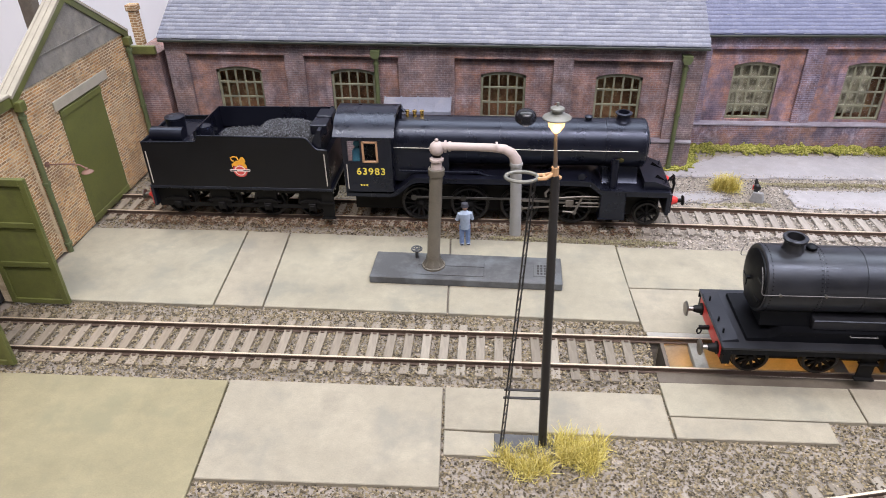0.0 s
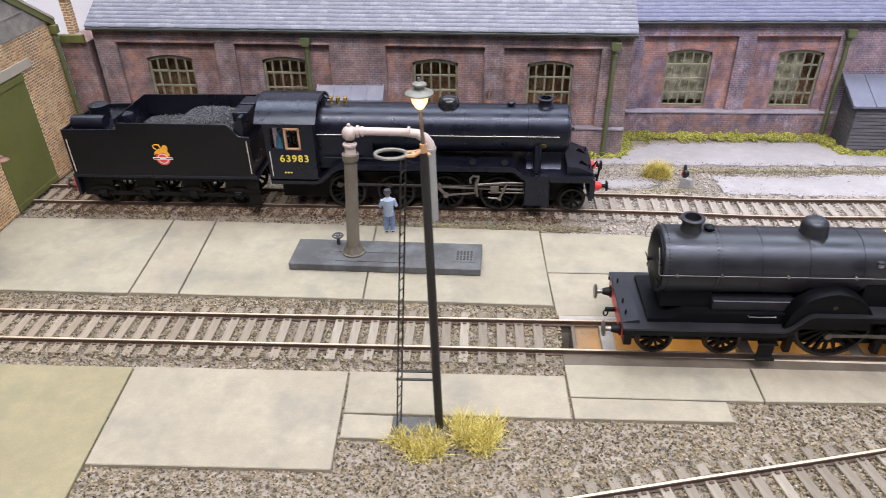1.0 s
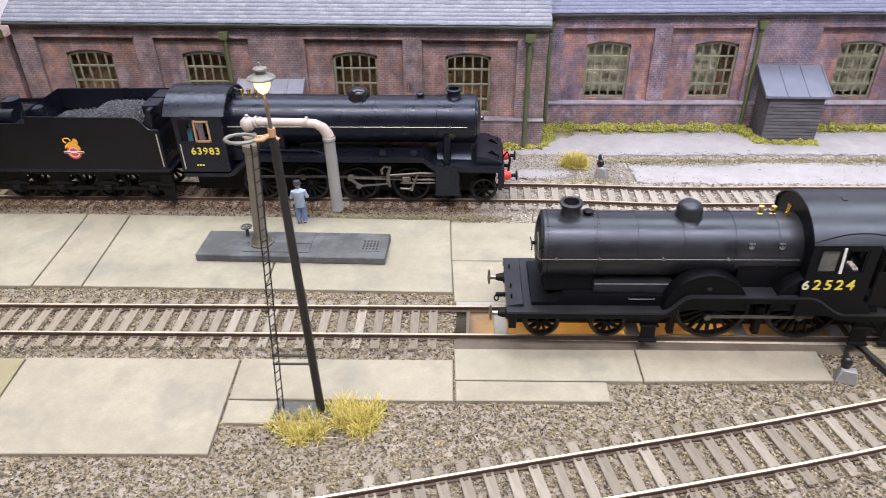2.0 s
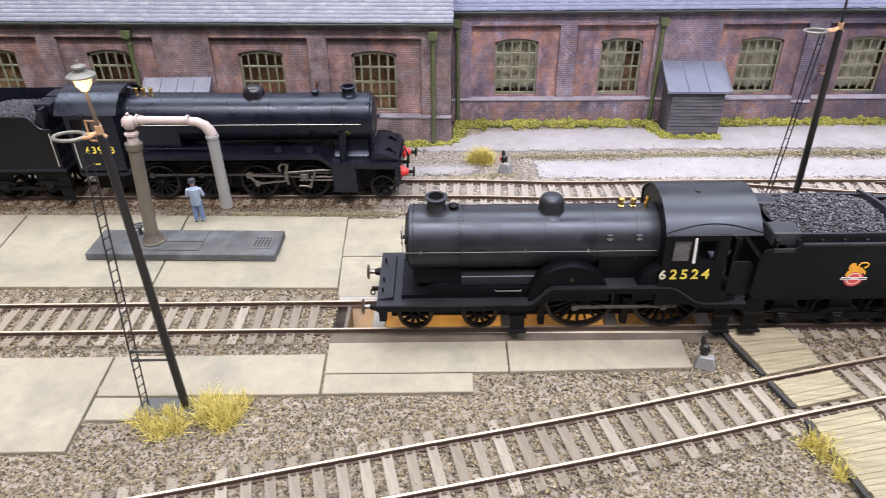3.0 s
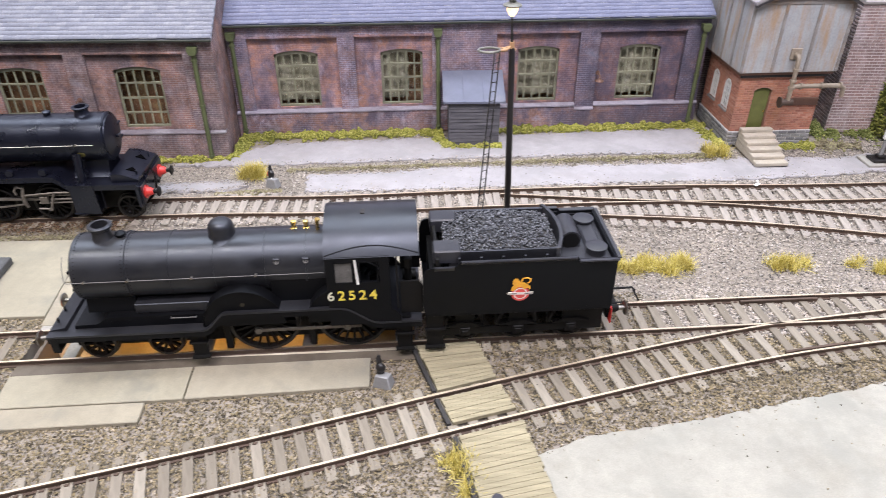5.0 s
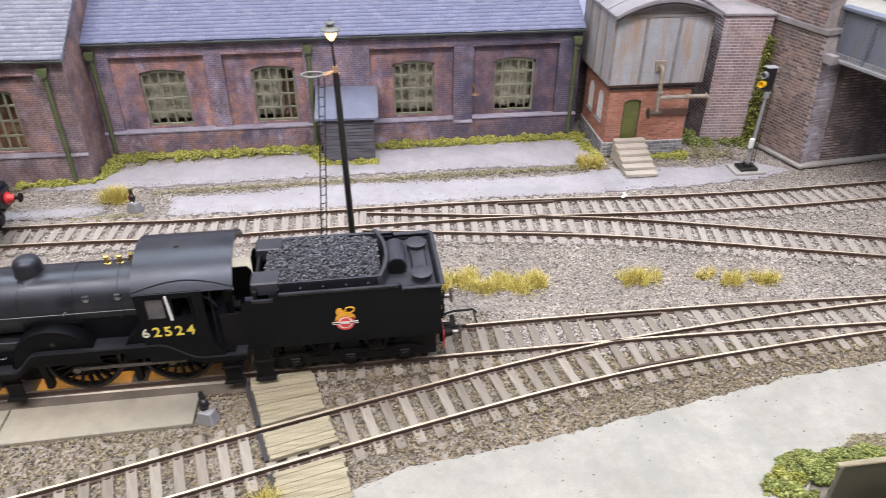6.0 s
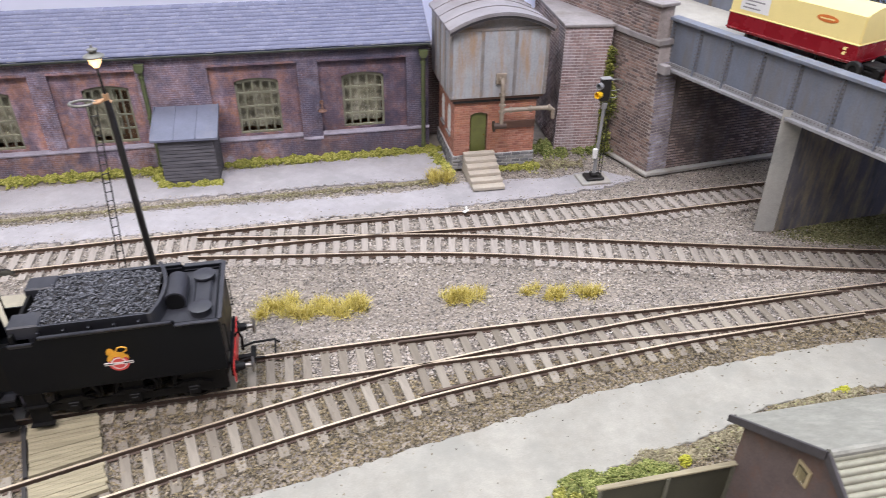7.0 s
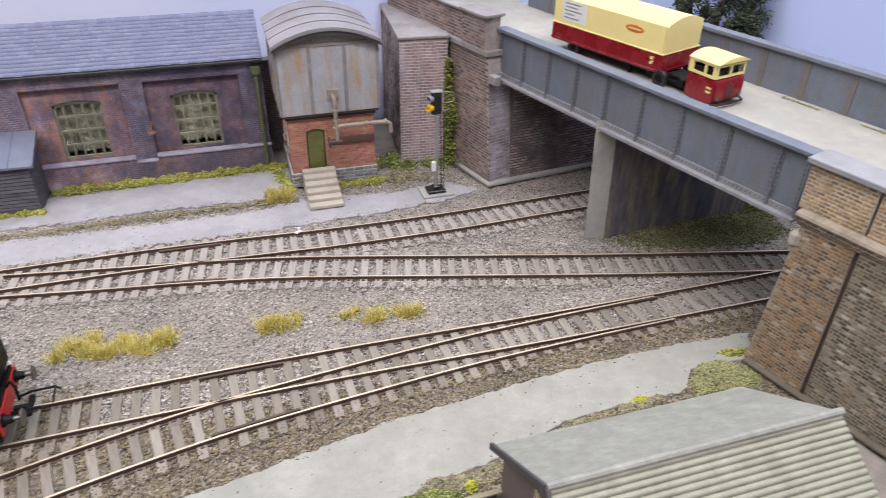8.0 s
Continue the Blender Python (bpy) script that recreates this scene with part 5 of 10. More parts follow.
poly(b, [(-28.0, 81.41)] + [(x, z - 1.3) for x, z in crown if abs(x) < 27.5] + [(28.0, 81.41)], -3.2, -2.2)
part("gable", b, M["tank_flange"], tower)
b = B()
box(b, -1.8, 4.2, -4.6, -3.41, 51, 57, 0.3)
tube(b, [(1, -4.0, 54), (1, -7, 54), (1.2, -8.2, 52.5), (1.4, -8.3, 48), (1.4, -8.3, 28)], 1.25, 10)
for z in (36, 40, 46):
    cyl(b, (1.4, -8.3, z), (1.4, -8.3, z + 1.2), 1.9, n=12)
part("feed_pipe", b, M["pipe_buff"], tower, "buff-grey iron water pipe")
b = B()
tube(b, [(1.4, -8.3, 37.5), (24, -8.3, 37.5), (30, -8.3, 37.3), (32, -8.3, 36), (32.2, -8.3, 31)], 1.25, 10)
for x in (6, 18, 29):
    cyl(b, (x, -8.3, 37.5), (x + 1.0, -8.3, 37.5), 1.8, n=12)
part("spout", b, M["pipe_buff"], tower)
b = B()
cyl(b, (-3.0, -8.3, 28.5), (4.2, -8.3, 28.5), 1.7, n=12)
cyl(b, (-3.4, -8.3, 28.5), (-2.6, -8.3, 28.5), 3.0, n=16)
part("valve", b, M["rust_dark"], tower, "dark rusty stop valve")
b = B()
box(b, 4, 24.4, -0.7, -0.02, 23.5, 28, 0.1)
part("signboard", b, M["rust"], tower, "rusty brown board")

for yr in (-7.6, 7.5, 22.5, 37.5):
    b = B()
    poly(b, [(x, z + 0.5) for x, z in crown] + [(x, z + 0.005) for x, z in crown[::-1]], yr, yr + 1.6)
    part("roof_band", b, M["roof_sheet"], tower)
# the tower stands a little taller than its drawing
tower.matrix_world = tower.matrix_world @ Matrix.Diagonal((1, 1, 1.04, 1))

steps = thing("steps", 439.5, 375, 0, 0, "cream stone steps up to the tower door", "steps")
for k in range(6):
    b = B()
    box(b, -9.4, 9.4, -29 + 4.9 * k, -0.6 if k < 5 else -0.6, 2 * k, 2 * k + 2.0, 0.25)
    part("step", b, M["step"], steps)

# left engine shed with green doors
shed = thing("engine_shed", -183, 324, 0, 0, "tan brick engine shed front with olive green doors and gable", "engine shed")
b = B()
pierced(b, -53, 48, 0, 77, 0, 4, [(-25.5, 12, -1, 61.5)])
poly(b, [(-53, 77.01), (48, 77.01), (2, 106.5)], 0, 4)
M90 = Matrix.Rotation(radians(90), 4, "Z")
bmesh.ops.transform(b, matrix=M90, verts=b.verts)
part("wall", b, M["mortar_tan"], shed)
b = B()
box(b, -25.3, 11.8, -0.2, 1.2, 0.4, 61.2)
bmesh.ops.transform(b, matrix=M90, verts=b.verts)
sdoor = part("door", b, M["green"], shed, "closed olive green sliding door")
for zz in (0.8, 57.5):
    b = B()
    box(b, -25.3, 11.8, -0.7, -0.21, zz, zz + 3, 0.1)
    bmesh.ops.transform(b, matrix=M90, verts=b.verts)
    part("door_rail", b, M["green"], sdoor)
b = B()
box(b, -28.5, 20.5, -0.9, -0.01, 61.6, 66.6, 0.2)
bmesh.ops.transform(b, matrix=M90, verts=b.verts)
part("lintel", b, M["barge"], shed, "pale stone lintel")
b = B()
cols = []
n = 84
for i in range(n + 1):
    x = -50.5 + 96 * i / n
    h = max(78.6, 77.0 + 29.0 * (1 - abs((x - 2) / (55.5 if x < 2 else 46.5))))
    y = -1.15 if i % 2 else -0.25
    cols.append((b.verts.new((x, y, 78.0)), b.verts.new((x, y, h)), b.verts.new((x, -0.02, h)), b.verts.new((x, -0.02, 78.0))))
for c0, c1 in zip(cols, cols[1:]):
    for k in range(4):
        b.faces.new((c0[k], c0[(k + 1) % 4], c1[(k + 1) % 4], c1[k]))
bmesh.ops.transform(b, matrix=M90, verts=b.verts)
gable = part("gable_sheeting", b, M["corrug"], shed, "grey corrugated gable sheeting")
b = B()
box(b, -31, 32, -1.25, -0.96, 87.8, 88.2)
bmesh.ops.transform(b, matrix=M90, verts=b.verts)
part("sheet_lap", b, M["corrug"], gable)
for s in (-1, 1):
    b = B()
    xe = -54.5 if s < 0 else 50.0
    poly(b, [(xe, 74.0), (xe, 77.6), (2, 108.2), (2, 104.6)], -1.6, -0.03)
    bmesh.ops.transform(b, matrix=M90, verts=b.verts)
    part("bargeboard", b, M["green"], shed)
    b = B()
    poly(b, [(xe, 77.7), (xe, 78.5), (2, 109.1), (2, 108.3)], -2.0, 5.6)
    bmesh.ops.transform(b, matrix=M90, verts=b.verts)
    slope = part("roof", b, M["barge"], shed, "pale timber-capped roof slope")
    for k in range(5):
        b = B()
        up, xs = (0.7, 0.4, 0.6, 0.35, 0.55, 0.4)[k], xe + (0, 0, 0.4, 0, 0.8, 0.3)[k] * -s
        poly(b, [(xs, 78.51 + abs(xs - xe) * 0.54), (xs, 78.5 + up + abs(xs - xe) * 0.54), (2, 109.1 + up), (2, 109.11)], -2.0 + 1.5 * k, -0.62 + 1.5 * k)
        bmesh.ops.transform(b, matrix=M90, verts=b.verts)
        part("roof_board", b, M["barge"], slope)
for yy in (-52, 46.5):
    b = B()
    cyl(b, (1.6, yy, 0), (1.6, yy, 73), 1.3, n=10)
    for z in (4, 36, 68):
        cyl(b, (1.6, yy, z), (1.6, yy, z + 1.3), 1.8, n=10)
    part("downpipe", b, M["pipe_green"], shed, "dull green downpipe")
    b = B()
    box(b, 0.1, 4, yy - 2, yy + 2, 71.5, 76.0, 0.3)
    part("hopper", b, M["green"], shed)

bay = thing("engine_shed", -184.5, 212, 0, 0, "tan brick shed bay with an open doorway over the track", "engine shed")
b = B()
pierced(b, -70, 58.9, 0, 74, 0, 4, [(-19, 19, -1, 62)])
bmesh.ops.transform(b, matrix=M90, verts=b.verts)
part("wall", b, M["mortar_tan"], bay)
b = B()
box(b, -70, 57.6, -2.4, 5, 74.01, 78.6, 0.3)
bmesh.ops.transform(b, matrix=M90, verts=b.verts)
part("fascia", b, M["green"], bay, "olive green eaves board")
b = B()
box(b, -70, 57.8, -2.8, 8, 78.61, 80.0, 0.3)
bmesh.ops.transform(b, matrix=M90, verts=b.verts)
part("capping", b, M["barge"], bay)
# box whose near-black colour stands for the shade inside the shed
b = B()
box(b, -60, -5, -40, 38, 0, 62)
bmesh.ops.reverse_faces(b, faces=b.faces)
part("shed_inside", b, M["dark"], bay, "near-black box standing for the shade inside the shed")


def door_leaf(x, y, turn, w=26.0, h=60.0):
    leaf = thing("shed_door", x, y, 0, turn, "open olive green framed shed door leaf", "door", "open shed doors")
    b = B()
    box(b, 0, w, -0.5, 0.5, 0.2, h)
    part("panel", b, M["green"], leaf)
    for x0, x1, z0, z1 in ((0, 2.4, 0.2, h), (w - 2.4, w, 0.2, h), (2.41, w - 2.41, h - 3, h), (2.41, w - 2.41, 38, 40.5), (2.41, w - 2.41, 19, 21.5), (2.41, w - 2.41, 0.2, 2.6)):
        b = B()
        box(b, x0, x1, -1.4, -0.501, z0, z1, 0.15)
        part("rail", b, M["green"], leaf)
    return leaf


door_leaf(-184.5, 231.5, 0)
door_leaf(-184.5, 192.5, 0)

# low brick link wall and chimney behind the shed
link = thing("link_wall", -178, 384, 0, 0, "dark brick link wall with green gutter", "wall")
b = B()
box(b, -8, 8, -4, 39, 0, 64)
part("wall", b, M["brick_dark"], link)
b = B()
box(b, -8.5, 7.5, -6.5, -4.01, 64.01, 68.6, 0.3)
part("gutter", b, M["green"], link)
chim = thing("chimney", -196, 412, 0, 0, "weathered orange brick chimney", "chimney")
b = B()
box(b, -2.4, 2.4, -2.4, 2.4, 0, 80, 0.2)
part("shaft", b, M["brick_tan"], chim)
b = B()
box(b, -3.2, 3.2, -3.2, 3.2, 80.01, 83.5, 0.3)
part("cap", b, M["brick_tan"], chim)
wall_lamp(-181.2, 275.5, 44.5, 19, "side")

post = thing("timber_post", -205, 334, -2.6, 0, "dark brown upright post behind the shed", "post")
b = B()
box(b, -3.2, 3.2, -3.2, 3.2, 0, 160, 0.4)
part("shaft", b, M["bark"], post)

# ---------------------------------------------------------------- road bridge. Local x runs along the girder, local y away from the tracks
BT = math.degrees(math.atan2(-179, 52))
bridge = thing("road_bridge", 543.5, 360.5, 0, BT, "grey plate-girder road bridge on brick abutments and concrete pier", "bridge")
GL = 187.0


b = B()
box(b, 0, GL, 0, 1.2, 62.5, 88)
part("girder_web", b, M["girder"], bridge)
b = B()
box(b, -1, GL + 1, -2.6, 4.0, 88.01, 89.6, 0.15)
part("girder_top_flange", b, M["girder"], bridge)
b = B()
box(b, 0, GL, -3.2, 4, 61.0, 62.49, 0.15)
part("girder_bottom_flange", b, M["girder_edge"], bridge, "worn pale lower flange")
b = B()
box(b, 0, GL, -0.6, -0.01, 62.5, 65.2)
part("angle_iron", b, M["girder_edge"], bridge)
RIB = [1.5, 21, 41.5, 62, 83, 105, 127.5, 151, 174, 186]
rivet = mesh_of("rivet", lathe(B(), (0, 0, 0), (0, -1, 0), [(0.5, 0), (0.42, 0.25), (0.0, 0.42)], 6), M["girder"])
for rx in RIB:
    b = B()
    box(b, rx - 1.5, rx + 1.5, -0.5, -0.011, 65.21, 88)
    box(b, rx - 0.35, rx + 0.35, -1.3, -0.5, 62.5, 88)
    part("stiffener", b, M["girder"], bridge)
b = B()
for rx in RIB:
    for k in range(11):
        for dx, dz in ((-1.0, 0.0), (1.0, 1.0)):
            lathe(b, (rx + dx, -0.5, 66.3 + k * 1.95 + dz), (0, -1, 0), [(0.52, 0), (0.44, 0.35), (0.0, 0.55)], 6)
for k in range(92):
    lathe(b, (1 + k * 2.02, -0.6, 64), (0, -1, 0), [(0.42, 0), (0.34, 0.22), (0.0, 0.36)], 6)
rv = part("rivets", b, M["rivet"], bridge)
tagged(rv, kind="stuff")
b = B()
box(b, -150, GL + 130, 4.01, 72, 76.5, 79.5)
part("deck", b, M["road"], bridge, "pale concrete road deck")
# one solid block under the deck, the shade there put into its colour
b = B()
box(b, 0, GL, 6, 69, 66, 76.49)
part("deck_under_shade", b, M["dark"], bridge)
b = B()
box(b, -60, GL + 130, 68.5, 70.5, 79.51, 98)
part("far_parapet", b, M["girder"], bridge)
b = B()
box(b, -60, GL + 130, 66.6, 72.4, 98.01, 99.8, 0.2)
part("far_parapet_cap", b, M["girder"], bridge)
for k in range(12):
    b = B()
    box(b, -40 + k * 22, -37.5 + k * 22, 68.0, 68.49, 79.51, 98)
    part("far_stiffener", b, M["girder_rust"], bridge)

# concrete trestle pier
pier = thing("bridge_pier", 565, 279, 0, 0, "tapered concrete bridge pier with streaked side darkened for the bridge's shade", "pier")
b = B()
vs = [(0, 0, -1), (10, -2.5, -1), (112, 4, -1), (104, 14, -1), (-2.3, 0.5, 66), (8, -2, 66), (112, 4, 66), (102, 14, 66)]
q = [b.verts.new(v) for v in vs]
for f in ((0, 1, 2, 3), (7, 6, 5, 4), (0, 4, 5, 1), (1, 5, 6, 2), (2, 6, 7, 3), (3, 7, 4, 0)):
    b.faces.new([q[i] for i in f])
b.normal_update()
# all but the front end takes the streaked concrete with shade in its colour
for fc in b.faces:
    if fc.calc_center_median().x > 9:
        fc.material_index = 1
part("shaft", b, [M["pier"], M["pier_shade_side"]], pier)
b = B()
box(b, -1.0, 101, -1.4, 13, 60.4, 61.0)
part("bearing_strip", b, M["pier"], pier)

# abutment and wing wall beyond the back road
ab = thing("bridge_abutment", 543.5, 360.5, 0, BT, "weathered brown brick abutment with stone string course", "abutment")
b = B()
poly(b, [(9.5, 0), (2.0, 75), (-110, 75), (-110, 0)], -9.5, 6, "y")
part("wing_wall", b, M["mortar_brown"], ab)
b = B()
poly(b, [(0, 6.01), (8.0, 6.01), (27.6, 118), (19.6, 118)], 0, 66, "z")
part("face", b, M["mortar_dark"], ab)
b = B()
box(b, -110, 3.2, -11.0, 4, 75.01, 78.2, 0.3)
part("string_course", b, M["coping"], ab)
b = B()
box(b, -110, -0.2, -9.0, -2, 78.21, 94.5)
part("parapet", b, M["mortar_brown"], ab)
b = B()
box(b, -22, -0.1, -10.5, -0.5, 78.22, 95.5)
part("end_pier", b, M["mortar_brown"], ab)
b = B()
box(b, -24, 1.5, -12, 1.5, 95.51, 97.2, 0.3)
part("cap_stone", b, M["coping"], ab)
b = B()
box(b, -110, -24.1, -10.5, -0.5, 94.51, 96, 0.3)
part("cap_stone", b, M["coping"], ab)
b = B()
box(b, -110, 12.5, -12.5, -9.6, 0, 1.6, 0.2)
poly(b, [(8.2, -9.59), (12.4, -9.59), (34.7, 118), (30.5, 118)], 0, 1.6, "z")
part("kerb", b, M["kerb"], ab, "pale concrete kerb")
b = B()
box(b, 4.0, 10.5, -10.2, -6, 61, 66, 0.3)
part("corner_stone", b, M["coping"], ab)

# retaining wall on the near side
rw = thing("retaining_wall", 543.5, 360.5, 0, BT, "tall buff brick retaining wall with stone cornice and soot", "wall")
b = B()
poly(b, [(190, 0), (215.0, 0), (215.0, 66.5), (194.6, 66.5)], -10.5, 6, "y")
part("wall", b, M["mortar_buff"], rw)
b = B()
box(b, 216.8, 380, -10.5, 6, 0, 66.5)
part("wall", b, M["mortar_buff"], rw)
b = B()
box(b, 215.01, 216.79, -9.4, 6, 0, 66.5)
part("joint", b, M["rust_dark"], rw, "dark rusty drain slot")
b = B()
poly(b, [(-12.9, 70.41), (-13.2, 71.0), (-12.8, 72.0), (-10.0, 72.6), (6, 72.6), (6, 70.41)], 192.6, 380, "x")
part("cornice", b, M["stone_buff"], rw, "worn pale stone cornice")
b = B()
poly(b, [(-10.5, 66.51), (-11.6, 67.6), (-12.4, 69.0), (-12.4, 70.4), (6, 70.4), (6, 66.51)], 193.2, 380, "x")
part("corbel_band", b, M["brick_buff"], rw)
for x0, x1 in ((191.0, 215.3), (216.4, 380)):
    b = B()
    box(b, x0, x1, -9.5, -1, 72.61, 90)
    part("parapet", b, M["mortar_pale"], rw)
b = B()
box(b, 189.8, 380, -11.5, 1, 90.01, 92.2, 0.3)
part("cap_stone", b, M["cap_grey"], rw)
b = B()
box(b, 191, 380, -13.6, -10.6, 0, 1.2, 0.2)
part("kerb", b, M["edge"], rw)
b = B()
box(b, 191.6, 196.0, -11.8, -6, 57.2, 63.6, 1.3)
part("corner_stone", b, M["step"], rw, "pale rounded corner stone")

# brick boundary wall beside the tower
bw = thing("boundary_wall", 507.8, 389.5, 0, -5, "rose-brown brick boundary wall with stone coping", "wall")
b = B()
box(b, -14.3, 14.3, 0, 78, 0, 77.6)
part("wall", b, M["mortar_rose"], bw)
b = B()
box(b, -15.2, 15.2, -1, 78.5, 77.61, 79.3, 0.3)
part("coping", b, M["coping"], bw)

# low wall added to stand for the dark shade between the shed and the tower
gap = thing("link_wall", 424, 432, 0, 4, "added dark brick wall in place of the shade behind the water tower", "wall")
b = B()
box(b, -7, 30, 0, 5, 0, 58)
part("wall", b, M["gap_shade_brick"], gap)
b = B()
box(b, -7.4, 30.4, -0.8, 5.8, 58.01, 59.6, 0.3)
part("coping", b, M["coping"], gap)

# signal hut in the foreground
sh = thing("lamp_hut", 457, 99.2, 0, 0, "small dark rendered hut with grey corrugated sheet roof", "hut")
RL = 86.5
b = B()
poly(b, [(-26, 0), (30, 0), (30, 34), (0, 54.5), (-26, 36.5)], 2.0, 5.5, "x")
poly(b, [(-26, 0), (30, 0), (30, 34), (0, 54.5), (-26, 36.5)], RL - 5, RL - 1.5, "x")
box(b, 5.51, RL - 5.01, 26.5, 30, 0, 34)
box(b, 5.51, RL - 5.01, -26, -22.5, 0, 36)
part("wall", b, M["hut_render"], sh)
b = B()
poly(b, [(0, 55.2), (0, 56.6), (33.8, 34.2), (33.8, 32.8)], 0, RL, "x")
part("roof_slope", b, M["felt_pale"], sh, "flat grey sheeted roof slope")
def corrugation(n, y0, z0, y1, z1, deep, thick):
    """Rounded waves down a slope, as one closed outline in y and z."""
    ln = math.hypot(y1 - y0, z1 - z0)
    ny, nz = (z0 - z1) / ln * (-1 if y1 < y0 else 1), abs(y1 - y0) / ln
    top = []
    for i in range(n * 6 + 1):
        t, w = i / (n * 6), deep * abs(math.sin(math.pi * i / 6)) ** 0.7
        top.append((y0 + (y1 - y0) * t + ny * w, z0 + (z1 - z0) * t + nz * w))
    return top + [(y - ny * thick, z - nz * thick) for y, z in ((y1, z1), (y0, z0))]


for xa, xb in ((0.3, 43.4), (43.5, RL - 0.3)):
    b = B()
    poly(b, corrugation(21, 0, 56.0, -32, 35.2, 0.75, 1.2), xa, xb, "x")
    part("corrugated_sheet", b, M["sheet_green"], sh)
b = B()
tube(b, [(-0.3, 0, 56.6), (RL + 0.3, 0, 56.6)], 1.2, 10)
part("ridge_roll", b, M["felt_pale"], sh)
b = B()
poly(b, [(0.2, 54.2), (0.2, 57.1), (34.4, 34.6), (34.4, 32.0)], -0.9, -0.01, "x")
poly(b, [(-0.2, 54.2), (-0.2, 57.1), (-32.4, 36.0), (-32.4, 33.0)], -0.9, -0.01, "x")
part("bargeboard", b, M["hut_board"], sh, "dark grey bargeboard")
b = B()
box(b, 1.4, 1.99, 3.6, 8.6, 38.5, 44.5, 0.1)
w = part("window", b, M["cream_frame"], sh, "cream-framed little window")
b = B()
box(b, 1.0, 1.39, 4.6, 7.6, 39.5, 43.5)
part("pane", b, M["glass"], w)

fence = thing("fence", 414, 126, 0, 1.0, "dark green sheet fence with pale capping rail", "fence")
for k in range(2):
    b = B()
    box(b, 0.3 + 21.5 * k, 21.4 + 21.5 * k, -0.4, 0.4, 0, 20)
    part("panel", b, M["fence"], fence)
for k in range(3):
    b = B()
    box(b, -0.6 + 21.5 * k, 0.6 + 21.5 * k, -1.0, -0.41, 0, 20.2, 0.1)
    part("post", b, M["fence_post"], fence)
b = B()
box(b, -1, 44, -0.9, 0.8, 20.3, 21.1, 0.15)
part("capping_rail", b, M["plank"], fence)

# ---------------------------------------------------------------- backscene and hall
b = B()
ring = [(-470, 470), (640, 470)] + [(640 + 90 * math.sin(radians(a)), 380 + 90 * math.cos(radians(a))) for a in range(10, 91, 10)] + [(730, -200)]
lo = [b.verts.new((x, y, -2.5)) for x, y in ring]
hi = [b.verts.new((x, y, 240)) for x, y in ring]
lo2 = [b.verts.new((x + 3, y + 3, -2.5)) for x, y in ring]
hi2 = [b.verts.new((x + 3, y + 3, 240)) for x, y in ring]
for i in range(len(ring) - 1):
    b.faces.new((lo[i], lo[i + 1], hi[i + 1], hi[i]))
    b.faces.new((lo2[i + 1], lo2[i], hi2[i], hi2[i + 1]))
    b.faces.new((hi[i], hi[i + 1], hi2[i + 1], hi2[i]))
    b.faces.new((lo[i + 1], lo[i], lo2[i], lo2[i + 1]))
tagged(part("backdrop", b, M["sky_board"]), "pale blue painted backscene board", "backdrop", kind="structure")
# unseen room added round the layout: pale ceiling and dark walls shape reflections
b = B()
box(b, -1800, 2300, -2600, 1500, 2200, 2240)
tagged(part("ceiling", b, M["hall_ceiling"]), "unseen pale hall ceiling added to bounce light", "ceiling", kind="structure")
for nm, x0, x1, y0, y1 in (("wall_north", -1800, 2300, 1500, 1540), ("wall_south", -1800, 2300, -2640, -2600), ("wall_west", -1840, -1800, -2600, 1500), ("wall_east", 2300, 2340, -2600, 1500)):
    b = B()
    box(b, x0, x1, y0, y1, -900, 2200)
    tagged(part(nm, b, M["hall"]), "unseen dark hall wall added to dim side reflections", "wall", kind="structure")
b = B()
box(b, -1800, 2300, -2600, 1500, -940, -900)
tagged(part("floor", b, M["hall_floor"]), "plain hall floor", "floor", kind="structure")

# ---------------------------------------------------------------- locomotives


def lettering(name, words, size, mat, parent, x, y, z, thick=0.12, space=1.0):
    """Upright painted characters on a side facing -y."""
    cu = bpy.data.curves.new(name, "FONT")
    cu.body, cu.size, cu.align_x, cu.extrude, cu.offset, cu.space_character = words, size * MM, "CENTER", thick * MM, 0.012 * size * MM, space
    tmp = bpy.data.objects.new(name, cu)
    scene.collection.objects.link(tmp)
    me = bpy.data.meshes.new_from_object(tmp.evaluated_get(bpy.context.evaluated_depsgraph_get()))
    bpy.data.objects.remove(tmp)
    me.name = name
    me.materials.clear()
    me.materials.append(mat)
    ob = new(name, me)
    ob.parent = parent
    ob.matrix_basis = pose(x * MM, y * MM, z * MM, 90, 0, 0)
    return ob


def cab_number(parent, digits, size, x, y, z, pitch, paints):
    """A painted running number, each numeral on its own."""
    for k, d in enumerate(digits):
        lettering("numeral", d, size * (0.93 if paints[k] == "white_num" else 1.0), M[paints[k]], parent, x + (k - (len(digits) - 1) / 2) * pitch, y, z)


WHEELS = {}
M["plate_dull"] = plain("sooty_brass_plate", (0.03, 0.027, 0.018), 0.5, 0.2, vary=0.2, size=1)
M["tyre"] = plain("worn_dark_tyre_steel", (0.022, 0.021, 0.02), 0.45, 0.3, vary=0.3, size=3)
M["rod"] = plain("dull_rod_steel", (0.17, 0.155, 0.135), 0.5, 0.45, vary=0.3, size=3, dirt=(0.09, 0.072, 0.058))
M["recess"] = plain("black_recess", (0.0015, 0.0015, 0.0015), 0.9, spec=0.02, bumpy=0)


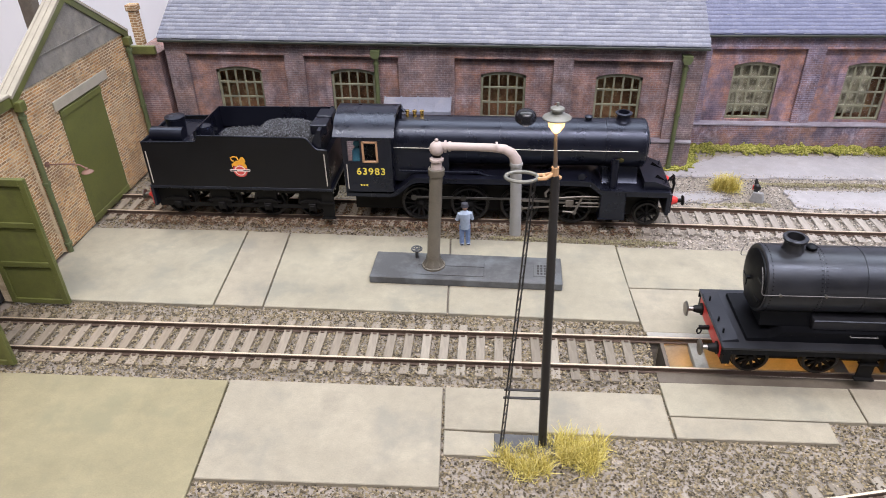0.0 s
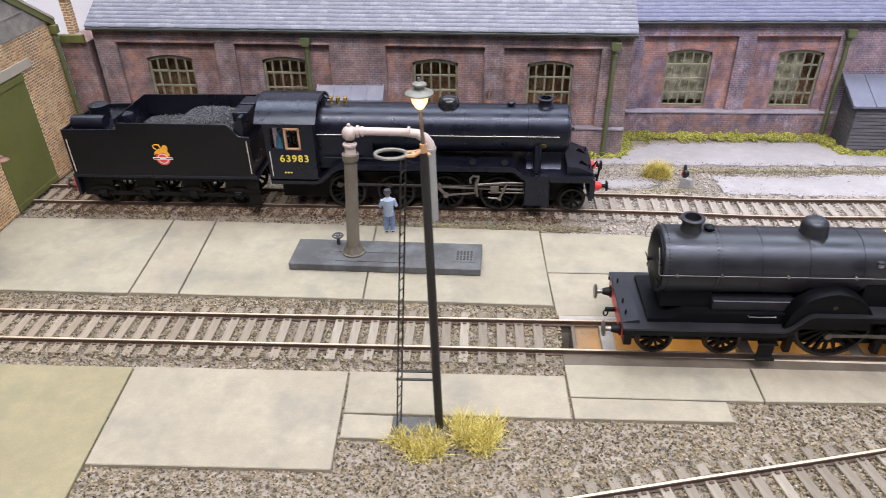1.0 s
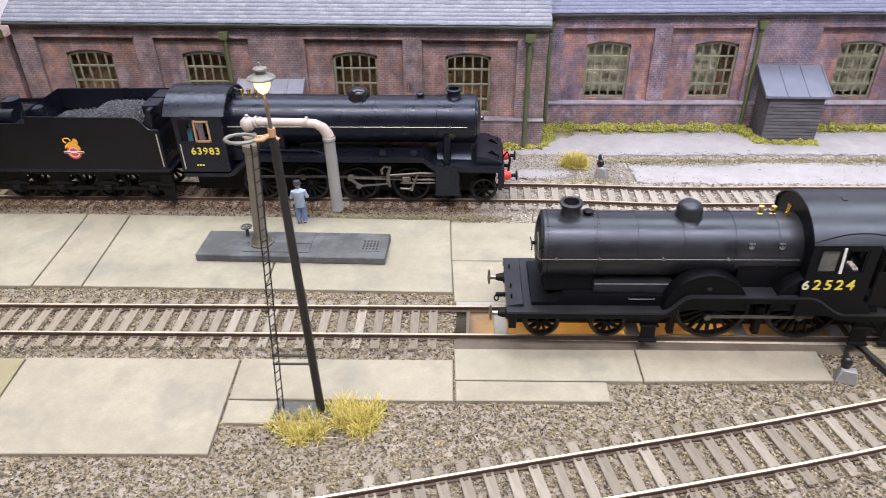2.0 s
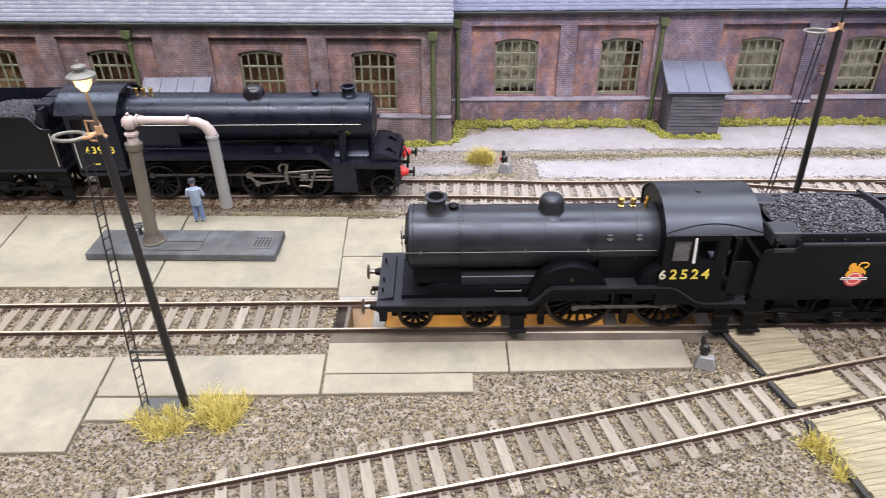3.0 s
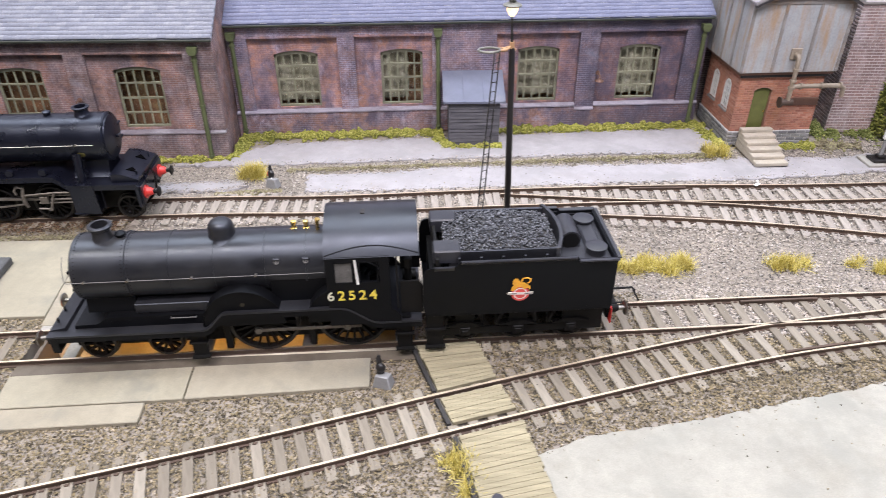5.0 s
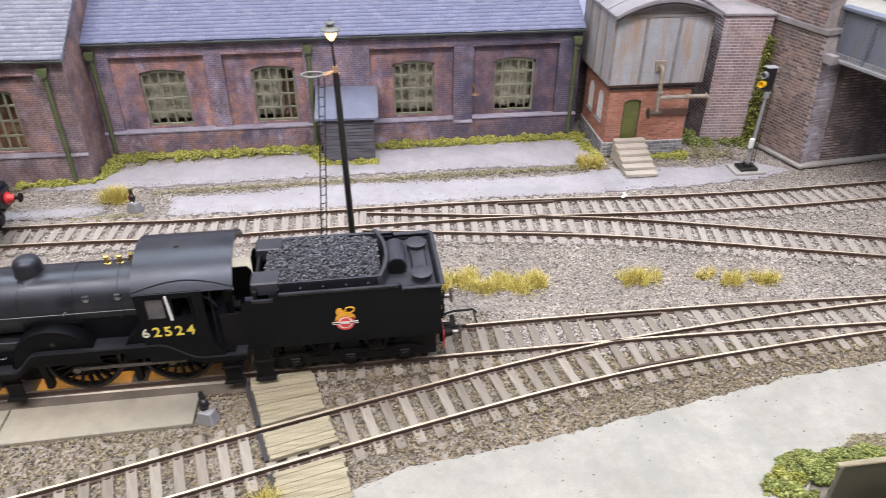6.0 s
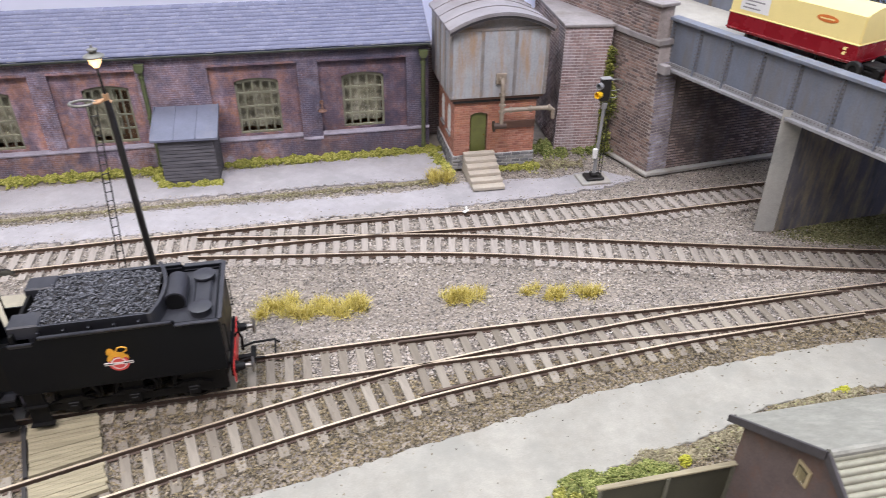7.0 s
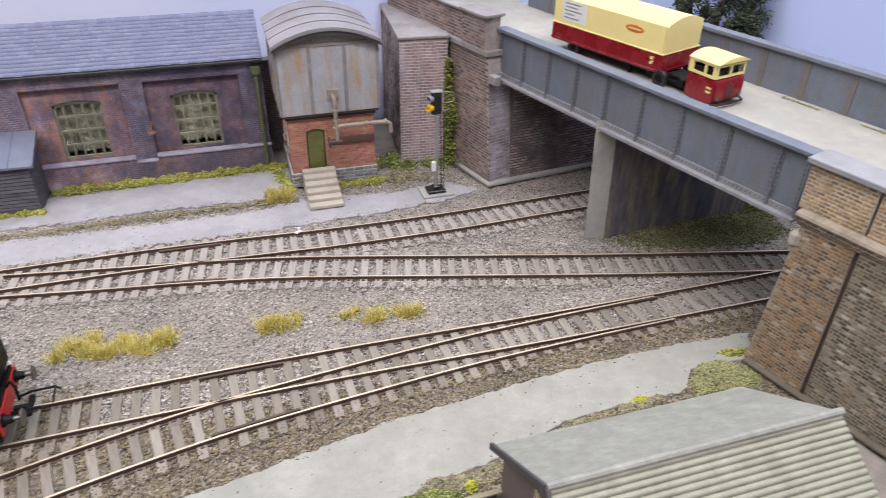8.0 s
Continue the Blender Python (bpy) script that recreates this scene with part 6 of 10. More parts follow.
def wheel_meshes(r, spokes, weight):
    key = (r, spokes, weight)
    if key not in WHEELS:
        t = 0.9 + r * 0.03
        b = B()
        lathe(b, (0, -1.1, 0), (0, 1, 0), [(r - t, 0.0), (r - 0.25, 0.0), (r, 0.25), (r, 1.9), (r + 0.55, 2.0), (r + 0.55, 2.5), (r - t, 2.5), (r - t, 0.0)], 40)
        rim = mesh_of("wheel", b, M["tyre"])
        b = B()
        lathe(b, (0, -1.5, 0), (0, 1, 0), [(0.0, 0), (r * 0.11, 0.0), (r * 0.19, 0.5), (r * 0.21, 2.6), (0.0, 2.6)], 16)
        hub = mesh_of("hub", b, M["under_black"])
        b = B()
        q = []
        for s, wd in ((r * 0.17, 0.55), (r - t * 0.8, 0.4)):
            for dy in (-0.6, 0.8):
                for k in (-1, 1):
                    q.append(b.verts.new((s, dy, wd * k)))
        for f in ((0, 1, 5, 4), (2, 6, 7, 3), (0, 4, 6, 2), (1, 3, 7, 5)):
            b.faces.new([q[j] for j in f])
        spoke = mesh_of("spoke", b, M["under_black"])
        bal = None
        if weight:
            b = B()
            poly(b, arc((0, 0), r - t * 0.7, weight - 32, weight + 32, 10), -0.75, 0.4, "y")
            bal = mesh_of("balance_weight", b, M["under_black"])
        WHEELS[key] = rim, hub, spoke, bal
    return WHEELS[key]


def wheel(parent, x, y, r, spokes, weight=0, turn=0):
    rim, hub, spoke, bal = wheel_meshes(r, spokes, weight)
    ob = new("wheel", rim)
    ob.parent = parent
    ob.matrix_basis = pose(x * MM, y * MM, (RAIL_TOP + r) * MM, 0, turn, 180 if y > 0 else 0)
    new("hub", hub).parent = ob
    for i in range(spokes):
        s = new("spoke", spoke)
        s.parent = ob
        s.matrix_basis = pose(0, 0, 0, 0, 360 * i / spokes, 0)
    if bal:
        new("balance_weight", bal).parent = ob
    return ob


def axle(parent, x, r):
    b = B()
    cyl(b, (x, -8, RAIL_TOP + r), (x, 8, RAIL_TOP + r), 1.0, n=10)
    part("axle", b, M["under_black"], parent)


def buffer(parent, x, y, z, s, head=3.0, shank="under_black", stout=1.7, face="steel"):
    """s: +1 when it points to +x."""
    b = B()
    lathe(b, (x, y, z), (s, 0, 0), [(stout * 1.42, 0), (stout * 1.42, 0.6), (stout * 1.05, 0.7), (stout * 0.85, 2.6), (stout * 0.62, 3.6), (0.0, 3.6)], 16)
    body = part("buffer", b, M[shank], parent)
    b = B()
    lathe(b, (x + 3.4 * s, y, z), (s, 0, 0), [(0.0, 0), (0.9, 0.0), (0.9, 2.2), (head * 0.9, 2.4), (head, 2.7), (head * 0.85, 3.2), (0.0, 3.45)], 18)
    part("buffer_head", b, M[face], body, "dull steel buffer head")


def emblem(parent, x, y, z, w=9.5, facing=1):
    """A gold beast over a red and white disc, in plain shapes."""
    e = thing("emblem")
    e.parent = parent
    e["label"] = "gold, red and white painted emblem"
    s = w / 9.5
    b = B()
    cyl(b, (x, y, z - 1.6 * s), (x, y - 0.10, z - 1.6 * s), 3.1 * s, n=24)
    part("disc", b, M["emblem_red"], e)
    b = B()
    cyl(b, (x, y - 0.06, z - 1.6 * s), (x, y - 0.14, z - 1.6 * s), 2.35 * s, n=24)
    cyl(b, (x, y - 0.06, z - 1.6 * s), (x, y - 0.15, z - 1.6 * s), 2.05 * s, n=24)
    part("ring", b, M["emblem_white"], e)
    b = B()
    cyl(b, (x, y - 0.1, z - 1.6 * s), (x, y - 0.19, z - 1.6 * s), 1.95 * s, n=24)
    part("disc_centre", b, M["emblem_red"], e)
    b = B()
    box(b, x - 4.3 * s, x + 4.3 * s, y - 0.26, y - 0.02, z - 2.0 * s, z - 1.0 * s)
    part("band", b, M["emblem_white"], e)
    b = B()
    for x0 in (-4.1, 1.4):
        box(b, x + x0 * s, x + (x0 + 2.7) * s, y - 0.30, y - 0.261, z - 1.68 * s, z - 1.36 * s)
    part("band_stripe", b, M["loco_black"], e)
    b = B()
    body = [(-3.3, -0.3), (-3.0, 0.9), (-2.4, 1.6), (-2.9, 2.3), (-2.7, 3.4), (-2.0, 4.1), (-1.0, 3.9), (-0.5, 3.1), (0.3, 2.6), (1.4, 2.5), (2.3, 1.8), (3.2, 1.2), (3.4, -0.2), (2.5, 0.6), (1.6, 0.4), (1.2, -0.2), (0.6, 0.9), (-1.0, 1.0), (-1.5, 0.4), (-2.2, -0.3)]
    poly(b, [(x + facing * p * s, z + q * 1.15 * s) for p, q in body], y - 0.17, y - 0.02, "y")
    tube(b, [(x + facing * p * s, y - 0.1, z + q * 1.15 * s) for p, q in ((0.2, 3.0), (0.6, 4.0), (2.2, 4.2), (3.3, 3.7), (3.1, 2.8), (2.2, 2.3))], 0.28 * s, 6)
    part("beast", b, M["emblem_gold"], e)


def cab_roof(parent, x0, x1, eave, top, half, mat, thick=0.7):
    r = (half ** 2 + (top - eave) ** 2) / (2 * (top - eave))
    a = math.degrees(math.asin(half / r))
    pts = arc((0, top - r), r, 90 + a, 90 - a, 22)
    inner = arc((0, top - r), r - thick, 90 - a, 90 + a, 22)
    b = B()
    poly(b, pts + inner, x0, x1, "x")
    return part("roof", b, mat, parent), r


def coal_heap(parent, x0, x1, y0, y1, base, peak, seed, lo=0.5, hi=1.05, dense=2.0):
    r = np.random.default_rng(seed)
    n = int((x1 - x0) * (y1 - y0) * dense)
    p = np.stack([r.uniform(x0, x1, n), r.uniform(y0, y1, n)], 1)
    u, v = (p[:, 0] - x0) / (x1 - x0) * 2 - 1, (p[:, 1] - y0) / (y1 - y0) * 2 - 1
    z = base + (peak - base) * np.clip(1 - 0.75 * u ** 4 - 0.5 * v ** 4, 0, 1) + r.normal(0, 0.35, n)
    co, f = grains(r, np.column_stack([p, z]), lo, hi, 0.9)
    heap = loose("coal", co, f, M["coal"], parent)
    b = B()
    g = 12
    grid = [[b.verts.new((x0 + (x1 - x0) * i / g, y0 + (y1 - y0) * j / g, base + (peak - base) * max(0, 1 - 0.75 * (2 * i / g - 1) ** 4 - 0.5 * (2 * j / g - 1) ** 4) - 0.6)) for j in range(g + 1)] for i in range(g + 1)]
    for i in range(g):
        for j in range(g):
            b.faces.new((grid[i][j], grid[i + 1][j], grid[i + 1][j + 1], grid[i][j + 1]))
    part("coal_bed", b, M["dark"], parent)
    return heap


def axlebox(parent, x, z, y=-13.5):
    b = B()
    box(b, x - 1.9, x + 1.9, y - 1.2, y + 0.3, z - 2.2, z + 1.8, 0.3)
    box(b, x - 1.2, x + 1.2, y - 1.7, y - 1.19, z - 1.2, z + 0.9, 0.2)
    ob = part("axlebox", b, M["under_black"], parent)
    b = B()
    for k in range(4):
        w = 7.0 - k * 1.3
        box(b, x - w, x + w, y - 1.0, y + 0.1, z + 2.2 + k * 0.5, z + 2.65 + k * 0.5)
    part("leaf_spring", b, M["under_black"], parent)
    return ob


def foot_steps(parent, x0, x1, y, z_top, z_low):
    b = B()
    box(b, x0 + 0.6, x1 - 0.6, y + 0.1, y + 0.7, z_low, z_top)
    box(b, x0, x1, y - 1.4, y + 0.9, z_low, z_low + 0.6)
    zm = (z_low + z_top) / 2 + 0.4
    box(b, x0, x1, y - 1.1, y + 0.9, zm, zm + 0.6)
    part("footstep", b, M["under_black"], parent)


def chimney_on(parent, x, z0, z1, r, mat):
    h = z1 - z0
    b = B()
    lathe(b, (x, 0, z0), (0, 0, 1), [(r * 1.62, -1.6), (r * 1.45, -0.7), (r * 1.12, 0.5), (r, h * 0.35), (r * 0.96, h * 0.7), (r * 1.05, h * 0.76), (r * 1.24, h * 0.82), (r * 1.27, h * 0.95), (r * 1.15, h), (r * 0.85, h), (r * 0.8, h * 0.2), (0.0, h * 0.2)], 26)
    part("chimney", b, mat, parent)


def dome_on(parent, x, z0, z1, r, mat):
    h = z1 - z0
    b = B()
    lathe(b, (x, 0, z0), (0, 0, 1), [(r * 1.7, -2.6), (r * 1.4, -1.5), (r * 1.12, -0.3), (r * 1.0, h * 0.12), (r, h * 0.45), (r * 0.96, h * 0.62), (r * 0.84, h * 0.79), (r * 0.62, h * 0.91), (r * 0.33, h * 0.98), (0.0, h)], 30)
    part("dome", b, mat, parent)


def rivet_ring(b, x, zc, r, n, size=0.28, a0=0.0, a1=2 * math.pi):
    for i in range(n):
        a = a0 + (a1 - a0) * i / n
        c = (x, r * math.cos(a), zc + r * math.sin(a))
        ellipsoid(b, c, (size, size, size), 5)


def plate_run(b, top, thick, y0, y1):
    """A plate following a side profile of (x, z) points."""
    poly(b, top + [(x, z - thick) for x, z in top[::-1]], y0, y1, "y")


def ease(x0, z0, x1, z1, n=6):
    return [(x0 + (x1 - x0) * i / n, z0 + (z1 - z0) * (0.5 - 0.5 * math.cos(math.pi * i / n))) for i in range(n + 1)]


def inside_loco():
    """The satin-black four-coupled engine over the pit. Local x is world x less 200."""
    K, S = M["loco_black"], M["loco_satin"]
    e = thing("steam_locomotive", 200, y_near(200) + 1.0, 0, 0.8, "satin black 4-4-0 model steam locomotive over the pit", "locomotive")
    X = lambda x: x - 200
    b = B()
    top = [(X(103.6), 18.2), (X(157), 18.2)] + ease(X(158), 18.2, X(167), 25.2) + [(X(206), 25.2)] + ease(X(207), 25.2, X(221), 18.0) + [(X(236), 18.0)]
    plate_run(b, top, 0.8, -17.4, 17.4)
    part("running_plate", b, S, e)
    for y in (-17.1, 16.4):
        b = B()
        plate_run(b, [(x, z - 0.81) for x, z in top], 2.3, y, y + 0.7)
        part("valance", b, K, e)
    for y in (-7.2, 6.2):
        b = B()
        box(b, X(108), X(232), y, y + 1, 5.5, 17.3)
        part("frame_plate", b, M["under_black"], e)
    b = B()
    poly(b, [(X(112.4), 18.21), (X(112.6), 19.6), (X(119), 19.8)] + ease(X(120), 19.8, X(125), 22.4, 4) + [(X(162), 22.4), (X(162), 18.21)], -13.2, 13.2, "y")
    part("raised_framing", b, K, e)
    b = B()
    for k in range(8):
        ellipsoid(b, (X(124 + k * 1.6), -13.22, 21.0), (0.22, 0.15, 0.22), 5)
    tagged(part("rivets", b, K, e), kind="stuff")
    b = B()
    tube(b, [(X(146.5), -13.1, 21.6), (X(146.5), -13.9, 21.6), (X(155.5), -13.9, 21.6), (X(155.5), -13.1, 21.6)], 0.22, 6)
    part("grab_rail", b, M["handrail_dull"], e)
    # boiler
    zc = 36.3
    b = B()
    lathe(b, (X(115.6), 0, zc), (1, 0, 0), [(0, 0), (11.6, 0), (12.0, 0.4), (12.0, 18.4), (11.75, 18.6), (0, 18.6)], 48)
    part("smokebox", b, S, e)
    b = B()
    lathe(b, (X(134.21), 0, zc), (1, 0, 0), [(0, 0), (11.6, 0), (11.6, 70.4), (0, 70.4)], 48)
    boiler = part("boiler", b, S, e)
    for bx in (148, 163.5, 181, 195.5):
        b = B()
        lathe(b, (X(bx), 0, zc), (1, 0, 0), [(11.55, 0), (11.78, 0.02), (11.78, 0.6), (11.55, 0.62)], 48)
        part("boiler_band", b, S, boiler)
    b = B()
    rivet_ring(b, X(117.3), zc, 12.0, 54, 0.26)
    rivet_ring(b, X(133.2), zc, 12.0, 54, 0.24)
    rivet_ring(b, X(135.0), zc, 11.62, 54, 0.2)
    tagged(part("rivets", b, K, boiler), kind="stuff")
    b = B()
    lathe(b, (X(115.7), 0, zc - 0.3), (-1, 0, 0), [(10.7, 0), (10.6, 0.5), (8.0, 1.3), (4.0, 1.8), (0, 2.0)], 36)
    door = part("smokebox_door", b, K, e)
    b = B()
    for zz in (zc + 3.4, zc - 3.8):
        box(b, X(114.2), X(114.9), -9.6, 4, zz - 0.5, zz + 0.5, 0.1)
    cyl(b, (X(113.8), 0, zc), (X(112.4), 0, zc), 0.7, n=10)
    tube(b, [(X(112.6), 0, zc), (X(112.3), 2.6, zc + 0.8)], 0.22, 6)
    tube(b, [(X(112.9), 0, zc), (X(112.6), -1.0, zc - 2.6)], 0.22, 6)
    part("door_handle", b, K, door)
    b = B()
    poly(b, [(-9.5, 22.41), (9.5, 22.41), (8.0, 29), (-8.0, 29)], X(117), X(134), "x")
    part("saddle", b, K, e)
    b = B()
    box(b, X(134.1), X(162), -11.4, 11.4, 22.41, 26.4, 0.3)
    part("frame_casing", b, S, e)
    chimney_on(e, X(125.5), zc + 11.2, 53.2, 3.3, S)
    dome_on(e, X(166.4), zc + 11.2, 53.6, 4.5, S)
    b = B()
    lathe(b, (X(131.6), 0, zc + 11.2), (0, 0, 1), [(1.5, 0), (1.5, 1.2), (1.9, 1.4), (1.9, 2.0), (0.8, 2.7), (0, 2.8)], 14)
    part("snifting_valve", b, K, e)
    for bx in (191.5, 195.8):
        b = B()
        lathe(b, (X(bx), 1.5, zc + 11.0), (0, 0, 1), [(1.3, 0), (1.3, 0.5), (0.75, 0.8), (0.75, 2.2), (1.0, 2.4), (1.0, 3.3), (0.5, 3.6), (0, 3.6)], 12)
        part("safety_valve", b, M["brass"], e, "brass safety valve")
    b = B()
    tube(b, [(X(200.0), 0, 46), (X(200.0), 0, 50.5), (X(200.4), 0, 52)], [0.7, 0.7, 1.0], 8)
    part("whistle", b, M["brass"], e, "brass whistle")
    for s in (-1, 1):
        b = B()
        pts = [(X(x), s * 12.5, 37.4) for x in range(118, 205, 6)]
        front = [(X(113.7 - 0.0), s * 12.3 * math.cos(radians(a)), 36.6 + 12.0 * math.sin(radians(a)) * 0.98) for a in (50, 35, 20, 8)]
        tube(b, front + [(X(114.3), s * 12.5, 37.4)] + pts, 0.15, 6)
        hr = part("handrail", b, M["handrail_dull"], e, "thin dull boiler handrail")
        for kx in (120, 134.8, 156.5, 178.5):
            b = B()
            cyl(b, (X(kx), s * 11.4, 37.4), (X(kx), s * 12.8, 37.4), 0.45, 0.5, 8)
            part("handrail_knob", b, M["steel"], hr)
    for wx in (185.9, 196.1):
        b = B()
        box(b, X(wx) - 1.2, X(wx) + 1.2, -10.75, -9.6, zc + 4.0, zc + 6.4, 0.25)
        plug = part("washout_plug", b, S, e)
        b = B()
        lathe(b, (X(wx), -10.7, zc + 5.2), (0, -1, 0.45), [(0.95, -0.2), (0.95, 0.12), (0.62, 0.14), (0.6, -0.1), (0.35, -0.1), (0.3, 0.2), (0, 0.22)], 12)
        part("plug_rim", b, M["handrail_dull"], plug)
    # firebox sides and splashers
    b = B()
    box(b, X(183), X(204.4), -11.4, 11.4, 20, zc)
    part("firebox", b, K, e)
    for cx, x0, x1 in ((172.6, 157.8, 187.5), (209.2, 195.3, 204.5)):
        for s in (-1, 1):
            pts = [(x, z) for x, z in arc((X(cx), 19.0), 14.4, 178, 2, 26) if X(x0) - 0.1 <= x <= X(x1) + 0.1]
            b = B()
            poly(b, [(pts[0][0], 18.3)] + pts + [(pts[-1][0], 18.3)], -15.9 * s, -11.0 * s, "y")
            sp = part("splasher", b, K, e)
            b = B()
            rim = pts
            poly(b, rim + [(x * 1.0, z - 0.5) for x, z in rim[::-1]], -16.4 * s, -15.91 * s, "y")
            part("splasher_beading", b, K, sp)
    b = B()
    lathe(b, (X(173), -15.95, 27.6), (0, -1, 0), [(0.8, 0), (0.8, 0.1), (0, 0.12)], 16)
    part("works_plate", b, M["plate_dull"], e, "small dull oval plate")
    # cab
    for s in (-1, 1):
        b = B()
        pierced(b, X(203.2), X(225.1), 17.2, 46.6, -0.4, 0.4, [(X(205.9), X(213.0), 35.4, 44.6), (X(214.4), X(221.6), 35.4, 44.6)])
        poly(b, [(X(225.1), 17.2), (X(229), 17.2), (X(228.4), 20.5), (X(226.4), 23), (X(225.1), 23.6)], -0.4, 0.4, "y")
        bmesh.ops.translate(b, verts=b.verts, vec=(0, s * 16.8, 0))
        side = part("cab_side", b, K, e)
        for x0 in (205.9, 214.4):
            b = B()
            for xa, xb, za, zb in ((X(x0), X(x0 + 0.5), 35.4, 44.6), (X(x0 + 6.3), X(x0 + 6.8), 35.4, 44.6), (X(x0), X(x0 + 6.8), 35.4, 35.9), (X(x0), X(x0 + 6.8), 44.1, 44.6)):
                box(b, xa, xb, s * 16.8 - 0.55, s * 16.8 + 0.55, za, zb)
            part("window_frame", b, K, side)
        # opaque grey pane, the glass's reflection put into its colour
        b = B()
        box(b, X(206.4), X(212.5), s * 16.8 - 0.1, s * 16.8 + 0.1, 35.9, 44.1)
        part("window_pane", b, M["cab_glass"], side, "grey cab window pane with its reflection painted in")
        b = B()
        tube(b, [(X(227.6), s * 17.0, 24), (X(227.6), s * 17.0, 46)], 0.3, 6)
        part("grab_rail", b, M["under_black"], side)
    b = B()
    poly(b, [(X(213.5), 35.2), (X(214.5), 35.2), (X(213.8), 45.2), (X(213.0), 45.2)], -17.5, -17.21, "y")
    part("draught_screen", b, M["white"], e, "bright upright draught screen")
    roof, rr = cab_roof(e, X(203.0), X(235.4), 46.2, 55.4, 17.4, S)
    b = B()
    box(b, X(215.8), X(217.2), -3.2, -0.8, 55.0, 55.6)
    part("roof_vent", b, M["dark"], roof)
    ang = math.asin(17.0 / rr)
    b = B()
    strip = [(X(203.2 + 32 * u), ang * (0.985 - 0.16 * math.sin(math.pi * u))) for u in np.linspace(0, 1, 14)]
    tube(b, [(x, -(rr + 0.1) * math.sin(t), 55.4 - rr + (rr + 0.1) * math.cos(t)) for x, t in strip], 0.22, 6)
    part("rain_strip", b, K, roof)
    b = B()
    face = [(-16.4, 18), (16.4, 18), (16.4, 46.4)] + [(17.0 * math.sin(t) / math.sin(ang) * 0.96, 55.4 - rr + (rr - 0.8) * math.cos(t)) for t in np.linspace(ang, -ang, 12)] + [(-16.4, 46.4)]
    poly(b, face, X(203.6), X(204.4), "x")
    part("cab_front", b, K, e)
    b = B()
    box(b, X(205.5), X(232), -16.3, 16.3, 18.5, 19.5)
    part("cab_floor", b, K, e)
    b = B()
    box(b, X(205.5), X(211.4), -10, 10, 19.6, 36, 0.8)
    for y in (-6, -2, 3, 7):
        cyl(b, (X(211.4), y, 33), (X(212.4), y, 33), 1.3, n=10)
    part("backhead", b, M["under_black"], e)
    for y in (-14.6, 14.0):
        b = B()
        poly(b, [(X(228.6), 19.6), (X(236.6), 19.6), (X(236.6), 31.5), (X(235.2), 33.6), (X(228.6), 33.6)], y, y + 0.6, "y")
        part("gangway_door", b, M["under_black"], e)
    b = B()
    cyl(b, (X(231.5), -9, 24), (X(231.5), -9, 38), 1.4, n=10)
    box(b, X(229.8), X(233.0), -10.6, -7.2, 36, 40.5, 0.5)
    cyl(b, (X(229.5), -5, 30), (X(234.5), -5, 30), 2.0, n=12)
    part("brake_column", b, M["under_black"], e)
    cab_number(e, "62524", 5.6, X(211.6), -17.3, 28.6, 3.72, ["white_num"] + ["number"] * 4)
    foot_steps(e, X(151.5), X(158), -15.2, 16.8, 4.2)
    foot_steps(e, X(226.0), X(233), -15.6, 17.0, 3.6)
    # front end
    b = B()
    box(b, X(104.0), X(104.3), -14.6, 14.6, 11.4, 16.8, 0.05)
    bk = B()
    box(bk, X(104.31), X(107), -17.3, 17.3, 10.8, 17.3, 0.15)
    part("beam_backing", bk, K, e)
    part("buffer_beam", b, M["red"], e, "red buffer beam")
    b = B()
    poly(b, [(X(104.0), 18.21), (X(104.0), 18.5), (X(109.4), 19.5), (X(109.8), 18.21)], -14.0, 14.0, "y")
    part("front_apron", b, S, e)
    for y in (-11.3, 11.3):
        buffer(e, X(104.2), y, 13.2, -1)
    b = B()
    box(b, X(100.2), X(104.1), -0.6, 0.6, 12.4, 14.0, 0.2)
    for k in range(1):
        tube(b, [(X(100.6 - k * 0.4) + 0.8 * math.cos(a), (0.9 if k else 0.0) * math.cos(a), 11.6 - 2.2 * k + 1.4 * math.sin(a)) for a in np.linspace(0, 6.28, 10)[:-1]], 0.3, 6, closed=True)
    part("coupling_hook", b, M["under_black"], e)
    for y in (-9.5, -3.0, 9.5):
        b = B()
        box(b, X(105.2), X(105.8), y - 0.4, y + 0.4, 18.2, 20.6, 0.1)
        part("lamp_iron", b, K, e)
    # wheels and rods
    for x in (117, 141.2):
        for y in (-9.3, 9.3):
            wheel(e, X(x), y, 6.4, 10)
        axle(e, X(x), 6.4)
    for x in (178, 210.5):
        for y in (-9.3, 9.3):
            wheel(e, X(x), y, 13.0, 20, 70)
        axle(e, X(x), 13.0)
    b = B()
    box(b, X(112), X(146), -8.0, 8.0, 6.2, 10.0, 0.4)
    part("bogie_frame", b, M["under_black"], e)
    for s in (-1, 1):
        b = B()
        box(b, X(175), X(213.5), s * 11.9 - 0.35, s * 11.9 + 0.35, 11.8, 13.2, 0.15)
        for x in (176, 208.5):
            cyl(b, (X(x), s * 11.4, 12.5), (X(x), s * 12.8, 12.5), 1.3, n=12)
        part("coupling_rod", b, M["rod"], e, "dull steel coupling rod")
    for x in (163, 194):
        b = B()
        box(b, X(x), X(x) + 2.4, -11, -8.0, 3.5, 16, 0.2)
        part("brake_hanger", b, M["under_black"], e)
    return e


M["brass_dark"] = plain("tarnished_brass", (0.11, 0.10, 0.03), 0.5, 0.3, vary=0.2, size=1)
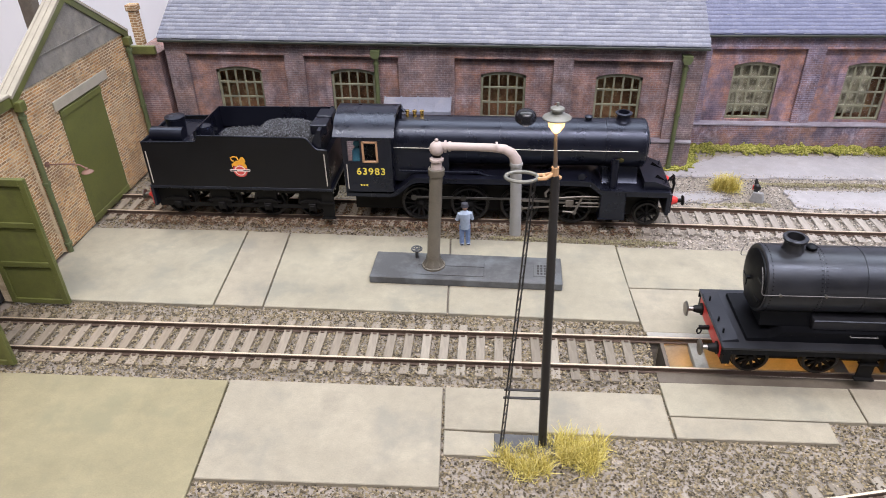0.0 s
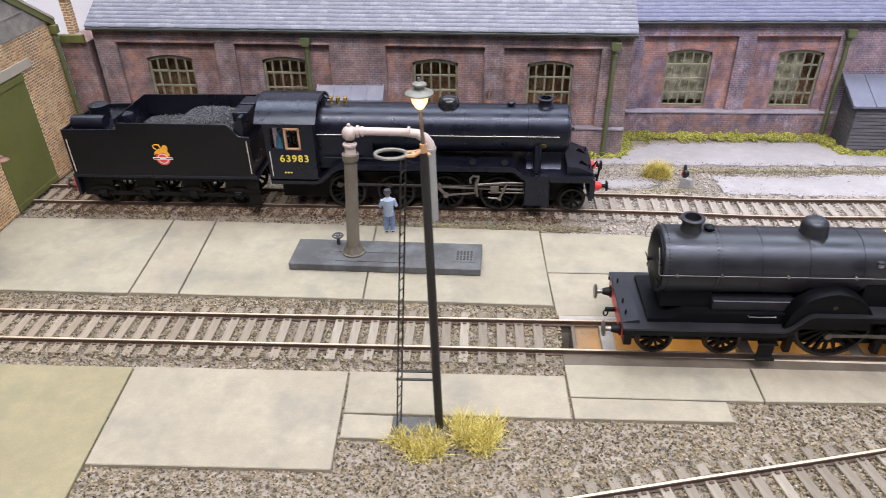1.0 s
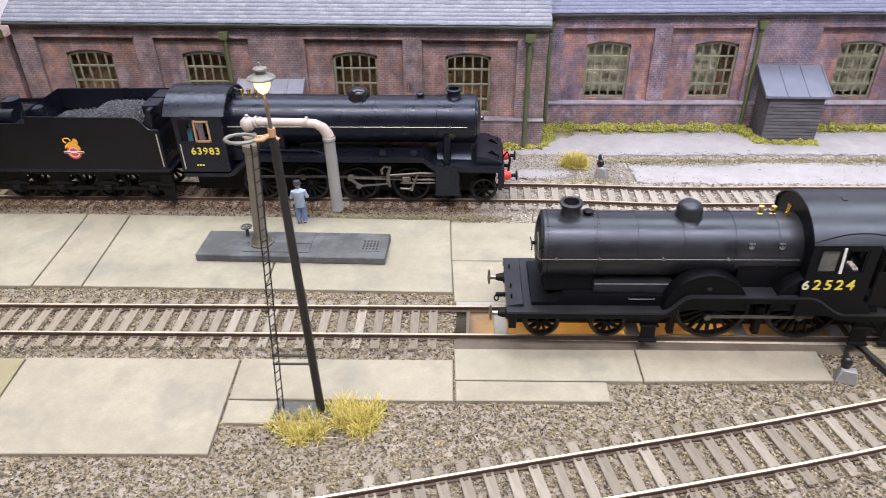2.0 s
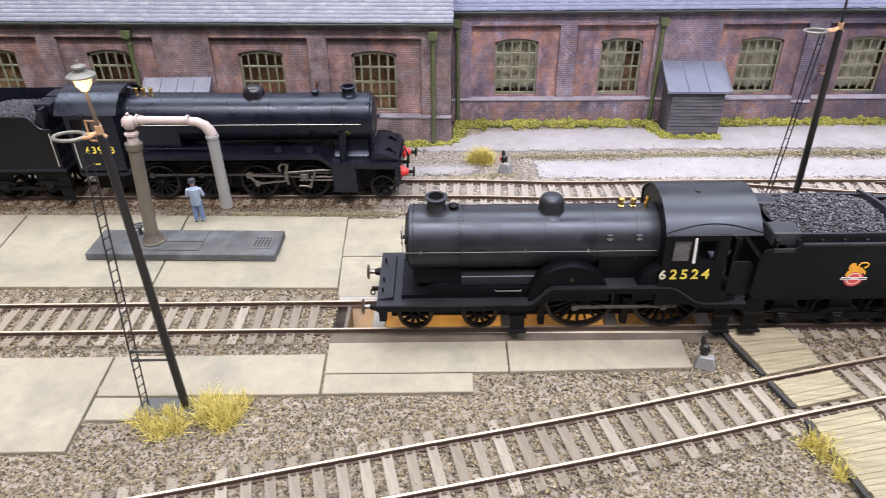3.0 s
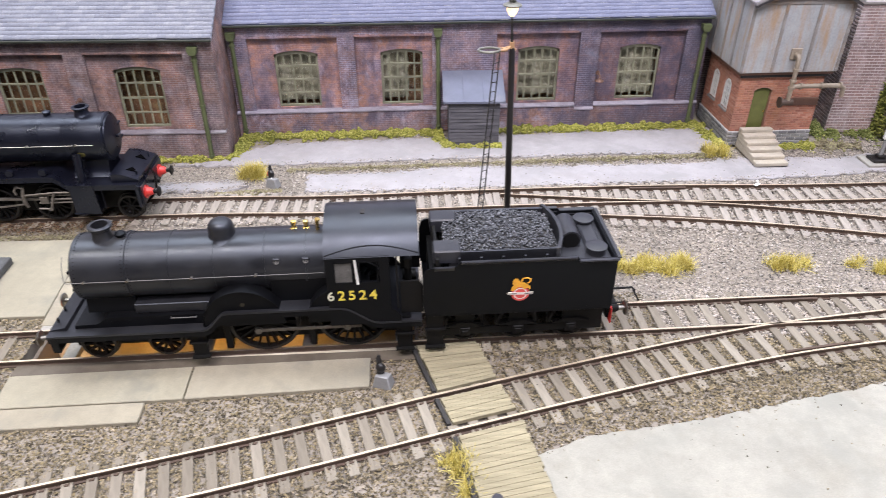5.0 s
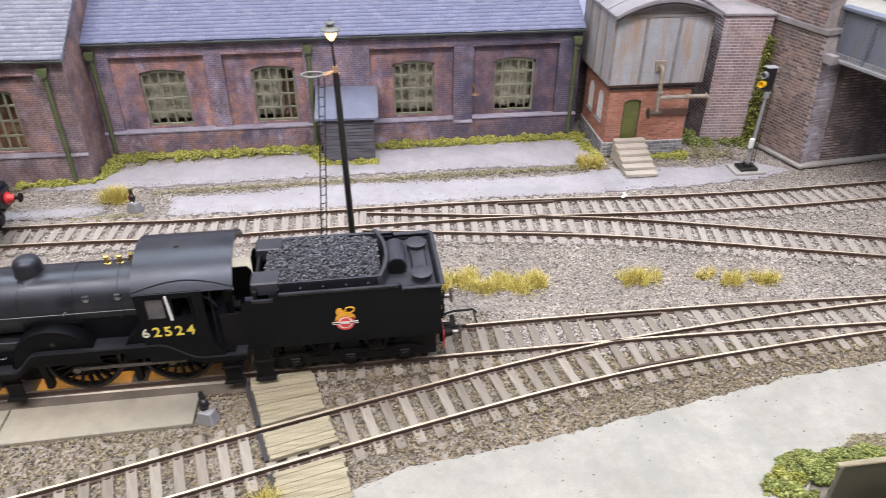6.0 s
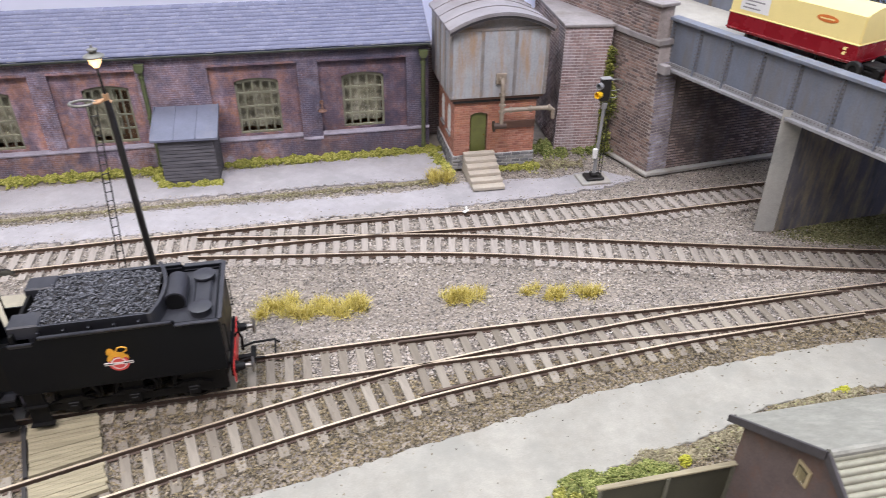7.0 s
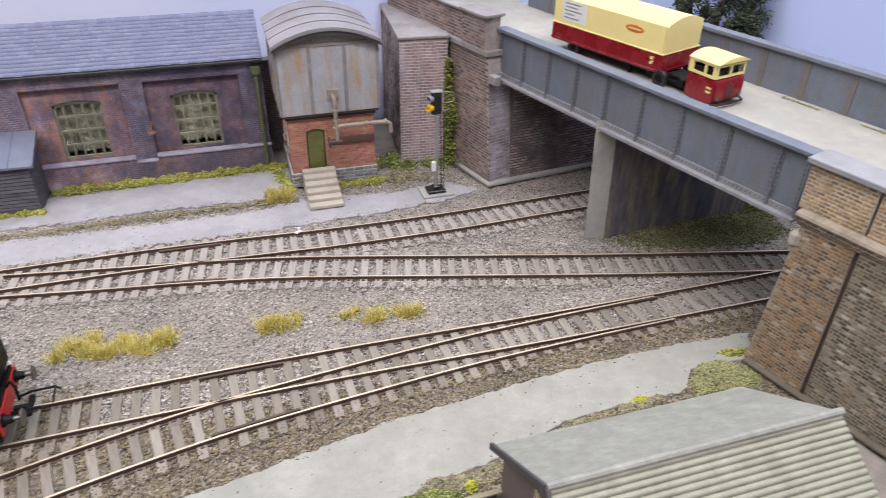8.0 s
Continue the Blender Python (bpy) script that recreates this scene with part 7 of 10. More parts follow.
# plain grey that stands for the reflection in the cab glass
M["cab_glass"] = plain("grey_reflection_glass", (0.10, 0.098, 0.095), 0.18, vary=0.3, size=3, bumpy=0)


def inside_tender():
    K = M["loco_black"]
    e = thing("tender", 272.0, y_near(272) + 1.0, 0, 0.8, "satin black three-axle tender filled with coal", "tender")
    X = lambda x: x - 272
    top = [(X(237.6), 20.2), (X(236.9), 21.2), (X(236.5), 24), (X(236.6), 36), (X(237.6), 39.4), (X(239.4), 40.2), (X(247.4), 40.4)] + ease(X(247.8), 40.4, X(250.2), 42.6, 4) + [(X(290.6), 42.6)] + ease(X(290.8), 42.6, X(291.8), 41.4, 3) + [(X(305.4), 41.4), (X(305.4), 20.2)]
    for s in (-1, 1):
        b = B()
        poly(b, top, s * 16.8 - 0.35, s * 16.8 + 0.35, "y")
        side = part("side_sheet", b, K, e)
        # flared coping along the top edge
        for x0, x1, z, out in ((240.6, 247.6, 40.4, 0.5), (250.0, 290.6, 42.6, 1.0), (291.6, 305.6, 41.4, 1.5)):
            b = B()
            poly(b, [(s * 16.3, z - 1.4), (s * 17.16, z - 1.4), (s * (17.16 + out), z), (s * (17.0 + out), z + 0.35), (s * (16.5 + out * 0.3), z + 0.1)], X(x0), X(x1), "x")
            part("coping", b, M["top_lit_black"], side)
        b = B()
        for k in range(18):
            ellipsoid(b, (X(240.5 + k * 3.7), s * 17.16, 21.0), (0.16, 0.1, 0.16), 5)
        tagged(part("rivets", b, K, side), kind="stuff")
    b = B()
    box(b, X(304.2), X(305.6), -16.4, 16.4, 20.2, 41.4, 0.2)
    part("back_sheet", b, K, e)
    b = B()
    box(b, X(305.1), X(306.6), -17.4, 17.4, 41.41, 42.0, 0.15)
    part("rear_coping", b, M["top_lit_black"], e)
    b = B()
    poly(b, [(X(239.4), 20.3), (X(304.1), 20.3), (X(304.1), 37.8), (X(244), 37.8), (X(244), 33), (X(239.4), 33)], -16.4, 16.4, "y")
    part("tank", b, M["under_black"], e)
    b = B()
    box(b, X(286), X(304.1), -16.4, 16.4, 37.81, 39.4, 0.15)
    part("rear_deck", b, M["top_lit_black"], e)
    b = B()
    box(b, X(241.2), X(242.4), -16.4, 16.4, 33.01, 43.4, 0.15)
    part("front_plate", b, M["under_black"], e)
    for s in (-1, 1):
        b = B()
        box(b, X(246), X(285.2), s * 14.0 - 0.4, s * 14.0 + 0.4, 37.81, 44.9, 0.15)
        rl = part("coal_plate", b, M["loco_satin"], e)
        for k in range(5):
            b = B()
            box(b, X(249 + 7.7 * k), X(249.9 + 7.7 * k), s * 15.0 - 0.6, s * 15.0 + 0.5, 37.81, 43, 0.1)
            part("bracket", b, M["loco_satin"], rl)
    b = B()
    bow = [(y, X(283.4) + 3.4 * (1 - (y / 15.6) ** 2)) for y in np.linspace(-15.6, 15.6, 15)]
    poly(b, [(x, y) for y, x in bow] + [(x + 1.3, y) for y, x in bow[::-1]], 37.81, 45.6, "z")
    part("coal_bulkhead", b, M["top_lit_black"], e)
    coal_heap(e, X(244.6), X(284.8), -13.5, 13.5, 42.8, 45.6, 11, 0.26, 0.62, 3.0)
    for y in (-10.6, 10.6):
        b = B()
        box(b, X(240.4), X(250.2), y - 3.9, y + 3.9, 40.0, 45.4, 0.5)
        part("tool_box", b, M["top_lit_black"], e)
    for y in (-9.8, 9.8):
        b = B()
        lathe(b, (X(299.3), y, 39.4), (0, 0, 1), [(3.5, 0), (3.5, 1.9), (3.9, 2.1), (3.9, 2.8), (2.5, 3.2), (0, 3.3)], 24)
        part("filler_cap", b, M["top_lit_black"], e)
    b = B()
    box(b, X(296.4), X(302.2), -9.4, 9.4, 39.41, 40.8, 0.6)
    part("filler_trunk", b, M["top_lit_black"], e)
    b = B()
    cyl(b, (X(290.8), -6.0, 42.2), (X(290.8), 7.5, 42.2), 3.7, n=28)
    box(b, X(287.4), X(294.2), -5.9, 7.4, 39.41, 42, 0.2)
    part("scoop_dome", b, M["top_lit_black"], e)
    b = B()
    cyl(b, (X(290.8), -6.01, 42.2), (X(290.8), -6.25, 42.2), 3.2, n=24)
    part("scoop_end", b, M["under_black"], e)
    b = B()
    box(b, X(237.4), X(305.4), -17.0, 17.0, 18.9, 20.19, 0.15)
    part("footplate", b, K, e)
    b = B()
    for s in (-1, 1):
        pierced(b, X(240), X(304), 7.0, 18.89, s * 13.0 - 0.4, s * 13.0 + 0.4, [(X(255.5), X(268.5), 10, 16), (X(275.5), X(288.5), 10, 16), (X(241.5), X(248.5), 10, 16)])
    part("side_frame", b, M["under_black"], e)
    for x in (252, 272, 292):
        for s in (-1, 1):
            wheel(e, X(x), s * 9.3, 7.6, 12)
        axlebox(e, X(x), 9.0)
        axle(e, X(x), 7.6)
    foot_steps(e, X(237), X(244.5), -15.4, 19.0, 3.6)
    emblem(e, X(271.3), -17.2, 29.6, 10.0)
    b = B()
    box(b, X(305.41), X(306.6), -13.2, 13.2, 11.6, 18.8, 0.15)
    part("beam_backing", b, K, e)
    b = B()
    box(b, X(306.61), X(307.0), -15.2, 15.2, 10.2, 17.0, 0.08)
    part("buffer_beam", b, M["red"], e, "red rear buffer beam")
    for y in (-11.3, 11.3):
        buffer(e, X(307.0), y, 14.4, 1)
    b = B()
    box(b, X(306.8), X(313), -0.9, 0.9, 8.3, 9.6, 0.2)
    box(b, X(311.5), X(313.4), -5.0, 5.0, 8.2, 9.8, 0.2)
    tube(b, [(X(308), 4.0, 10.4), (X(313), 4.0, 12.0), (X(321), 4.0, 12.2), (X(322.4), 4.0, 10.6)], 0.45, 6)
    tube(b, [(X(308), -4.0, 10.4), (X(311), -4.0, 11.2), (X(317), -4.0, 11.0)], 0.4, 6)
    tube(b, [(X(321), 4.0, 12.2), (X(321), -4.0, 12.0)], 0.4, 6)
    part("coupling", b, M["under_black"], e)
    for y in (-13.5, 13.5):
        b = B()
        tube(b, [(X(305.4), y, 24), (X(306.6), y, 24), (X(306.6), y, 36), (X(305.4), y, 36)], 0.24, 6)
        part("grab_rail", b, M["under_black"], e)
    b = B()
    tube(b, [(X(306.5), 3, 17), (X(308), 3, 19), (X(309), 3, 16), (X(308.6), 3.2, 10)], 0.6, 8)
    part("brake_hose", b, M["under_black"], e)
    return e


def goods_loco():
    """The blue-black eight-coupled engine on the back road, chimney towards +x."""
    K = M["loco_gloss"]
    e = thing("steam_locomotive", 0, 319, 0, 0, "glossy blue-black 2-8-0 model goods locomotive", "locomotive")
    b = B()
    top = [(-50, 20.4)] + ease(-28, 20.4, -15, 28.4) + [(64, 28.4)] + ease(66, 28.4, 74, 23.6) + [(104.5, 23.2)]
    plate_run(b, top, 0.8, -17.2, 17.2)
    part("running_plate", b, K, e)
    for y in (-17.0, 16.3):
        b = B()
        plate_run(b, [(x, z - 0.81) for x, z in top], 2.0, y, y + 0.7)
        part("valance", b, K, e)
    for y in (-7.2, 6.2):
        b = B()
        box(b, -48, 102, y, y + 1, 6, 20)
        part("frame_plate", b, M["under_black"], e)
    zc = 41.0
    b = B()
    lathe(b, (-27, 0, zc), (1, 0, 0), [(0, 0), (11.9, 0), (11.7, 30), (11.4, 60), (11.3, 100.5), (0, 100.5)], 48)
    boiler = part("boiler", b, K, e)
    b = B()
    lathe(b, (73.6, 0, zc), (1, 0, 0), [(0, 0), (11.5, 0), (11.55, 0.3), (11.55, 18.2), (11.0, 18.8), (0, 18.8)], 48)
    part("smokebox", b, K, e)
    for bx in (-8, 8, 24, 44, 60):
        b = B()
        lathe(b, (bx, 0, zc), (1, 0, 0), [(11.4, 0), (11.95 - (bx + 27) * 0.0055, 0.02), (11.95 - (bx + 27) * 0.0055, 0.6), (11.4, 0.62)], 48)
        part("boiler_band", b, K, boiler)
    b = B()
    rivet_ring(b, 75, zc, 11.55, 46, 0.22)
    rivet_ring(b, 90.5, zc, 11.55, 46, 0.22)
    tagged(part("rivets", b, K, boiler), kind="stuff")
    b = B()
    lathe(b, (92.4, 0, zc), (1, 0, 0), [(10.3, 0), (10.2, 0.5), (7.5, 1.4), (3.5, 1.9), (0, 2.1)], 36)
    door = part("smokebox_door", b, K, e)
    b = B()
    for zz in (zc + 3.4, zc - 3.6):
        box(b, 93.2, 94.0, -4, 9.6, zz - 0.5, zz + 0.5, 0.1)
    cyl(b, (94.4, 0, zc), (95.8, 0, zc), 0.7, n=10)
    tube(b, [(95.6, 0, zc), (95.9, 2.6, zc + 0.8)], 0.22, 6)
    part("door_handle", b, K, door)
    b = B()
    box(b, -27, 0, -11.6, 11.6, 24, zc)
    part("firebox", b, K, e)
    b = B()
    poly(b, [(-9, 23.7), (9, 23.7), (7.4, 25.4), (6.6, 27.5), (6, 33), (-6, 33), (-6.6, 27.5), (-7.4, 25.4)], 73.5, 90, "x")
    part("saddle", b, K, e)
    chimney_on(e, 81.5, zc + 11.0, 56.2, 3.1, K)
    b = B()
    lathe(b, (36, 0, zc + 10.6), (0, 0, 1), [(7.0, -1.8), (5.7, -0.6), (5.2, 0.8), (5.1, 2.2), (4.6, 3.6), (3.3, 4.8), (1.6, 5.3), (0, 5.4)], 28)
    part("dome", b, M["gloss_dome"], e)
    b = B()
    lathe(b, (65.5, 0, zc + 11), (0, 0, 1), [(1.5, 0), (1.5, 1.0), (1.9, 1.2), (1.9, 1.9), (0.8, 2.5), (0, 2.6)], 14)
    part("snifting_valve", b, K, e)
    for bx in (-20.5, -17, -13.5):
        b = B()
        lathe(b, (bx, 0, zc + 11.4), (0, 0, 1), [(1.1, 0), (0.9, 0.4), (0.8, 2.4), (1.1, 2.6), (1.1, 3.4), (0, 3.6)], 12)
        part("safety_valve", b, M["brass"], e, "brass safety valve")
    b = B()
    tube(b, [(-24, -2, 50), (-24, -2, 55), (-22.6, -2, 57), (-21.5, -2, 56)], 1.0, 10)
    part("whistle_shield", b, K, e)
    b = B()
    tube(b, [(-25.2 + 0.5 * math.cos(radians(a)), -6.5 + 3.4 * math.cos(radians(a)), 52.6 + 3.4 * math.sin(radians(a))) for a in range(-40, 221, 20)], 0.45, 8)
    part("steam_pipe_loop", b, M["under_black"], e)
    for s in (-1, 1):
        b = B()
        tube(b, [(x, s * 12.5, 41.8) for x in range(-26, 92, 6)], 0.16, 6)
        hr = part("handrail", b, M["handrail"], e, "thin pale boiler handrail")
        for kx in (-6, 16, 38, 58, 80):
            b = B()
            cyl(b, (kx, s * 11.0, 41.8), (kx, s * 12.8, 41.8), 0.45, n=8)
            part("handrail_knob", b, M["steel"], hr)
        b = B()
        cyl(b, (78.4, s * 12.8, 23.4), (78.4, s * 10.6, 37), 1.9, n=14)
        part("steam_pipe", b, K, e)
        b = B()
        pierced(b, 2.6, 14.4, 8.2, 22.2, s * 13.6 - 3.2, s * 13.6 + 3.2, [])
        bmesh.ops.translate(b, verts=b.verts, vec=(70, 0, 0))
        bmesh.ops.bevel(b, geom=b.edges[:], offset=0.5, segments=2, affect="EDGES")
        part("cylinder", b, K, e)
        for px in (48, 63):
            b = B()
            cyl(b, (px, s * 14.8, 28.4), (px, s * 14.8, 30.6), 1.3, n=12)
            cyl(b, (px, s * 15.0, 30.2), (px, s * 16.4, 30.2), 1.7, n=14)
            part("lubricator", b, K, e)
    # reverser rod and injector pipes along the plate
    b = B()
    tube(b, [(-24, -13.2, 30), (14, -13.2, 30), (20, -13.2, 28.0), (44, -13.2, 27.8)], 0.5, 8)
    part("ejector_pipe", b, K, e)
    b = B()
    lathe(b, (80.6, -10.5, 36.4), (0, -1, -0.35), [(1.9, 0), (1.9, 0.3), (1.6, 0.34), (0, 0.34)], 18)
    for v in b.verts:
        v.co.z = 36.4 + (v.co.z - 36.4) * 0.72
    part("works_plate", b, M["brass_dark"], e, "small tarnished works plate")
    # cab
    for s in (-1, 1):
        b = B()
        pierced(b, -50, -26.5, 19.6, 48.8, -0.4, 0.4, [(-47.6, -41.6, 36.2, 47), (-40.4, -33.2, 36.2, 46.4)])
        bmesh.ops.translate(b, verts=b.verts, vec=(0, s * 16.8, 0))
        side = part("cab_side", b, K, e)
        b = B()
        for xa, xb, za, zb in ((-40.6, -39.6, 35.8, 46.8), (-34.0, -33.0, 35.8, 46.8), (-40.6, -33, 35.8, 36.8), (-40.6, -33, 45.8, 46.8)):
            box(b, xa, xb, s * 16.8 - 0.7, s * 16.8 + 0.7, za, zb, 0.2)
        part("window_frame", b, M["cab_wood"], side, "tan wooden cab window frame")
        b = B()
        box(b, -39.6, -34, s * 16.8 - 0.12, s * 16.8 + 0.12, 36.8, 45.8)
        part("window_pane", b, M["glass"], side)
        b = B()
        tube(b, [(-48.4, s * 17.4, 22), (-48.4, s * 17.4, 35)], 0.25, 6)
        part("grab_rail", b, M["handrail"], side)
    roof, rr = cab_roof(e, -54, -25, 48.8, 57.4, 17.4, K)
    b = B()
    ang = math.asin(17.0 / rr)
    face = [(-16.4, 20), (16.4, 20), (16.4, 48.6)] + [(17.0 * math.sin(t) / math.sin(ang) * 0.96, 57.4 - rr + (rr - 0.8) * math.cos(t)) for t in np.linspace(ang, -ang, 12)] + [(-16.4, 48.6)]
    poly(b, face, -27.4, -26.6, "x")
    part("cab_front", b, K, e)
    b = B()
    box(b, -50, -27.5, -16.3, 16.3, 20, 21)
    part("cab_floor", b, K, e)
    cab_number(e, "63983", 5.0, -36.9, -17.3, 29.7, 2.92, ["number"] * 5)
    b = B()
    for k in range(3):
        box(b, -42.6 + k * 1.4, -41.7 + k * 1.4, -17.3, -17.21, 23.6, 24.4)
    tagged(part("small_lettering", b, M["number"], e, "tiny yellow lettering, too small to read"), kind="stuff")
    # wheels and rods
    for x in (-14.5, 10.0, 34.6, 60.4):
        for y in (-9.3, 9.3):
            wheel(e, x, y, 9.2, 14, 250)
        axle(e, x, 9.2)
    for y in (-9.3, 9.3):
        wheel(e, 96.4, y, 6.2, 8)
    axle(e, 96.4, 6.2)
    for s in (-1, 1):
        b = B()
        box(b, -18.5, 32, s * 11.8 - 0.3, s * 11.8 + 0.3, 14.6, 15.9, 0.15)
        box(b, 32, 58.5, s * 11.8 - 0.3, s * 11.8 + 0.3, 14.6, 15.9, 0.15)
        for x in (-17.5, 7.0, 31.6, 57.4):
            cyl(b, (x, s * 11.3, 15.2), (x, s * 12.4, 15.2), 1.5, n=14)
        part("coupling_rod", b, M["dark_steel"], e)
        b = B()
        poly(b, [(30.5, 15.1), (30.5, 16.1), (58, 15.1), (58, 14.4)], s * 13.2 - 0.4, s * 13.2 + 0.4, "y")
        cyl(b, (31.2, s * 12.3, 15.6), (31.2, s * 14.2, 15.6), 1.6, n=18)
        part("connecting_rod", b, M["rod"], e, "dull steel connecting rod")
        b = B()
        poly(b, [(31.0, 15.0), (34.6, 11.1), (35.6, 11.8), (32.0, 15.8)], s * 14.3 - 0.35, s * 14.3 + 0.35, "y")
        cyl(b, (35.0, s * 13.9, 11.6), (35.0, s * 15.0, 11.6), 1.3, n=14)
        part("return_crank", b, M["rod"], e)
        b = B()
        poly(b, [(35.0, 11.3), (35.0, 12.1), (50.0, 13.5), (50.0, 12.8)], s * 14.6 - 0.3, s * 14.6 + 0.3, "y")
        part("eccentric_rod", b, M["rod"], e)
        b = B()
        box(b, 53.5, 73, s * 13.6 - 0.4, s * 13.6 + 0.4, 16.8, 17.4, 0.1)
        box(b, 55.5, 73, s * 13.6 - 0.4, s * 13.6 + 0.4, 12.8, 13.4, 0.1)
        part("slide_bar", b, M["rod"], e)
        b = B()
        box(b, 56.5, 60.5, s * 13.6 - 1.0, s * 13.6 + 1.0, 12.8, 16.8, 0.3)
        cyl(b, (61.5, s * 13.6, 14.9), (73, s * 13.6, 14.9), 0.55, n=10)
        part("crosshead", b, M["rod"], e)
        b = B()
        tube(b, [(50.4, s * 14.6, 11.4), (49.6, s * 14.6, 14.5), (49.8, s * 14.6, 18.4), (51.0, s * 14.6, 22.4)], [0.7, 0.95, 0.9, 0.6], 8)
        tube(b, [(51.0, s * 15.0, 22.0), (48.2, s * 15.0, 22.6), (46.6, s * 15.0, 20.6), (47.0, s * 15.0, 18.6)], 0.6, 8)
        part("expansion_link", b, M["rod"], e)
        b = B()
        tube(b, [(50.0, s * 14.8, 17.8), (64.5, s * 14.8, 19.0), (72.6, s * 14.8, 19.0)], 0.5, 6)
        tube(b, [(64.6, s * 15.0, 19.4), (61.0, s * 15.0, 10.2)], 0.6, 6)
        tube(b, [(61.0, s * 15.0, 10.4), (55.5, s * 15.0, 10.8)], 0.5, 6)
        cyl(b, (61.0, s * 14.6, 10.4), (61.0, s * 15.6, 10.4), 0.95, n=10)
        part("combination_lever", b, M["rod"], e)
    # front end
    b = B()
    box(b, 105.1, 106, -16.2, 16.2, 11.8, 21.6, 0.1)
    bk = B()
    box(bk, 103.4, 105.09, -17.1, 17.1, 11.0, 22.3, 0.15)
    part("beam_backing", bk, K, e)
    part("buffer_beam", b, K, e)
    b = B()
    poly(b, [(92.5, 23.3), (92.5, 27.6), (97.5, 27.4), (105.0, 24.4), (105.0, 23.3)], -14.5, 14.5, "y")
    deck = part("front_plate", b, K, e)
    for y in (-9.0, 5.0):
        b = B()
        v = [b.verts.new(p) for p in ((98.2, y, 27.25), (103.4, y + 0.6, 25.2), (100.0, y + 4.2, 26.55))]
        w = [b.verts.new((p.co.x + 0.06, p.co.y, p.co.z + 0.14)) for p in v]
        b.faces.new(v[::-1])
        b.faces.new(w)
        for q in range(3):
            b.faces.new((v[q], v[(q + 1) % 3], w[(q + 1) % 3], w[q]))
        part("step_recess", b, M["recess"], deck, "black triangular recess")
    for y in (-11.3, 11.3):
        buffer(e, 106, y, 16.4, 1, 2.6, "red", 2.3, "under_black")
    b = B()
    tube(b, [(105, -3.5, 21.5), (107.6, -3.5, 25.4), (109.2, -3.5, 21.5), (108.4, -3.5, 14)], 0.6, 8)
    box(b, 106, 109.5, -0.6, 0.6, 15.4, 17, 0.2)
    part("brake_hose", b, M["under_black"], e)
    for y in (-10, 10):
        b = B()
        box(b, 103, 103.6, y - 0.4, y + 0.4, 24.4, 27.4, 0.1)
        part("lamp_iron", b, K, e)
    return e


M["gloss_dome"] = plain("glossy_black_dome", (0.010, 0.010, 0.012), 0.24, vary=0.1, size=10, bumpy=0)
M["cab_wood"] = plain("tan_cab_wood", (0.42, 0.24, 0.13), 0.5, vary=0.15, size=2)
M["dark_steel"] = plain("oily_dark_steel", (0.09, 0.085, 0.08), 0.4, 0.8, vary=0.2, size=4)


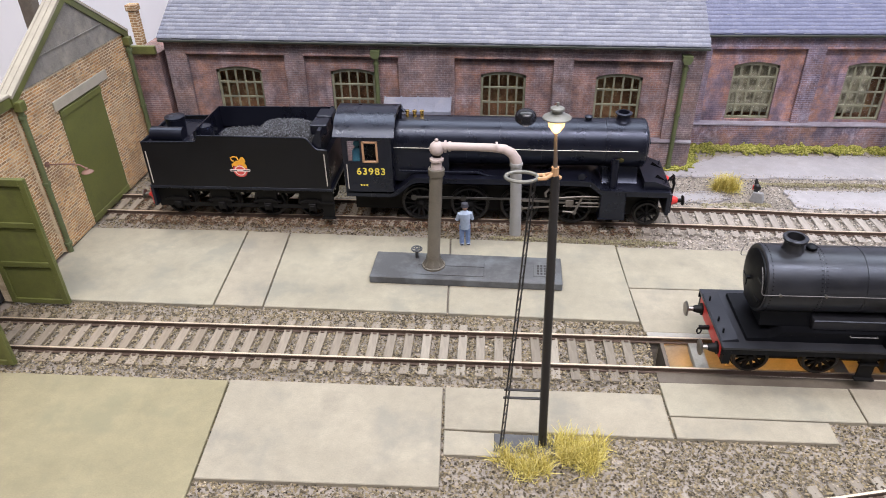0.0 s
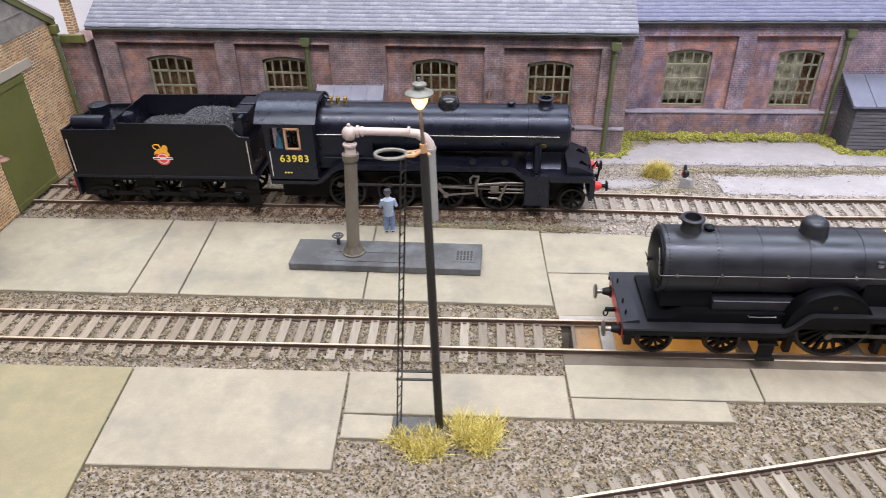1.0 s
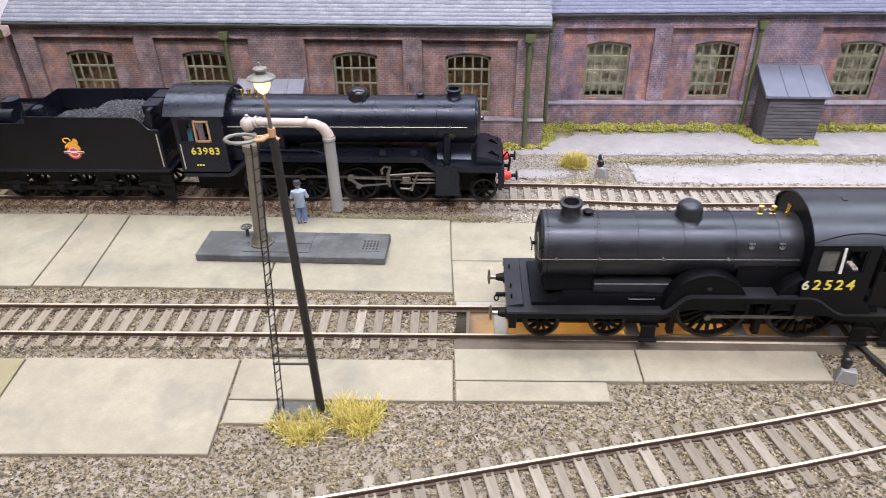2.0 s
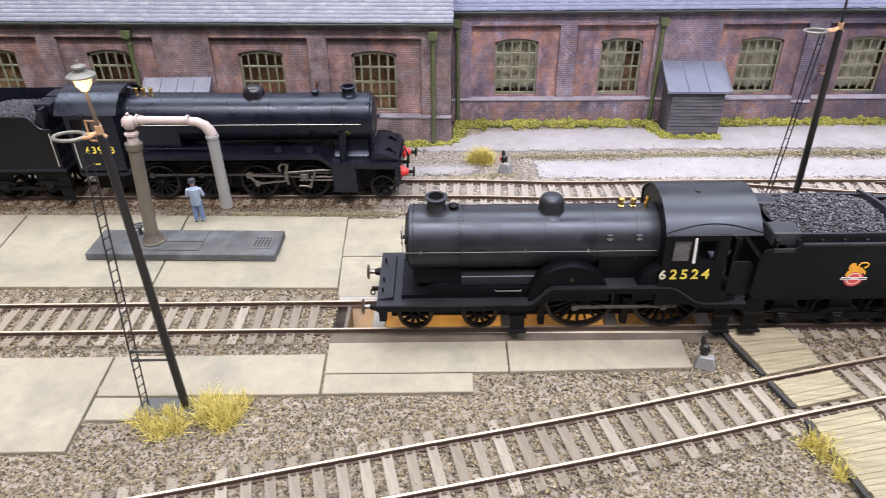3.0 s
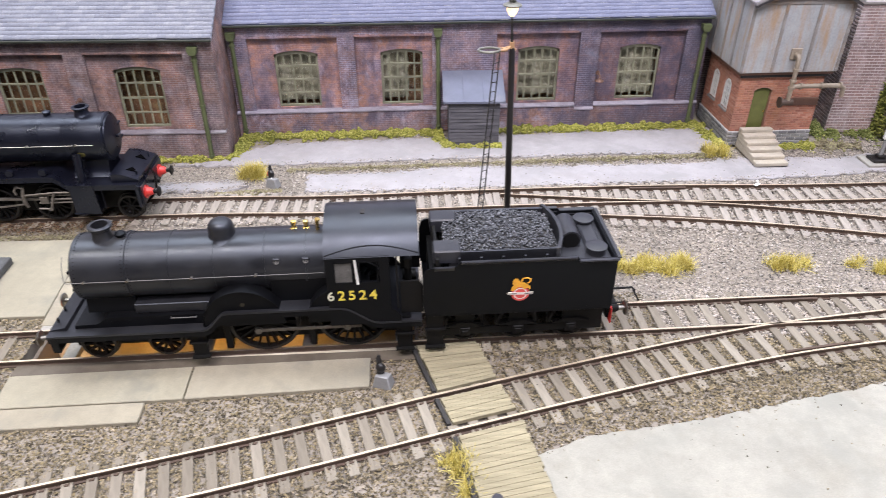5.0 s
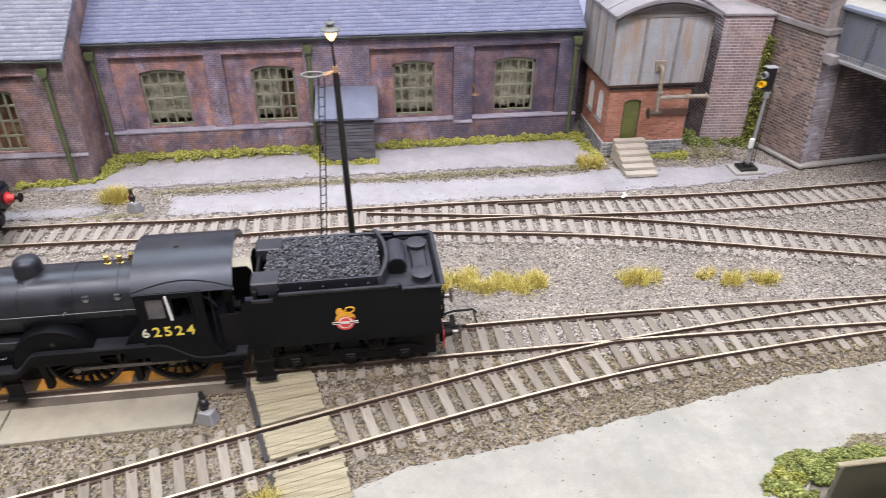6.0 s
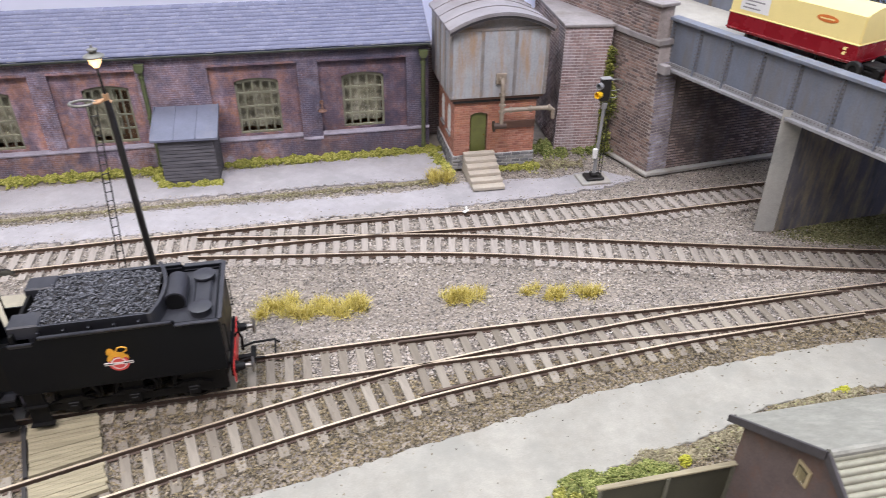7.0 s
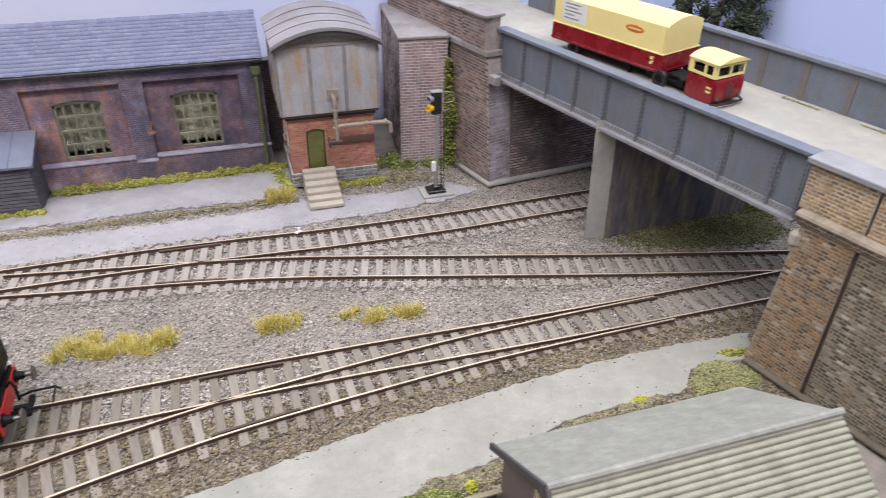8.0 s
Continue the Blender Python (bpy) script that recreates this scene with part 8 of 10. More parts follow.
def goods_tender():
    K = M["loco_gloss"]
    e = thing("tender", -103, 319, 0, 0, "blue-black four-axle tender partly filled with coal", "tender")
    X = lambda x: x + 103
    prof = [(X(-149), 21.4), (X(-57.5), 21.4), (X(-57.5), 41.8), (X(-61), 42.0)] + ease(X(-61.5), 42.0, X(-68), 48.0) + [(X(-120), 48.4), (X(-121.5), 45.2), (X(-149), 44.6)]
    for s in (-1, 1):
        b = B()
        poly(b, prof, s * 16.8 - 0.35, s * 16.8 + 0.35, "y")
        side = part("side_sheet", b, M["tender_black"], e)
        b = B()
        tube(b, [(x, s * 17.0, z) for x, z in prof[2:]], 0.35, 6)
        part("beading", b, K, side)
        for hx in (-147.5, -59):
            b = B()
            tube(b, [(X(hx), s * 17.4, 23), (X(hx), s * 17.4, 40)], 0.25, 6)
            part("grab_rail", b, M["handrail"], side)
    b = B()
    box(b, X(-149), X(-148.2), -16.4, 16.4, 21.4, 44.6)
    part("back_sheet", b, K, e)
    b = B()
    box(b, X(-148.1), X(-58), -16.4, 16.4, 22, 38.5)
    part("tank", b, K, e)
    b = B()
    box(b, X(-148.1), X(-122), -16.4, 16.4, 38.51, 43.2, 0.3)
    part("rear_deck", b, K, e)
    b = B()
    poly(b, [(X(-122), 38.51), (X(-122), 49.8), (X(-120.6), 50.6), (X(-120.6), 38.51)], -16, 16, "y")
    poly(b, [(X(-120.6), 40), (X(-62), 40), (X(-62), 50.8), (X(-120.6), 50.6)], 15.5, 16.3, "y")
    part("coal_plate", b, K, e)
    b = B()
    poly(b, [(X(-68), 38.51), (X(-61), 38.51), (X(-60), 46), (X(-60), 51.2), (X(-61.5), 51.4)], -16, 16, "y")
    part("coal_bulkhead", b, K, e)
    for y in (-6, 6):
        b = B()
        box(b, X(-66), X(-58), y - 5, y + 5, 47, 52, 0.4)
        part("tool_box", b, K, e)
    coal_heap(e, X(-119), X(-68), -15.5, 15.5, 39.0, 40.6, 21, 0.26, 0.5)
    coal_heap(e, X(-98), X(-68), -11, 15, 39.8, 46.6, 22, 0.24, 0.52, 3.0)
    b = B()
    lathe(b, (X(-139), 3, 43.2), (0, 0, 1), [(4.6, 0), (4.6, 5.6), (5.0, 5.8), (5.0, 6.8), (3, 7.4), (0, 7.6)], 22)
    part("filler_cap", b, K, e)
    b = B()
    cyl(b, (X(-146), -9, 45.5), (X(-130), -9, 45.5), 3.6, n=22)
    part("rear_tank", b, K, e)
    b = B()
    lathe(b, (X(-120), -7, 44), (0, 0, 1), [(4, 0), (4, 4), (3.4, 5.5), (0, 6.4)], 20)
    part("scoop_dome", b, K, e)
    b = B()
    box(b, X(-150), X(-56.5), -17.2, 17.2, 19.8, 21.39, 0.15)
    part("footplate", b, K, e)
    b = B()
    for s in (-1, 1):
        pierced(b, X(-149), X(-58), 8.0, 19.79, s * 13.0 - 0.4, s * 13.0 + 0.4, [(X(-133), X(-121), 10, 16.5), (X(-111), X(-97), 10, 16.5), (X(-87), X(-75), 10, 16.5)])
    part("side_frame", b, M["under_black"], e)
    for x in (-139, -116, -92, -69):
        for s in (-1, 1):
            wheel(e, X(x), s * 9.3, 8.2, 12)
        axlebox(e, X(x), 9.4)
        axle(e, X(x), 8.2)
    foot_steps(e, X(-64), X(-57), -15.4, 19.8, 4.0)
    emblem(e, X(-101.5), -17.35, 32.4, 10.8, -1)
    b = B()
    box(b, X(-151), X(-150.1), -16.2, 16.2, 10.2, 19.0, 0.1)
    bk = B()
    box(bk, X(-150.09), X(-148.6), -17.1, 17.1, 9.6, 19.7, 0.15)
    part("beam_backing", bk, K, e)
    part("buffer_beam", b, M["red"], e, "red rear buffer beam")
    for y in (-11.3, 11.3):
        buffer(e, X(-151), y, 13.2, -1, 2.6, "red")
    return e


inside_loco()
inside_tender()
goods_loco()
goods_tender()

# ---------------------------------------------------------------- small things on the ground

# water crane on its plinth
pl = thing("crane_plinth", 11, 263.7, 0, -1.0, "dark grey stone plinth with hatch and drain grating", "plinth")
b = B()
box(b, -42.3, 42.3, -10.3, 10.3, 0, 3.6, 0.35)
part("slab", b, M["plinth"], pl)
b = B()
box(b, -22, 8, -7.4, -0.5, 3.61, 4.0, 0.12)
part("hatch", b, M["plinth"], pl)
b = B()
box(b, -22, 8, 0.0, 7.0, 3.61, 3.95, 0.12)
part("hatch", b, M["plinth"], pl)
b = B()
box(b, 29.8, 39.4, -5.2, 4.6, 3.61, 3.9, 0.12)
dr = part("drain_grating", b, M["plinth"], pl)
for i in range(5):
    for k in range(4):
        b = B()
        box(b, 31.4 + i * 1.5, 32.3 + i * 1.5, -4.0 + k * 2.0, -2.6 + k * 2.0, 3.9, 3.98)
        part("drain_slot", b, M["dark"], dr)

crane = thing("water_crane", -3.7, 263.6, 4.0, 0, "buff-grey iron water crane with pinkish arm and grey hose", "water crane")
b = B()
lathe(b, (0, 0, 0), (0, 0, 1), [(5.2, 0), (5.2, 0.8), (4.6, 1.0), (3.2, 4.2), (3.3, 5.0)], 20)
base = part("base", b, M["crane"], crane)
for k in range(8):
    b = B()
    a = k * 45
    poly(b, [(3.0, 0.8), (5.0, 0.8), (3.0, 4.4)], -0.35, 0.35, "y")
    bmesh.ops.rotate(b, verts=b.verts, cent=(0, 0, 0), matrix=Matrix.Rotation(radians(a), 3, "Z"))
    part("rib", b, M["crane"], base)
b = B()
lathe(b, (0, 0, 4.6), (0.055, 0.02, 1), [(3.1, 0), (3.1, 0.5), (2.85, 1.0), (2.75, 40), (3.3, 40.4), (3.5, 41.4), (3.5, 43.2), (2.7, 43.6)], 24)
part("column", b, M["crane"], crane)
b = B()
lathe(b, (2.4, 0.9, 47.6), (0.04, 0.02, 1), [(2.6, 0), (2.3, 0.8), (2.2, 3.4), (2.9, 3.8), (2.9, 4.6), (2.2, 5.0), (2.0, 5.6)], 22)
ellipsoid(b, (2.7, 1.3, 56.6), (3.1, 3.1, 3.2), 18)
ellipsoid(b, (2.7, 1.3, 60.2), (0.8, 0.8, 0.7), 10)
part("swivel_head", b, M["crane_pink"], crane)
arm = [(4.5, 1.3, 57.6), (14, 1.6, 57.4), (25, 2.0, 57.0), (30.2, 2.2, 56.4), (33.2, 2.3, 54.6), (34.8, 2.4, 52.0), (35.2, 2.4, 50.4)]
b = B()
tube(b, arm, [1.7, 1.65, 1.7, 1.9, 2.1, 2.3, 2.4], 16)
for x, r in ((5.8, 2.5), (7.6, 2.1), (26.6, 2.2)):
    cyl(b, (x, 1.6, 57.4), (x + 0.9, 1.6, 57.4), r, n=16)
part("arm", b, M["crane_pink"], crane, "pinkish-grey swivel arm")
b = B()
lathe(b, (35.2, 2.4, 50.6), (0.02, -0.03, -1), [(2.4, 0), (2.7, 0.3), (2.7, 1.4), (2.35, 1.6), (2.4, 14), (2.5, 32), (2.5, 33.6), (2.1, 33.6), (2.0, 30)], 20)
part("hose", b, M["hose"], crane, "grey leather hose")

vw = thing("valve_wheel", -12, 270, 3.9, 0, "small grey handwheel valve on the plinth", "valve")
b = B()
cyl(b, (0, 0, 0), (0, 0, 4.6), 0.8, n=10)
part("spindle", b, M["plinth"], vw)
b = B()
tube(b, [(2.3 * math.cos(a), 2.3 * math.sin(a), 4.6) for a in np.linspace(0, 6.283, 17)[:-1]], 0.4, 6, closed=True)
for a in (0, 60, 120):
    c, s = 2.2 * math.cos(radians(a)), 2.2 * math.sin(radians(a))
    tube(b, [(-c, -s, 4.6), (c, s, 4.6)], 0.28, 6)
part("handwheel", b, M["plinth"], vw)


def yard_lamp(x, y, ladder_dx, bulb, z0=-1.0, wide=(0.45, 1.0)):
    """A tall lamp post with maintenance hoop, bracket, ladder and lantern."""
    e = thing("yard_lamp", x, y, z0, 0, "tall black yard lamp with hoop, ladder and lit lantern", "lamp post", "yard lamps")
    zz = -z0
    b = B()
    lathe(b, (0, 0, 0), (-0.02, 0.012, 1), [(1.9, 0), (1.4, 1.2), (1.35, 40), (1.2, 97 + zz), (0.9, 98.2 + zz), (0.0, 98.3 + zz)], 16)
    part("post", b, M["lamp_black"], e)
    tx, ty, tz = -2.0, 1.2, 97 + zz
    b = B()
    tube(b, [(tx, ty, tz + 1), (tx - 0.6, ty, tz + 13)], [0.6, 0.38], 10)
    part("stem", b, M["lamp_black"] if bulb == "bulb_dim" else M["lamp_stem"], e)
    b = B()
    tube(b, [(tx - 8.5 + 4.1 * math.cos(a), ty + 2.9 * math.sin(a), tz + 0.4) for a in np.linspace(0, 6.283, 29)[:-1]], 0.5, 8, closed=True)
    part("hoop", b, M["lamp_grey"], e, "pale grey maintenance hoop")
    b = B()
    tube(b, [(tx - 4.4, ty - 1.1, tz + 0.4), (tx - 2.4, ty - 1.1, tz + 0.6), (tx - 0.4, ty, tz + 1.6), (tx + 1.4, ty, tz + 0.2)], 0.55, 8)
    tube(b, [(tx - 4.4, ty + 1.1, tz + 0.4), (tx - 2.4, ty + 1.1, tz + 0.6), (tx - 0.4, ty, tz + 1.6)], 0.55, 8)
    tube(b, [(tx - 2.8, ty - 1.1, tz + 0.5), (tx - 2.8, ty + 1.1, tz + 0.5)], 0.45, 8)
    cyl(b, (tx, ty, tz - 0.5), (tx - 0.1, ty, tz + 3.4), 0.95, n=10)
    part("bracket", b, M["lamp_buff"], e, "tan hoop bracket")
    lx, lz = tx - 0.6, tz + 12.6
    b = B()
    lathe(b, (lx, ty, lz), (0, 0, 1), [(0.5, 0.0), (1.0, 0.4), (1.9, 1.8), (2.15, 3.4), (1.9, 4.1), (0, 4.1)], 18)
    part("bulb", b, M[bulb], e, "glowing warm lamp glass")
    b = B()
    lathe(b, (lx, ty, lz + 3.7), (0, 0, 1), [(1.9, 0.4), (3.2, 0.0), (3.5, 0.2), (3.5, 0.5), (1.9, 1.4), (1.3, 1.5), (1.3, 2.2), (1.8, 2.4), (1.7, 2.8), (0.4, 3.3), (0.3, 4.2), (0, 4.3)], 22)
    part("lantern_hood", b, M["lamp_grey"], e)
    # ladder
    p0, p1 = Vector((ladder_dx, -0.6, 0)), Vector((tx - 5.4, ty + 0.6, tz - 1))
    wx, wy = wide
    lad = thing("ladder")
    lad.parent = e
    lad["label"] = "thin dark metal ladder"
    for s in (-1.15, 1.15):
        b = B()
        tube(b, [p0 + Vector((s * wx, s * wy, 0)), p1 + Vector((s * wx, s * wy, 0))], 0.26, 6)
        part("ladder_rail", b, M["lamp_black"], lad)
    n = 26
    for k in range(1, n):
        q = p0 + (p1 - p0) * (k / n)
        b = B()
        tube(b, [q - 1.15 * Vector((wx, wy, 0)), q + 1.15 * Vector((wx, wy, 0))], 0.2, 5)
        part("rung", b, M["lamp_black"], lad)
    for k in (0.225, 0.26):
        q = p0 + (p1 - p0) * k
        b = B()
        tube(b, [q + Vector((-1.2, 0, 0)), Vector((-0.5, 0.2, q.z))], 0.42, 6)
        part("strut", b, M["lamp_black"], e)
    point_lamp("lamp_glow", x + lx, y + ty - 3.5, z0 + lz + 1.0, 0.0016 if bulb == "bulb" else 0.0006, (1.0, 0.68, 0.32), 1.5)
    return e


first = yard_lamp(41.8, 165.4, -13.4, "bulb")
yard_lamp(275.4, 257.4, -14.5, "bulb_dim", wide=(0.95, 0.35))
b = B()
box(b, -15.8, 4.2, -3.9, 4.0, 0.8, 1.35, 0.2)
part("footing", b, M["plinth"], first, "grey concrete footing")


def yard_man(x, y, turn, coat, legs, hat, raised):
    """A painted model figure, one plain mesh."""
    b = B()
    for s in (-1, 1):
        tube(b, [(s * 1.5, 0, 0.6), (s * 1.45, 0.1, 5), (s * 1.2, 0, 10.6)], [1.1, 1.15, 1.5], 8, mi=1)
        box(b, s * 1.5 - 0.9, s * 1.5 + 0.9, -1.6, 1.2, 0, 1.1, 0.2, mi=3)
    lathe(b, (0, 0, 9.0), (0, 0, 1), [(0, 0), (2.5, 0.1), (2.4, 3.0), (2.7, 6.4), (2.5, 8.2), (1.2, 9.2), (0, 9.3)], 12, mi=0)
    for s in (-1, 1):
        if raised:
            tube(b, [(s * 2.5, 0, 17), (s * 3.6, 0.6, 13.6), (s * 2.2, 2.6, 14.6)], [1.0, 0.95, 0.7], 8, mi=0)
        else:
            tube(b, [(s * 2.6, 0, 17), (s * 3.4, 0.2, 13), (s * 3.2, 1.0, 9.4)], [1.0, 0.9, 0.75], 8, mi=0)
    ellipsoid(b, (0, 0.1, 20.2), (1.35, 1.5, 1.75), 10, mi=2)
    lathe(b, (0, 0.1, 20.6), (0, 0, 1), [(1.9, 0), (1.75, 0.3), (1.55, 1.6), (0, 2.0)], 12, mi=3)
    ob = part("model_figure", b, [M[coat], M[legs], M["skin"], M[hat]])
    at(ob, x, y, 0.0, turn)
    return ob


tagged(yard_man(8.8, 289.0, 10, "blue_coat", "denim", "navy", True), "small painted figure in pale blue coat beside the crane", "figurine")
tagged(yard_man(253.4, 118.5, 170, "navy", "navy", "navy", False), "small painted figure in dark clothes on the boards", "figurine")
b = B()
lathe(b, (0, 0, 0), (0, 0, 1), [(0, 0), (2.6, 0.1), (2.7, 12), (2.3, 18), (1.2, 19.5), (0, 19.6)], 12)
ellipsoid(b, (0, 0, 21.6), (1.6, 1.7, 2.0), 10)
drv = at(part("model_figure", b, M["teal"]), -44.5, 309, 21)
tagged(drv, "small blue painted figure standing in the cab", "figurine")


def point_lever(x, y, turn, red):
    e = thing("point_lever", x, y, -1.4, turn, "grey ground-frame box with black point lever", "point lever", "point levers")
    b = B()
    q = [(-3.6, -2.6, 0), (3.6, -2.6, 0), (3.6, 2.6, 0), (-3.6, 2.6, 0), (-2.4, -2.0, 5.4), (2.4, -2.0, 5.4), (2.4, 2.0, 4.6), (-2.4, 2.0, 4.6)]
    v = [b.verts.new(p) for p in q]
    for f in ((3, 2, 1, 0), (4, 5, 6, 7), (0, 1, 5, 4), (1, 2, 6, 5), (2, 3, 7, 6), (3, 0, 4, 7)):
        b.faces.new([v[i] for i in f])
    bmesh.ops.bevel(b, geom=b.edges[:], offset=0.3, segments=1, affect="EDGES")
    part("box", b, M["lever_grey"], e)
    b = B()
    tube(b, [(-1.2, 0.6, 5.0), (-1.6, 1.6, 8.0), (-2.4, 2.2, 10.4), (-2.2, 2.4, 11.4)], [1.5, 1.2, 0.9, 0.6], 10)
    ellipsoid(b, (-1.2, 1.0, 7.0), (2.0, 1.6, 2.2), 10)
    part("lever", b, M["lamp_black"], e)
    if red:
        b = B()
        box(b, -3.4, -2.8, 0.4, 1.4, 5.6, 8.0, 0.1)
        part("indicator", b, M["red"], e, "red indicator flag")
        b = B()
        box(b, -0.2, 0.6, -1.5, -0.9, 5.4, 6.0, 0.1)
        part("indicator", b, M["white"], e, "white indicator spot")
    return e


point_lever(160.0, 342.5, -25, True)
point_lever(221.5, 186.8, -20, False)

# boarded crossing over the front road
cross = thing("boarded_crossing", label="bleached timber board crossing over the rails", category="crossing", kind="structure")


def boards(quad, n, top=1.2):
    """Boards across a strip given by its near-left, near-right, far-right and far-left corners."""
    (ax, ay), (bx, by), (cx, cy), (dx, dy) = quad
    r = random.Random(int(ax * 10))
    for i in range(n):
        t0, t1 = (i + 0.015) / n, (i + 0.985) / n
        j0, j1 = r.uniform(-0.35, 0.35), r.uniform(-0.4, 0.4)
        ring = [(ax + (dx - ax) * t0 + j0, ay + (dy - ay) * t0), (bx + (cx - bx) * t0 + j1, by + (cy - by) * t0), (bx + (cx - bx) * t1 + j1, by + (cy - by) * t1), (ax + (dx - ax) * t1 + j0, ay + (dy - ay) * t1)]
        b = B()
        z = top + r.uniform(-0.12, 0.12)
        poly(b, ring, z - 1.5, z, "z")
        es = [e for e in b.edges if e.verts[0].co.z > z - 0.1 and e.verts[1].co.z > z - 0.1]
        bmesh.ops.bevel(b, geom=es, offset=0.12, segments=1, affect="EDGES")
        part("board", b, M["plank"], cross)


boards([(240.8, 180.2), (262.4, 186.0), (257.0, 206.0), (233.6, 204.6)], 13)
boards([(245.0, 164.6), (267.0, 170.2), (263.4, 182.2), (241.4, 176.4)], 7)
boards([(262.0, 70), (285.0, 70), (268.6, 164.8), (246.6, 159.0)], 48)
for (x0, y0), (x1, y1) in (((233.6, 204.6), (240.8, 180.2)), ((241.4, 176.4), (245.0, 164.6)), ((246.6, 159.0), (262.0, 70.0))):
    b = B()
    poly(b, [(x0 - 2.0, y0), (x0 - 0.5, y0), (x1 - 0.5, y1), (x1 - 2.0, y1)], -1.5, 0.9, "z")
    part("edge_timber", b, M["dark"], cross, "dark edge timber")

# colour-light signal
sig = thing("signal", 503.4, 348.5, 0, 0, "grey post colour-light signal with amber lens and hoop", "signal")
b = B()
box(b, -9, 9, -6.6, 6.8, -1.6, 0.8, 0.25)
part("base_plate", b, M["kerb"], sig)
b = B()
box(b, -5.4, 5.4, -4.2, 4.2, 0.81, 2.6, 0.4)
box(b, -2.0, 2.0, -2.0, 2.0, 2.6, 4.4, 0.3)
part("foot", b, M["lamp_black"], sig)
b = B()
cyl(b, (0, 0, 4), (0.6, 0, 47), 1.1, 0.95, 12)
cyl(b, (0.6, 0, 44), (0.6, 0, 47.2), 1.6, n=12)
part("post", b, M["lever_grey"], sig)
b = B()
box(b, -3.0, -0.4, -2.4, -0.6, 14.5, 20.5, 0.3)
part("telephone_box", b, M["white"], sig, "small white telephone box")
b = B()
box(b, -2.6, 3.2, -0.5, 3.2, 48, 60.5, 0.6)
head = part("signal_head", b, M["lamp_black"], sig)
b = B()
lathe(b, (-2.2, 0.6, 52.0), (-1, -0.5, 0), [(1.7, 0), (1.9, 0.3), (1.9, 3.0), (1.6, 3.0), (1.5, 0.5), (0, 0.4)], 16)
part("hood", b, M["amber"], head, "amber lens hood")
b = B()
lathe(b, (-2.2, 0.6, 57.0), (-1, -0.5, 0), [(1.7, 0), (1.9, 0.3), (1.9, 2.8), (1.6, 2.8), (1.5, 0.5), (0, 0.4)], 16)
part("hood", b, M["lever_grey"], head)
b = B()
box(b, -2.9, 3.5, -0.8, 3.5, 60.51, 61.2, 0.2)
part("lid", b, M["lever_grey"], head)
b = B()
tube(b, [(2, 1, 59.5), (6, 1, 60.2), (10, 1, 59.4), (11.4, 1, 57), (10, 1, 54.4), (6, 1, 53.6), (3, 1, 54)], 0.35, 6)
tube(b, [(2, 1, 50), (6.5, 1, 49.4), (8, 1, 50.4)], 0.35, 6)
part("guard_hoop", b, M["lamp_grey"], sig)

lad = thing("ladder")
lad.parent = sig
for s in (-0.9, 0.9):
    b = B()
    tube(b, [(5.2 + s, 3.4, 1.0), (3.8 + s, 1.6, 50)], 0.22, 6)
    part("ladder_rail", b, M["lamp_black"], lad)
for k in range(1, 18):
    b = B()
    zz = 1.0 + 49 * k / 18
    xx, yy = 5.2 - 1.4 * k / 18, 3.4 - 1.8 * k / 18
    tube(b, [(xx - 0.9, yy, zz), (xx + 0.9, yy, zz)], 0.16, 5)
    part("rung", b, M["lamp_black"], lad)

# ivy up the corner of the abutment
r = np.random.default_rng(31)
n = 4600
t = r.uniform(0, 1, n) ** 1.15
w = (4.6 + 4.4 * np.sin(t * 7 + 1.0) ** 2) * (1.25 - 0.6 * t)
pp = np.column_stack([522.0 - 0.12 * t * 0 + r.normal(0, 1, n) * 0.8 - 1.2, 392 - 10 * np.sin(t * 3) * 0.4 + r.normal(0, 1, n) * w * 0.55, t * 66])
pp[:, 0] += (392 - pp[:, 1]) * 0.29
co, f = grains(r, pp, 0.5, 1.1, 0.8)
loose("ivy", co, f, M["ivy"], None, "dark green ivy climbing the brick wall", "ivy", kind="stuff")

# trees behind the bridge
def leafy_tree(x, y, z, h, w, seed):
    e = thing("tree", x, y, z, 0, "dark green foam-leaved model tree behind the bridge", "tree", "trees behind the bridge")
    b = B()
    tube(b, [(0, 0, 0), (0.8, 0.4, h * 0.3), (-0.6, 0.2, h * 0.62), (0.2, 0, h * 0.85)], [2.6, 2.0, 1.4, 0.6], 8)
    for k in range(6):
        a = k * 1.05
        tube(b, [(0, 0, h * (0.28 + 0.08 * k)), (math.cos(a) * w * 0.25, math.sin(a) * w * 0.25, h * (0.42 + 0.08 * k)), (math.cos(a) * w * 0.42, math.sin(a) * w * 0.42, h * (0.5 + 0.07 * k))], [1.0, 0.7, 0.3], 6)
    part("trunk", b, M["bark"], e)
    rr = np.random.default_rng(seed)
    cl = rr.normal(0, 1, (26, 3)) * np.array([w * 0.24, w * 0.24, h * 0.17]) + np.array([0, 0, h * 0.62])
    n = 3600
    p = cl[rr.integers(26, size=n)] + rr.normal(0, 1, (n, 3)) * np.array([2.6, 2.6, 2.4])
    co, f = grains(rr, p, 0.6, 1.3, 0.35)
    loose("crown", co, f, M["tree_leaf"], e)


leafy_tree(690, 398, -2.6, 150, 44, 3)
leafy_tree(706, 389, -2.6, 135, 44, 4)
leafy_tree(719, 377, -2.6, 128, 40, 5)

# articulated lorry on the bridge
lorry = thing("lorry", 607.1, 285.7, 79.5, -70.3, "cream and crimson articulated lorry parked on the bridge", "lorry")


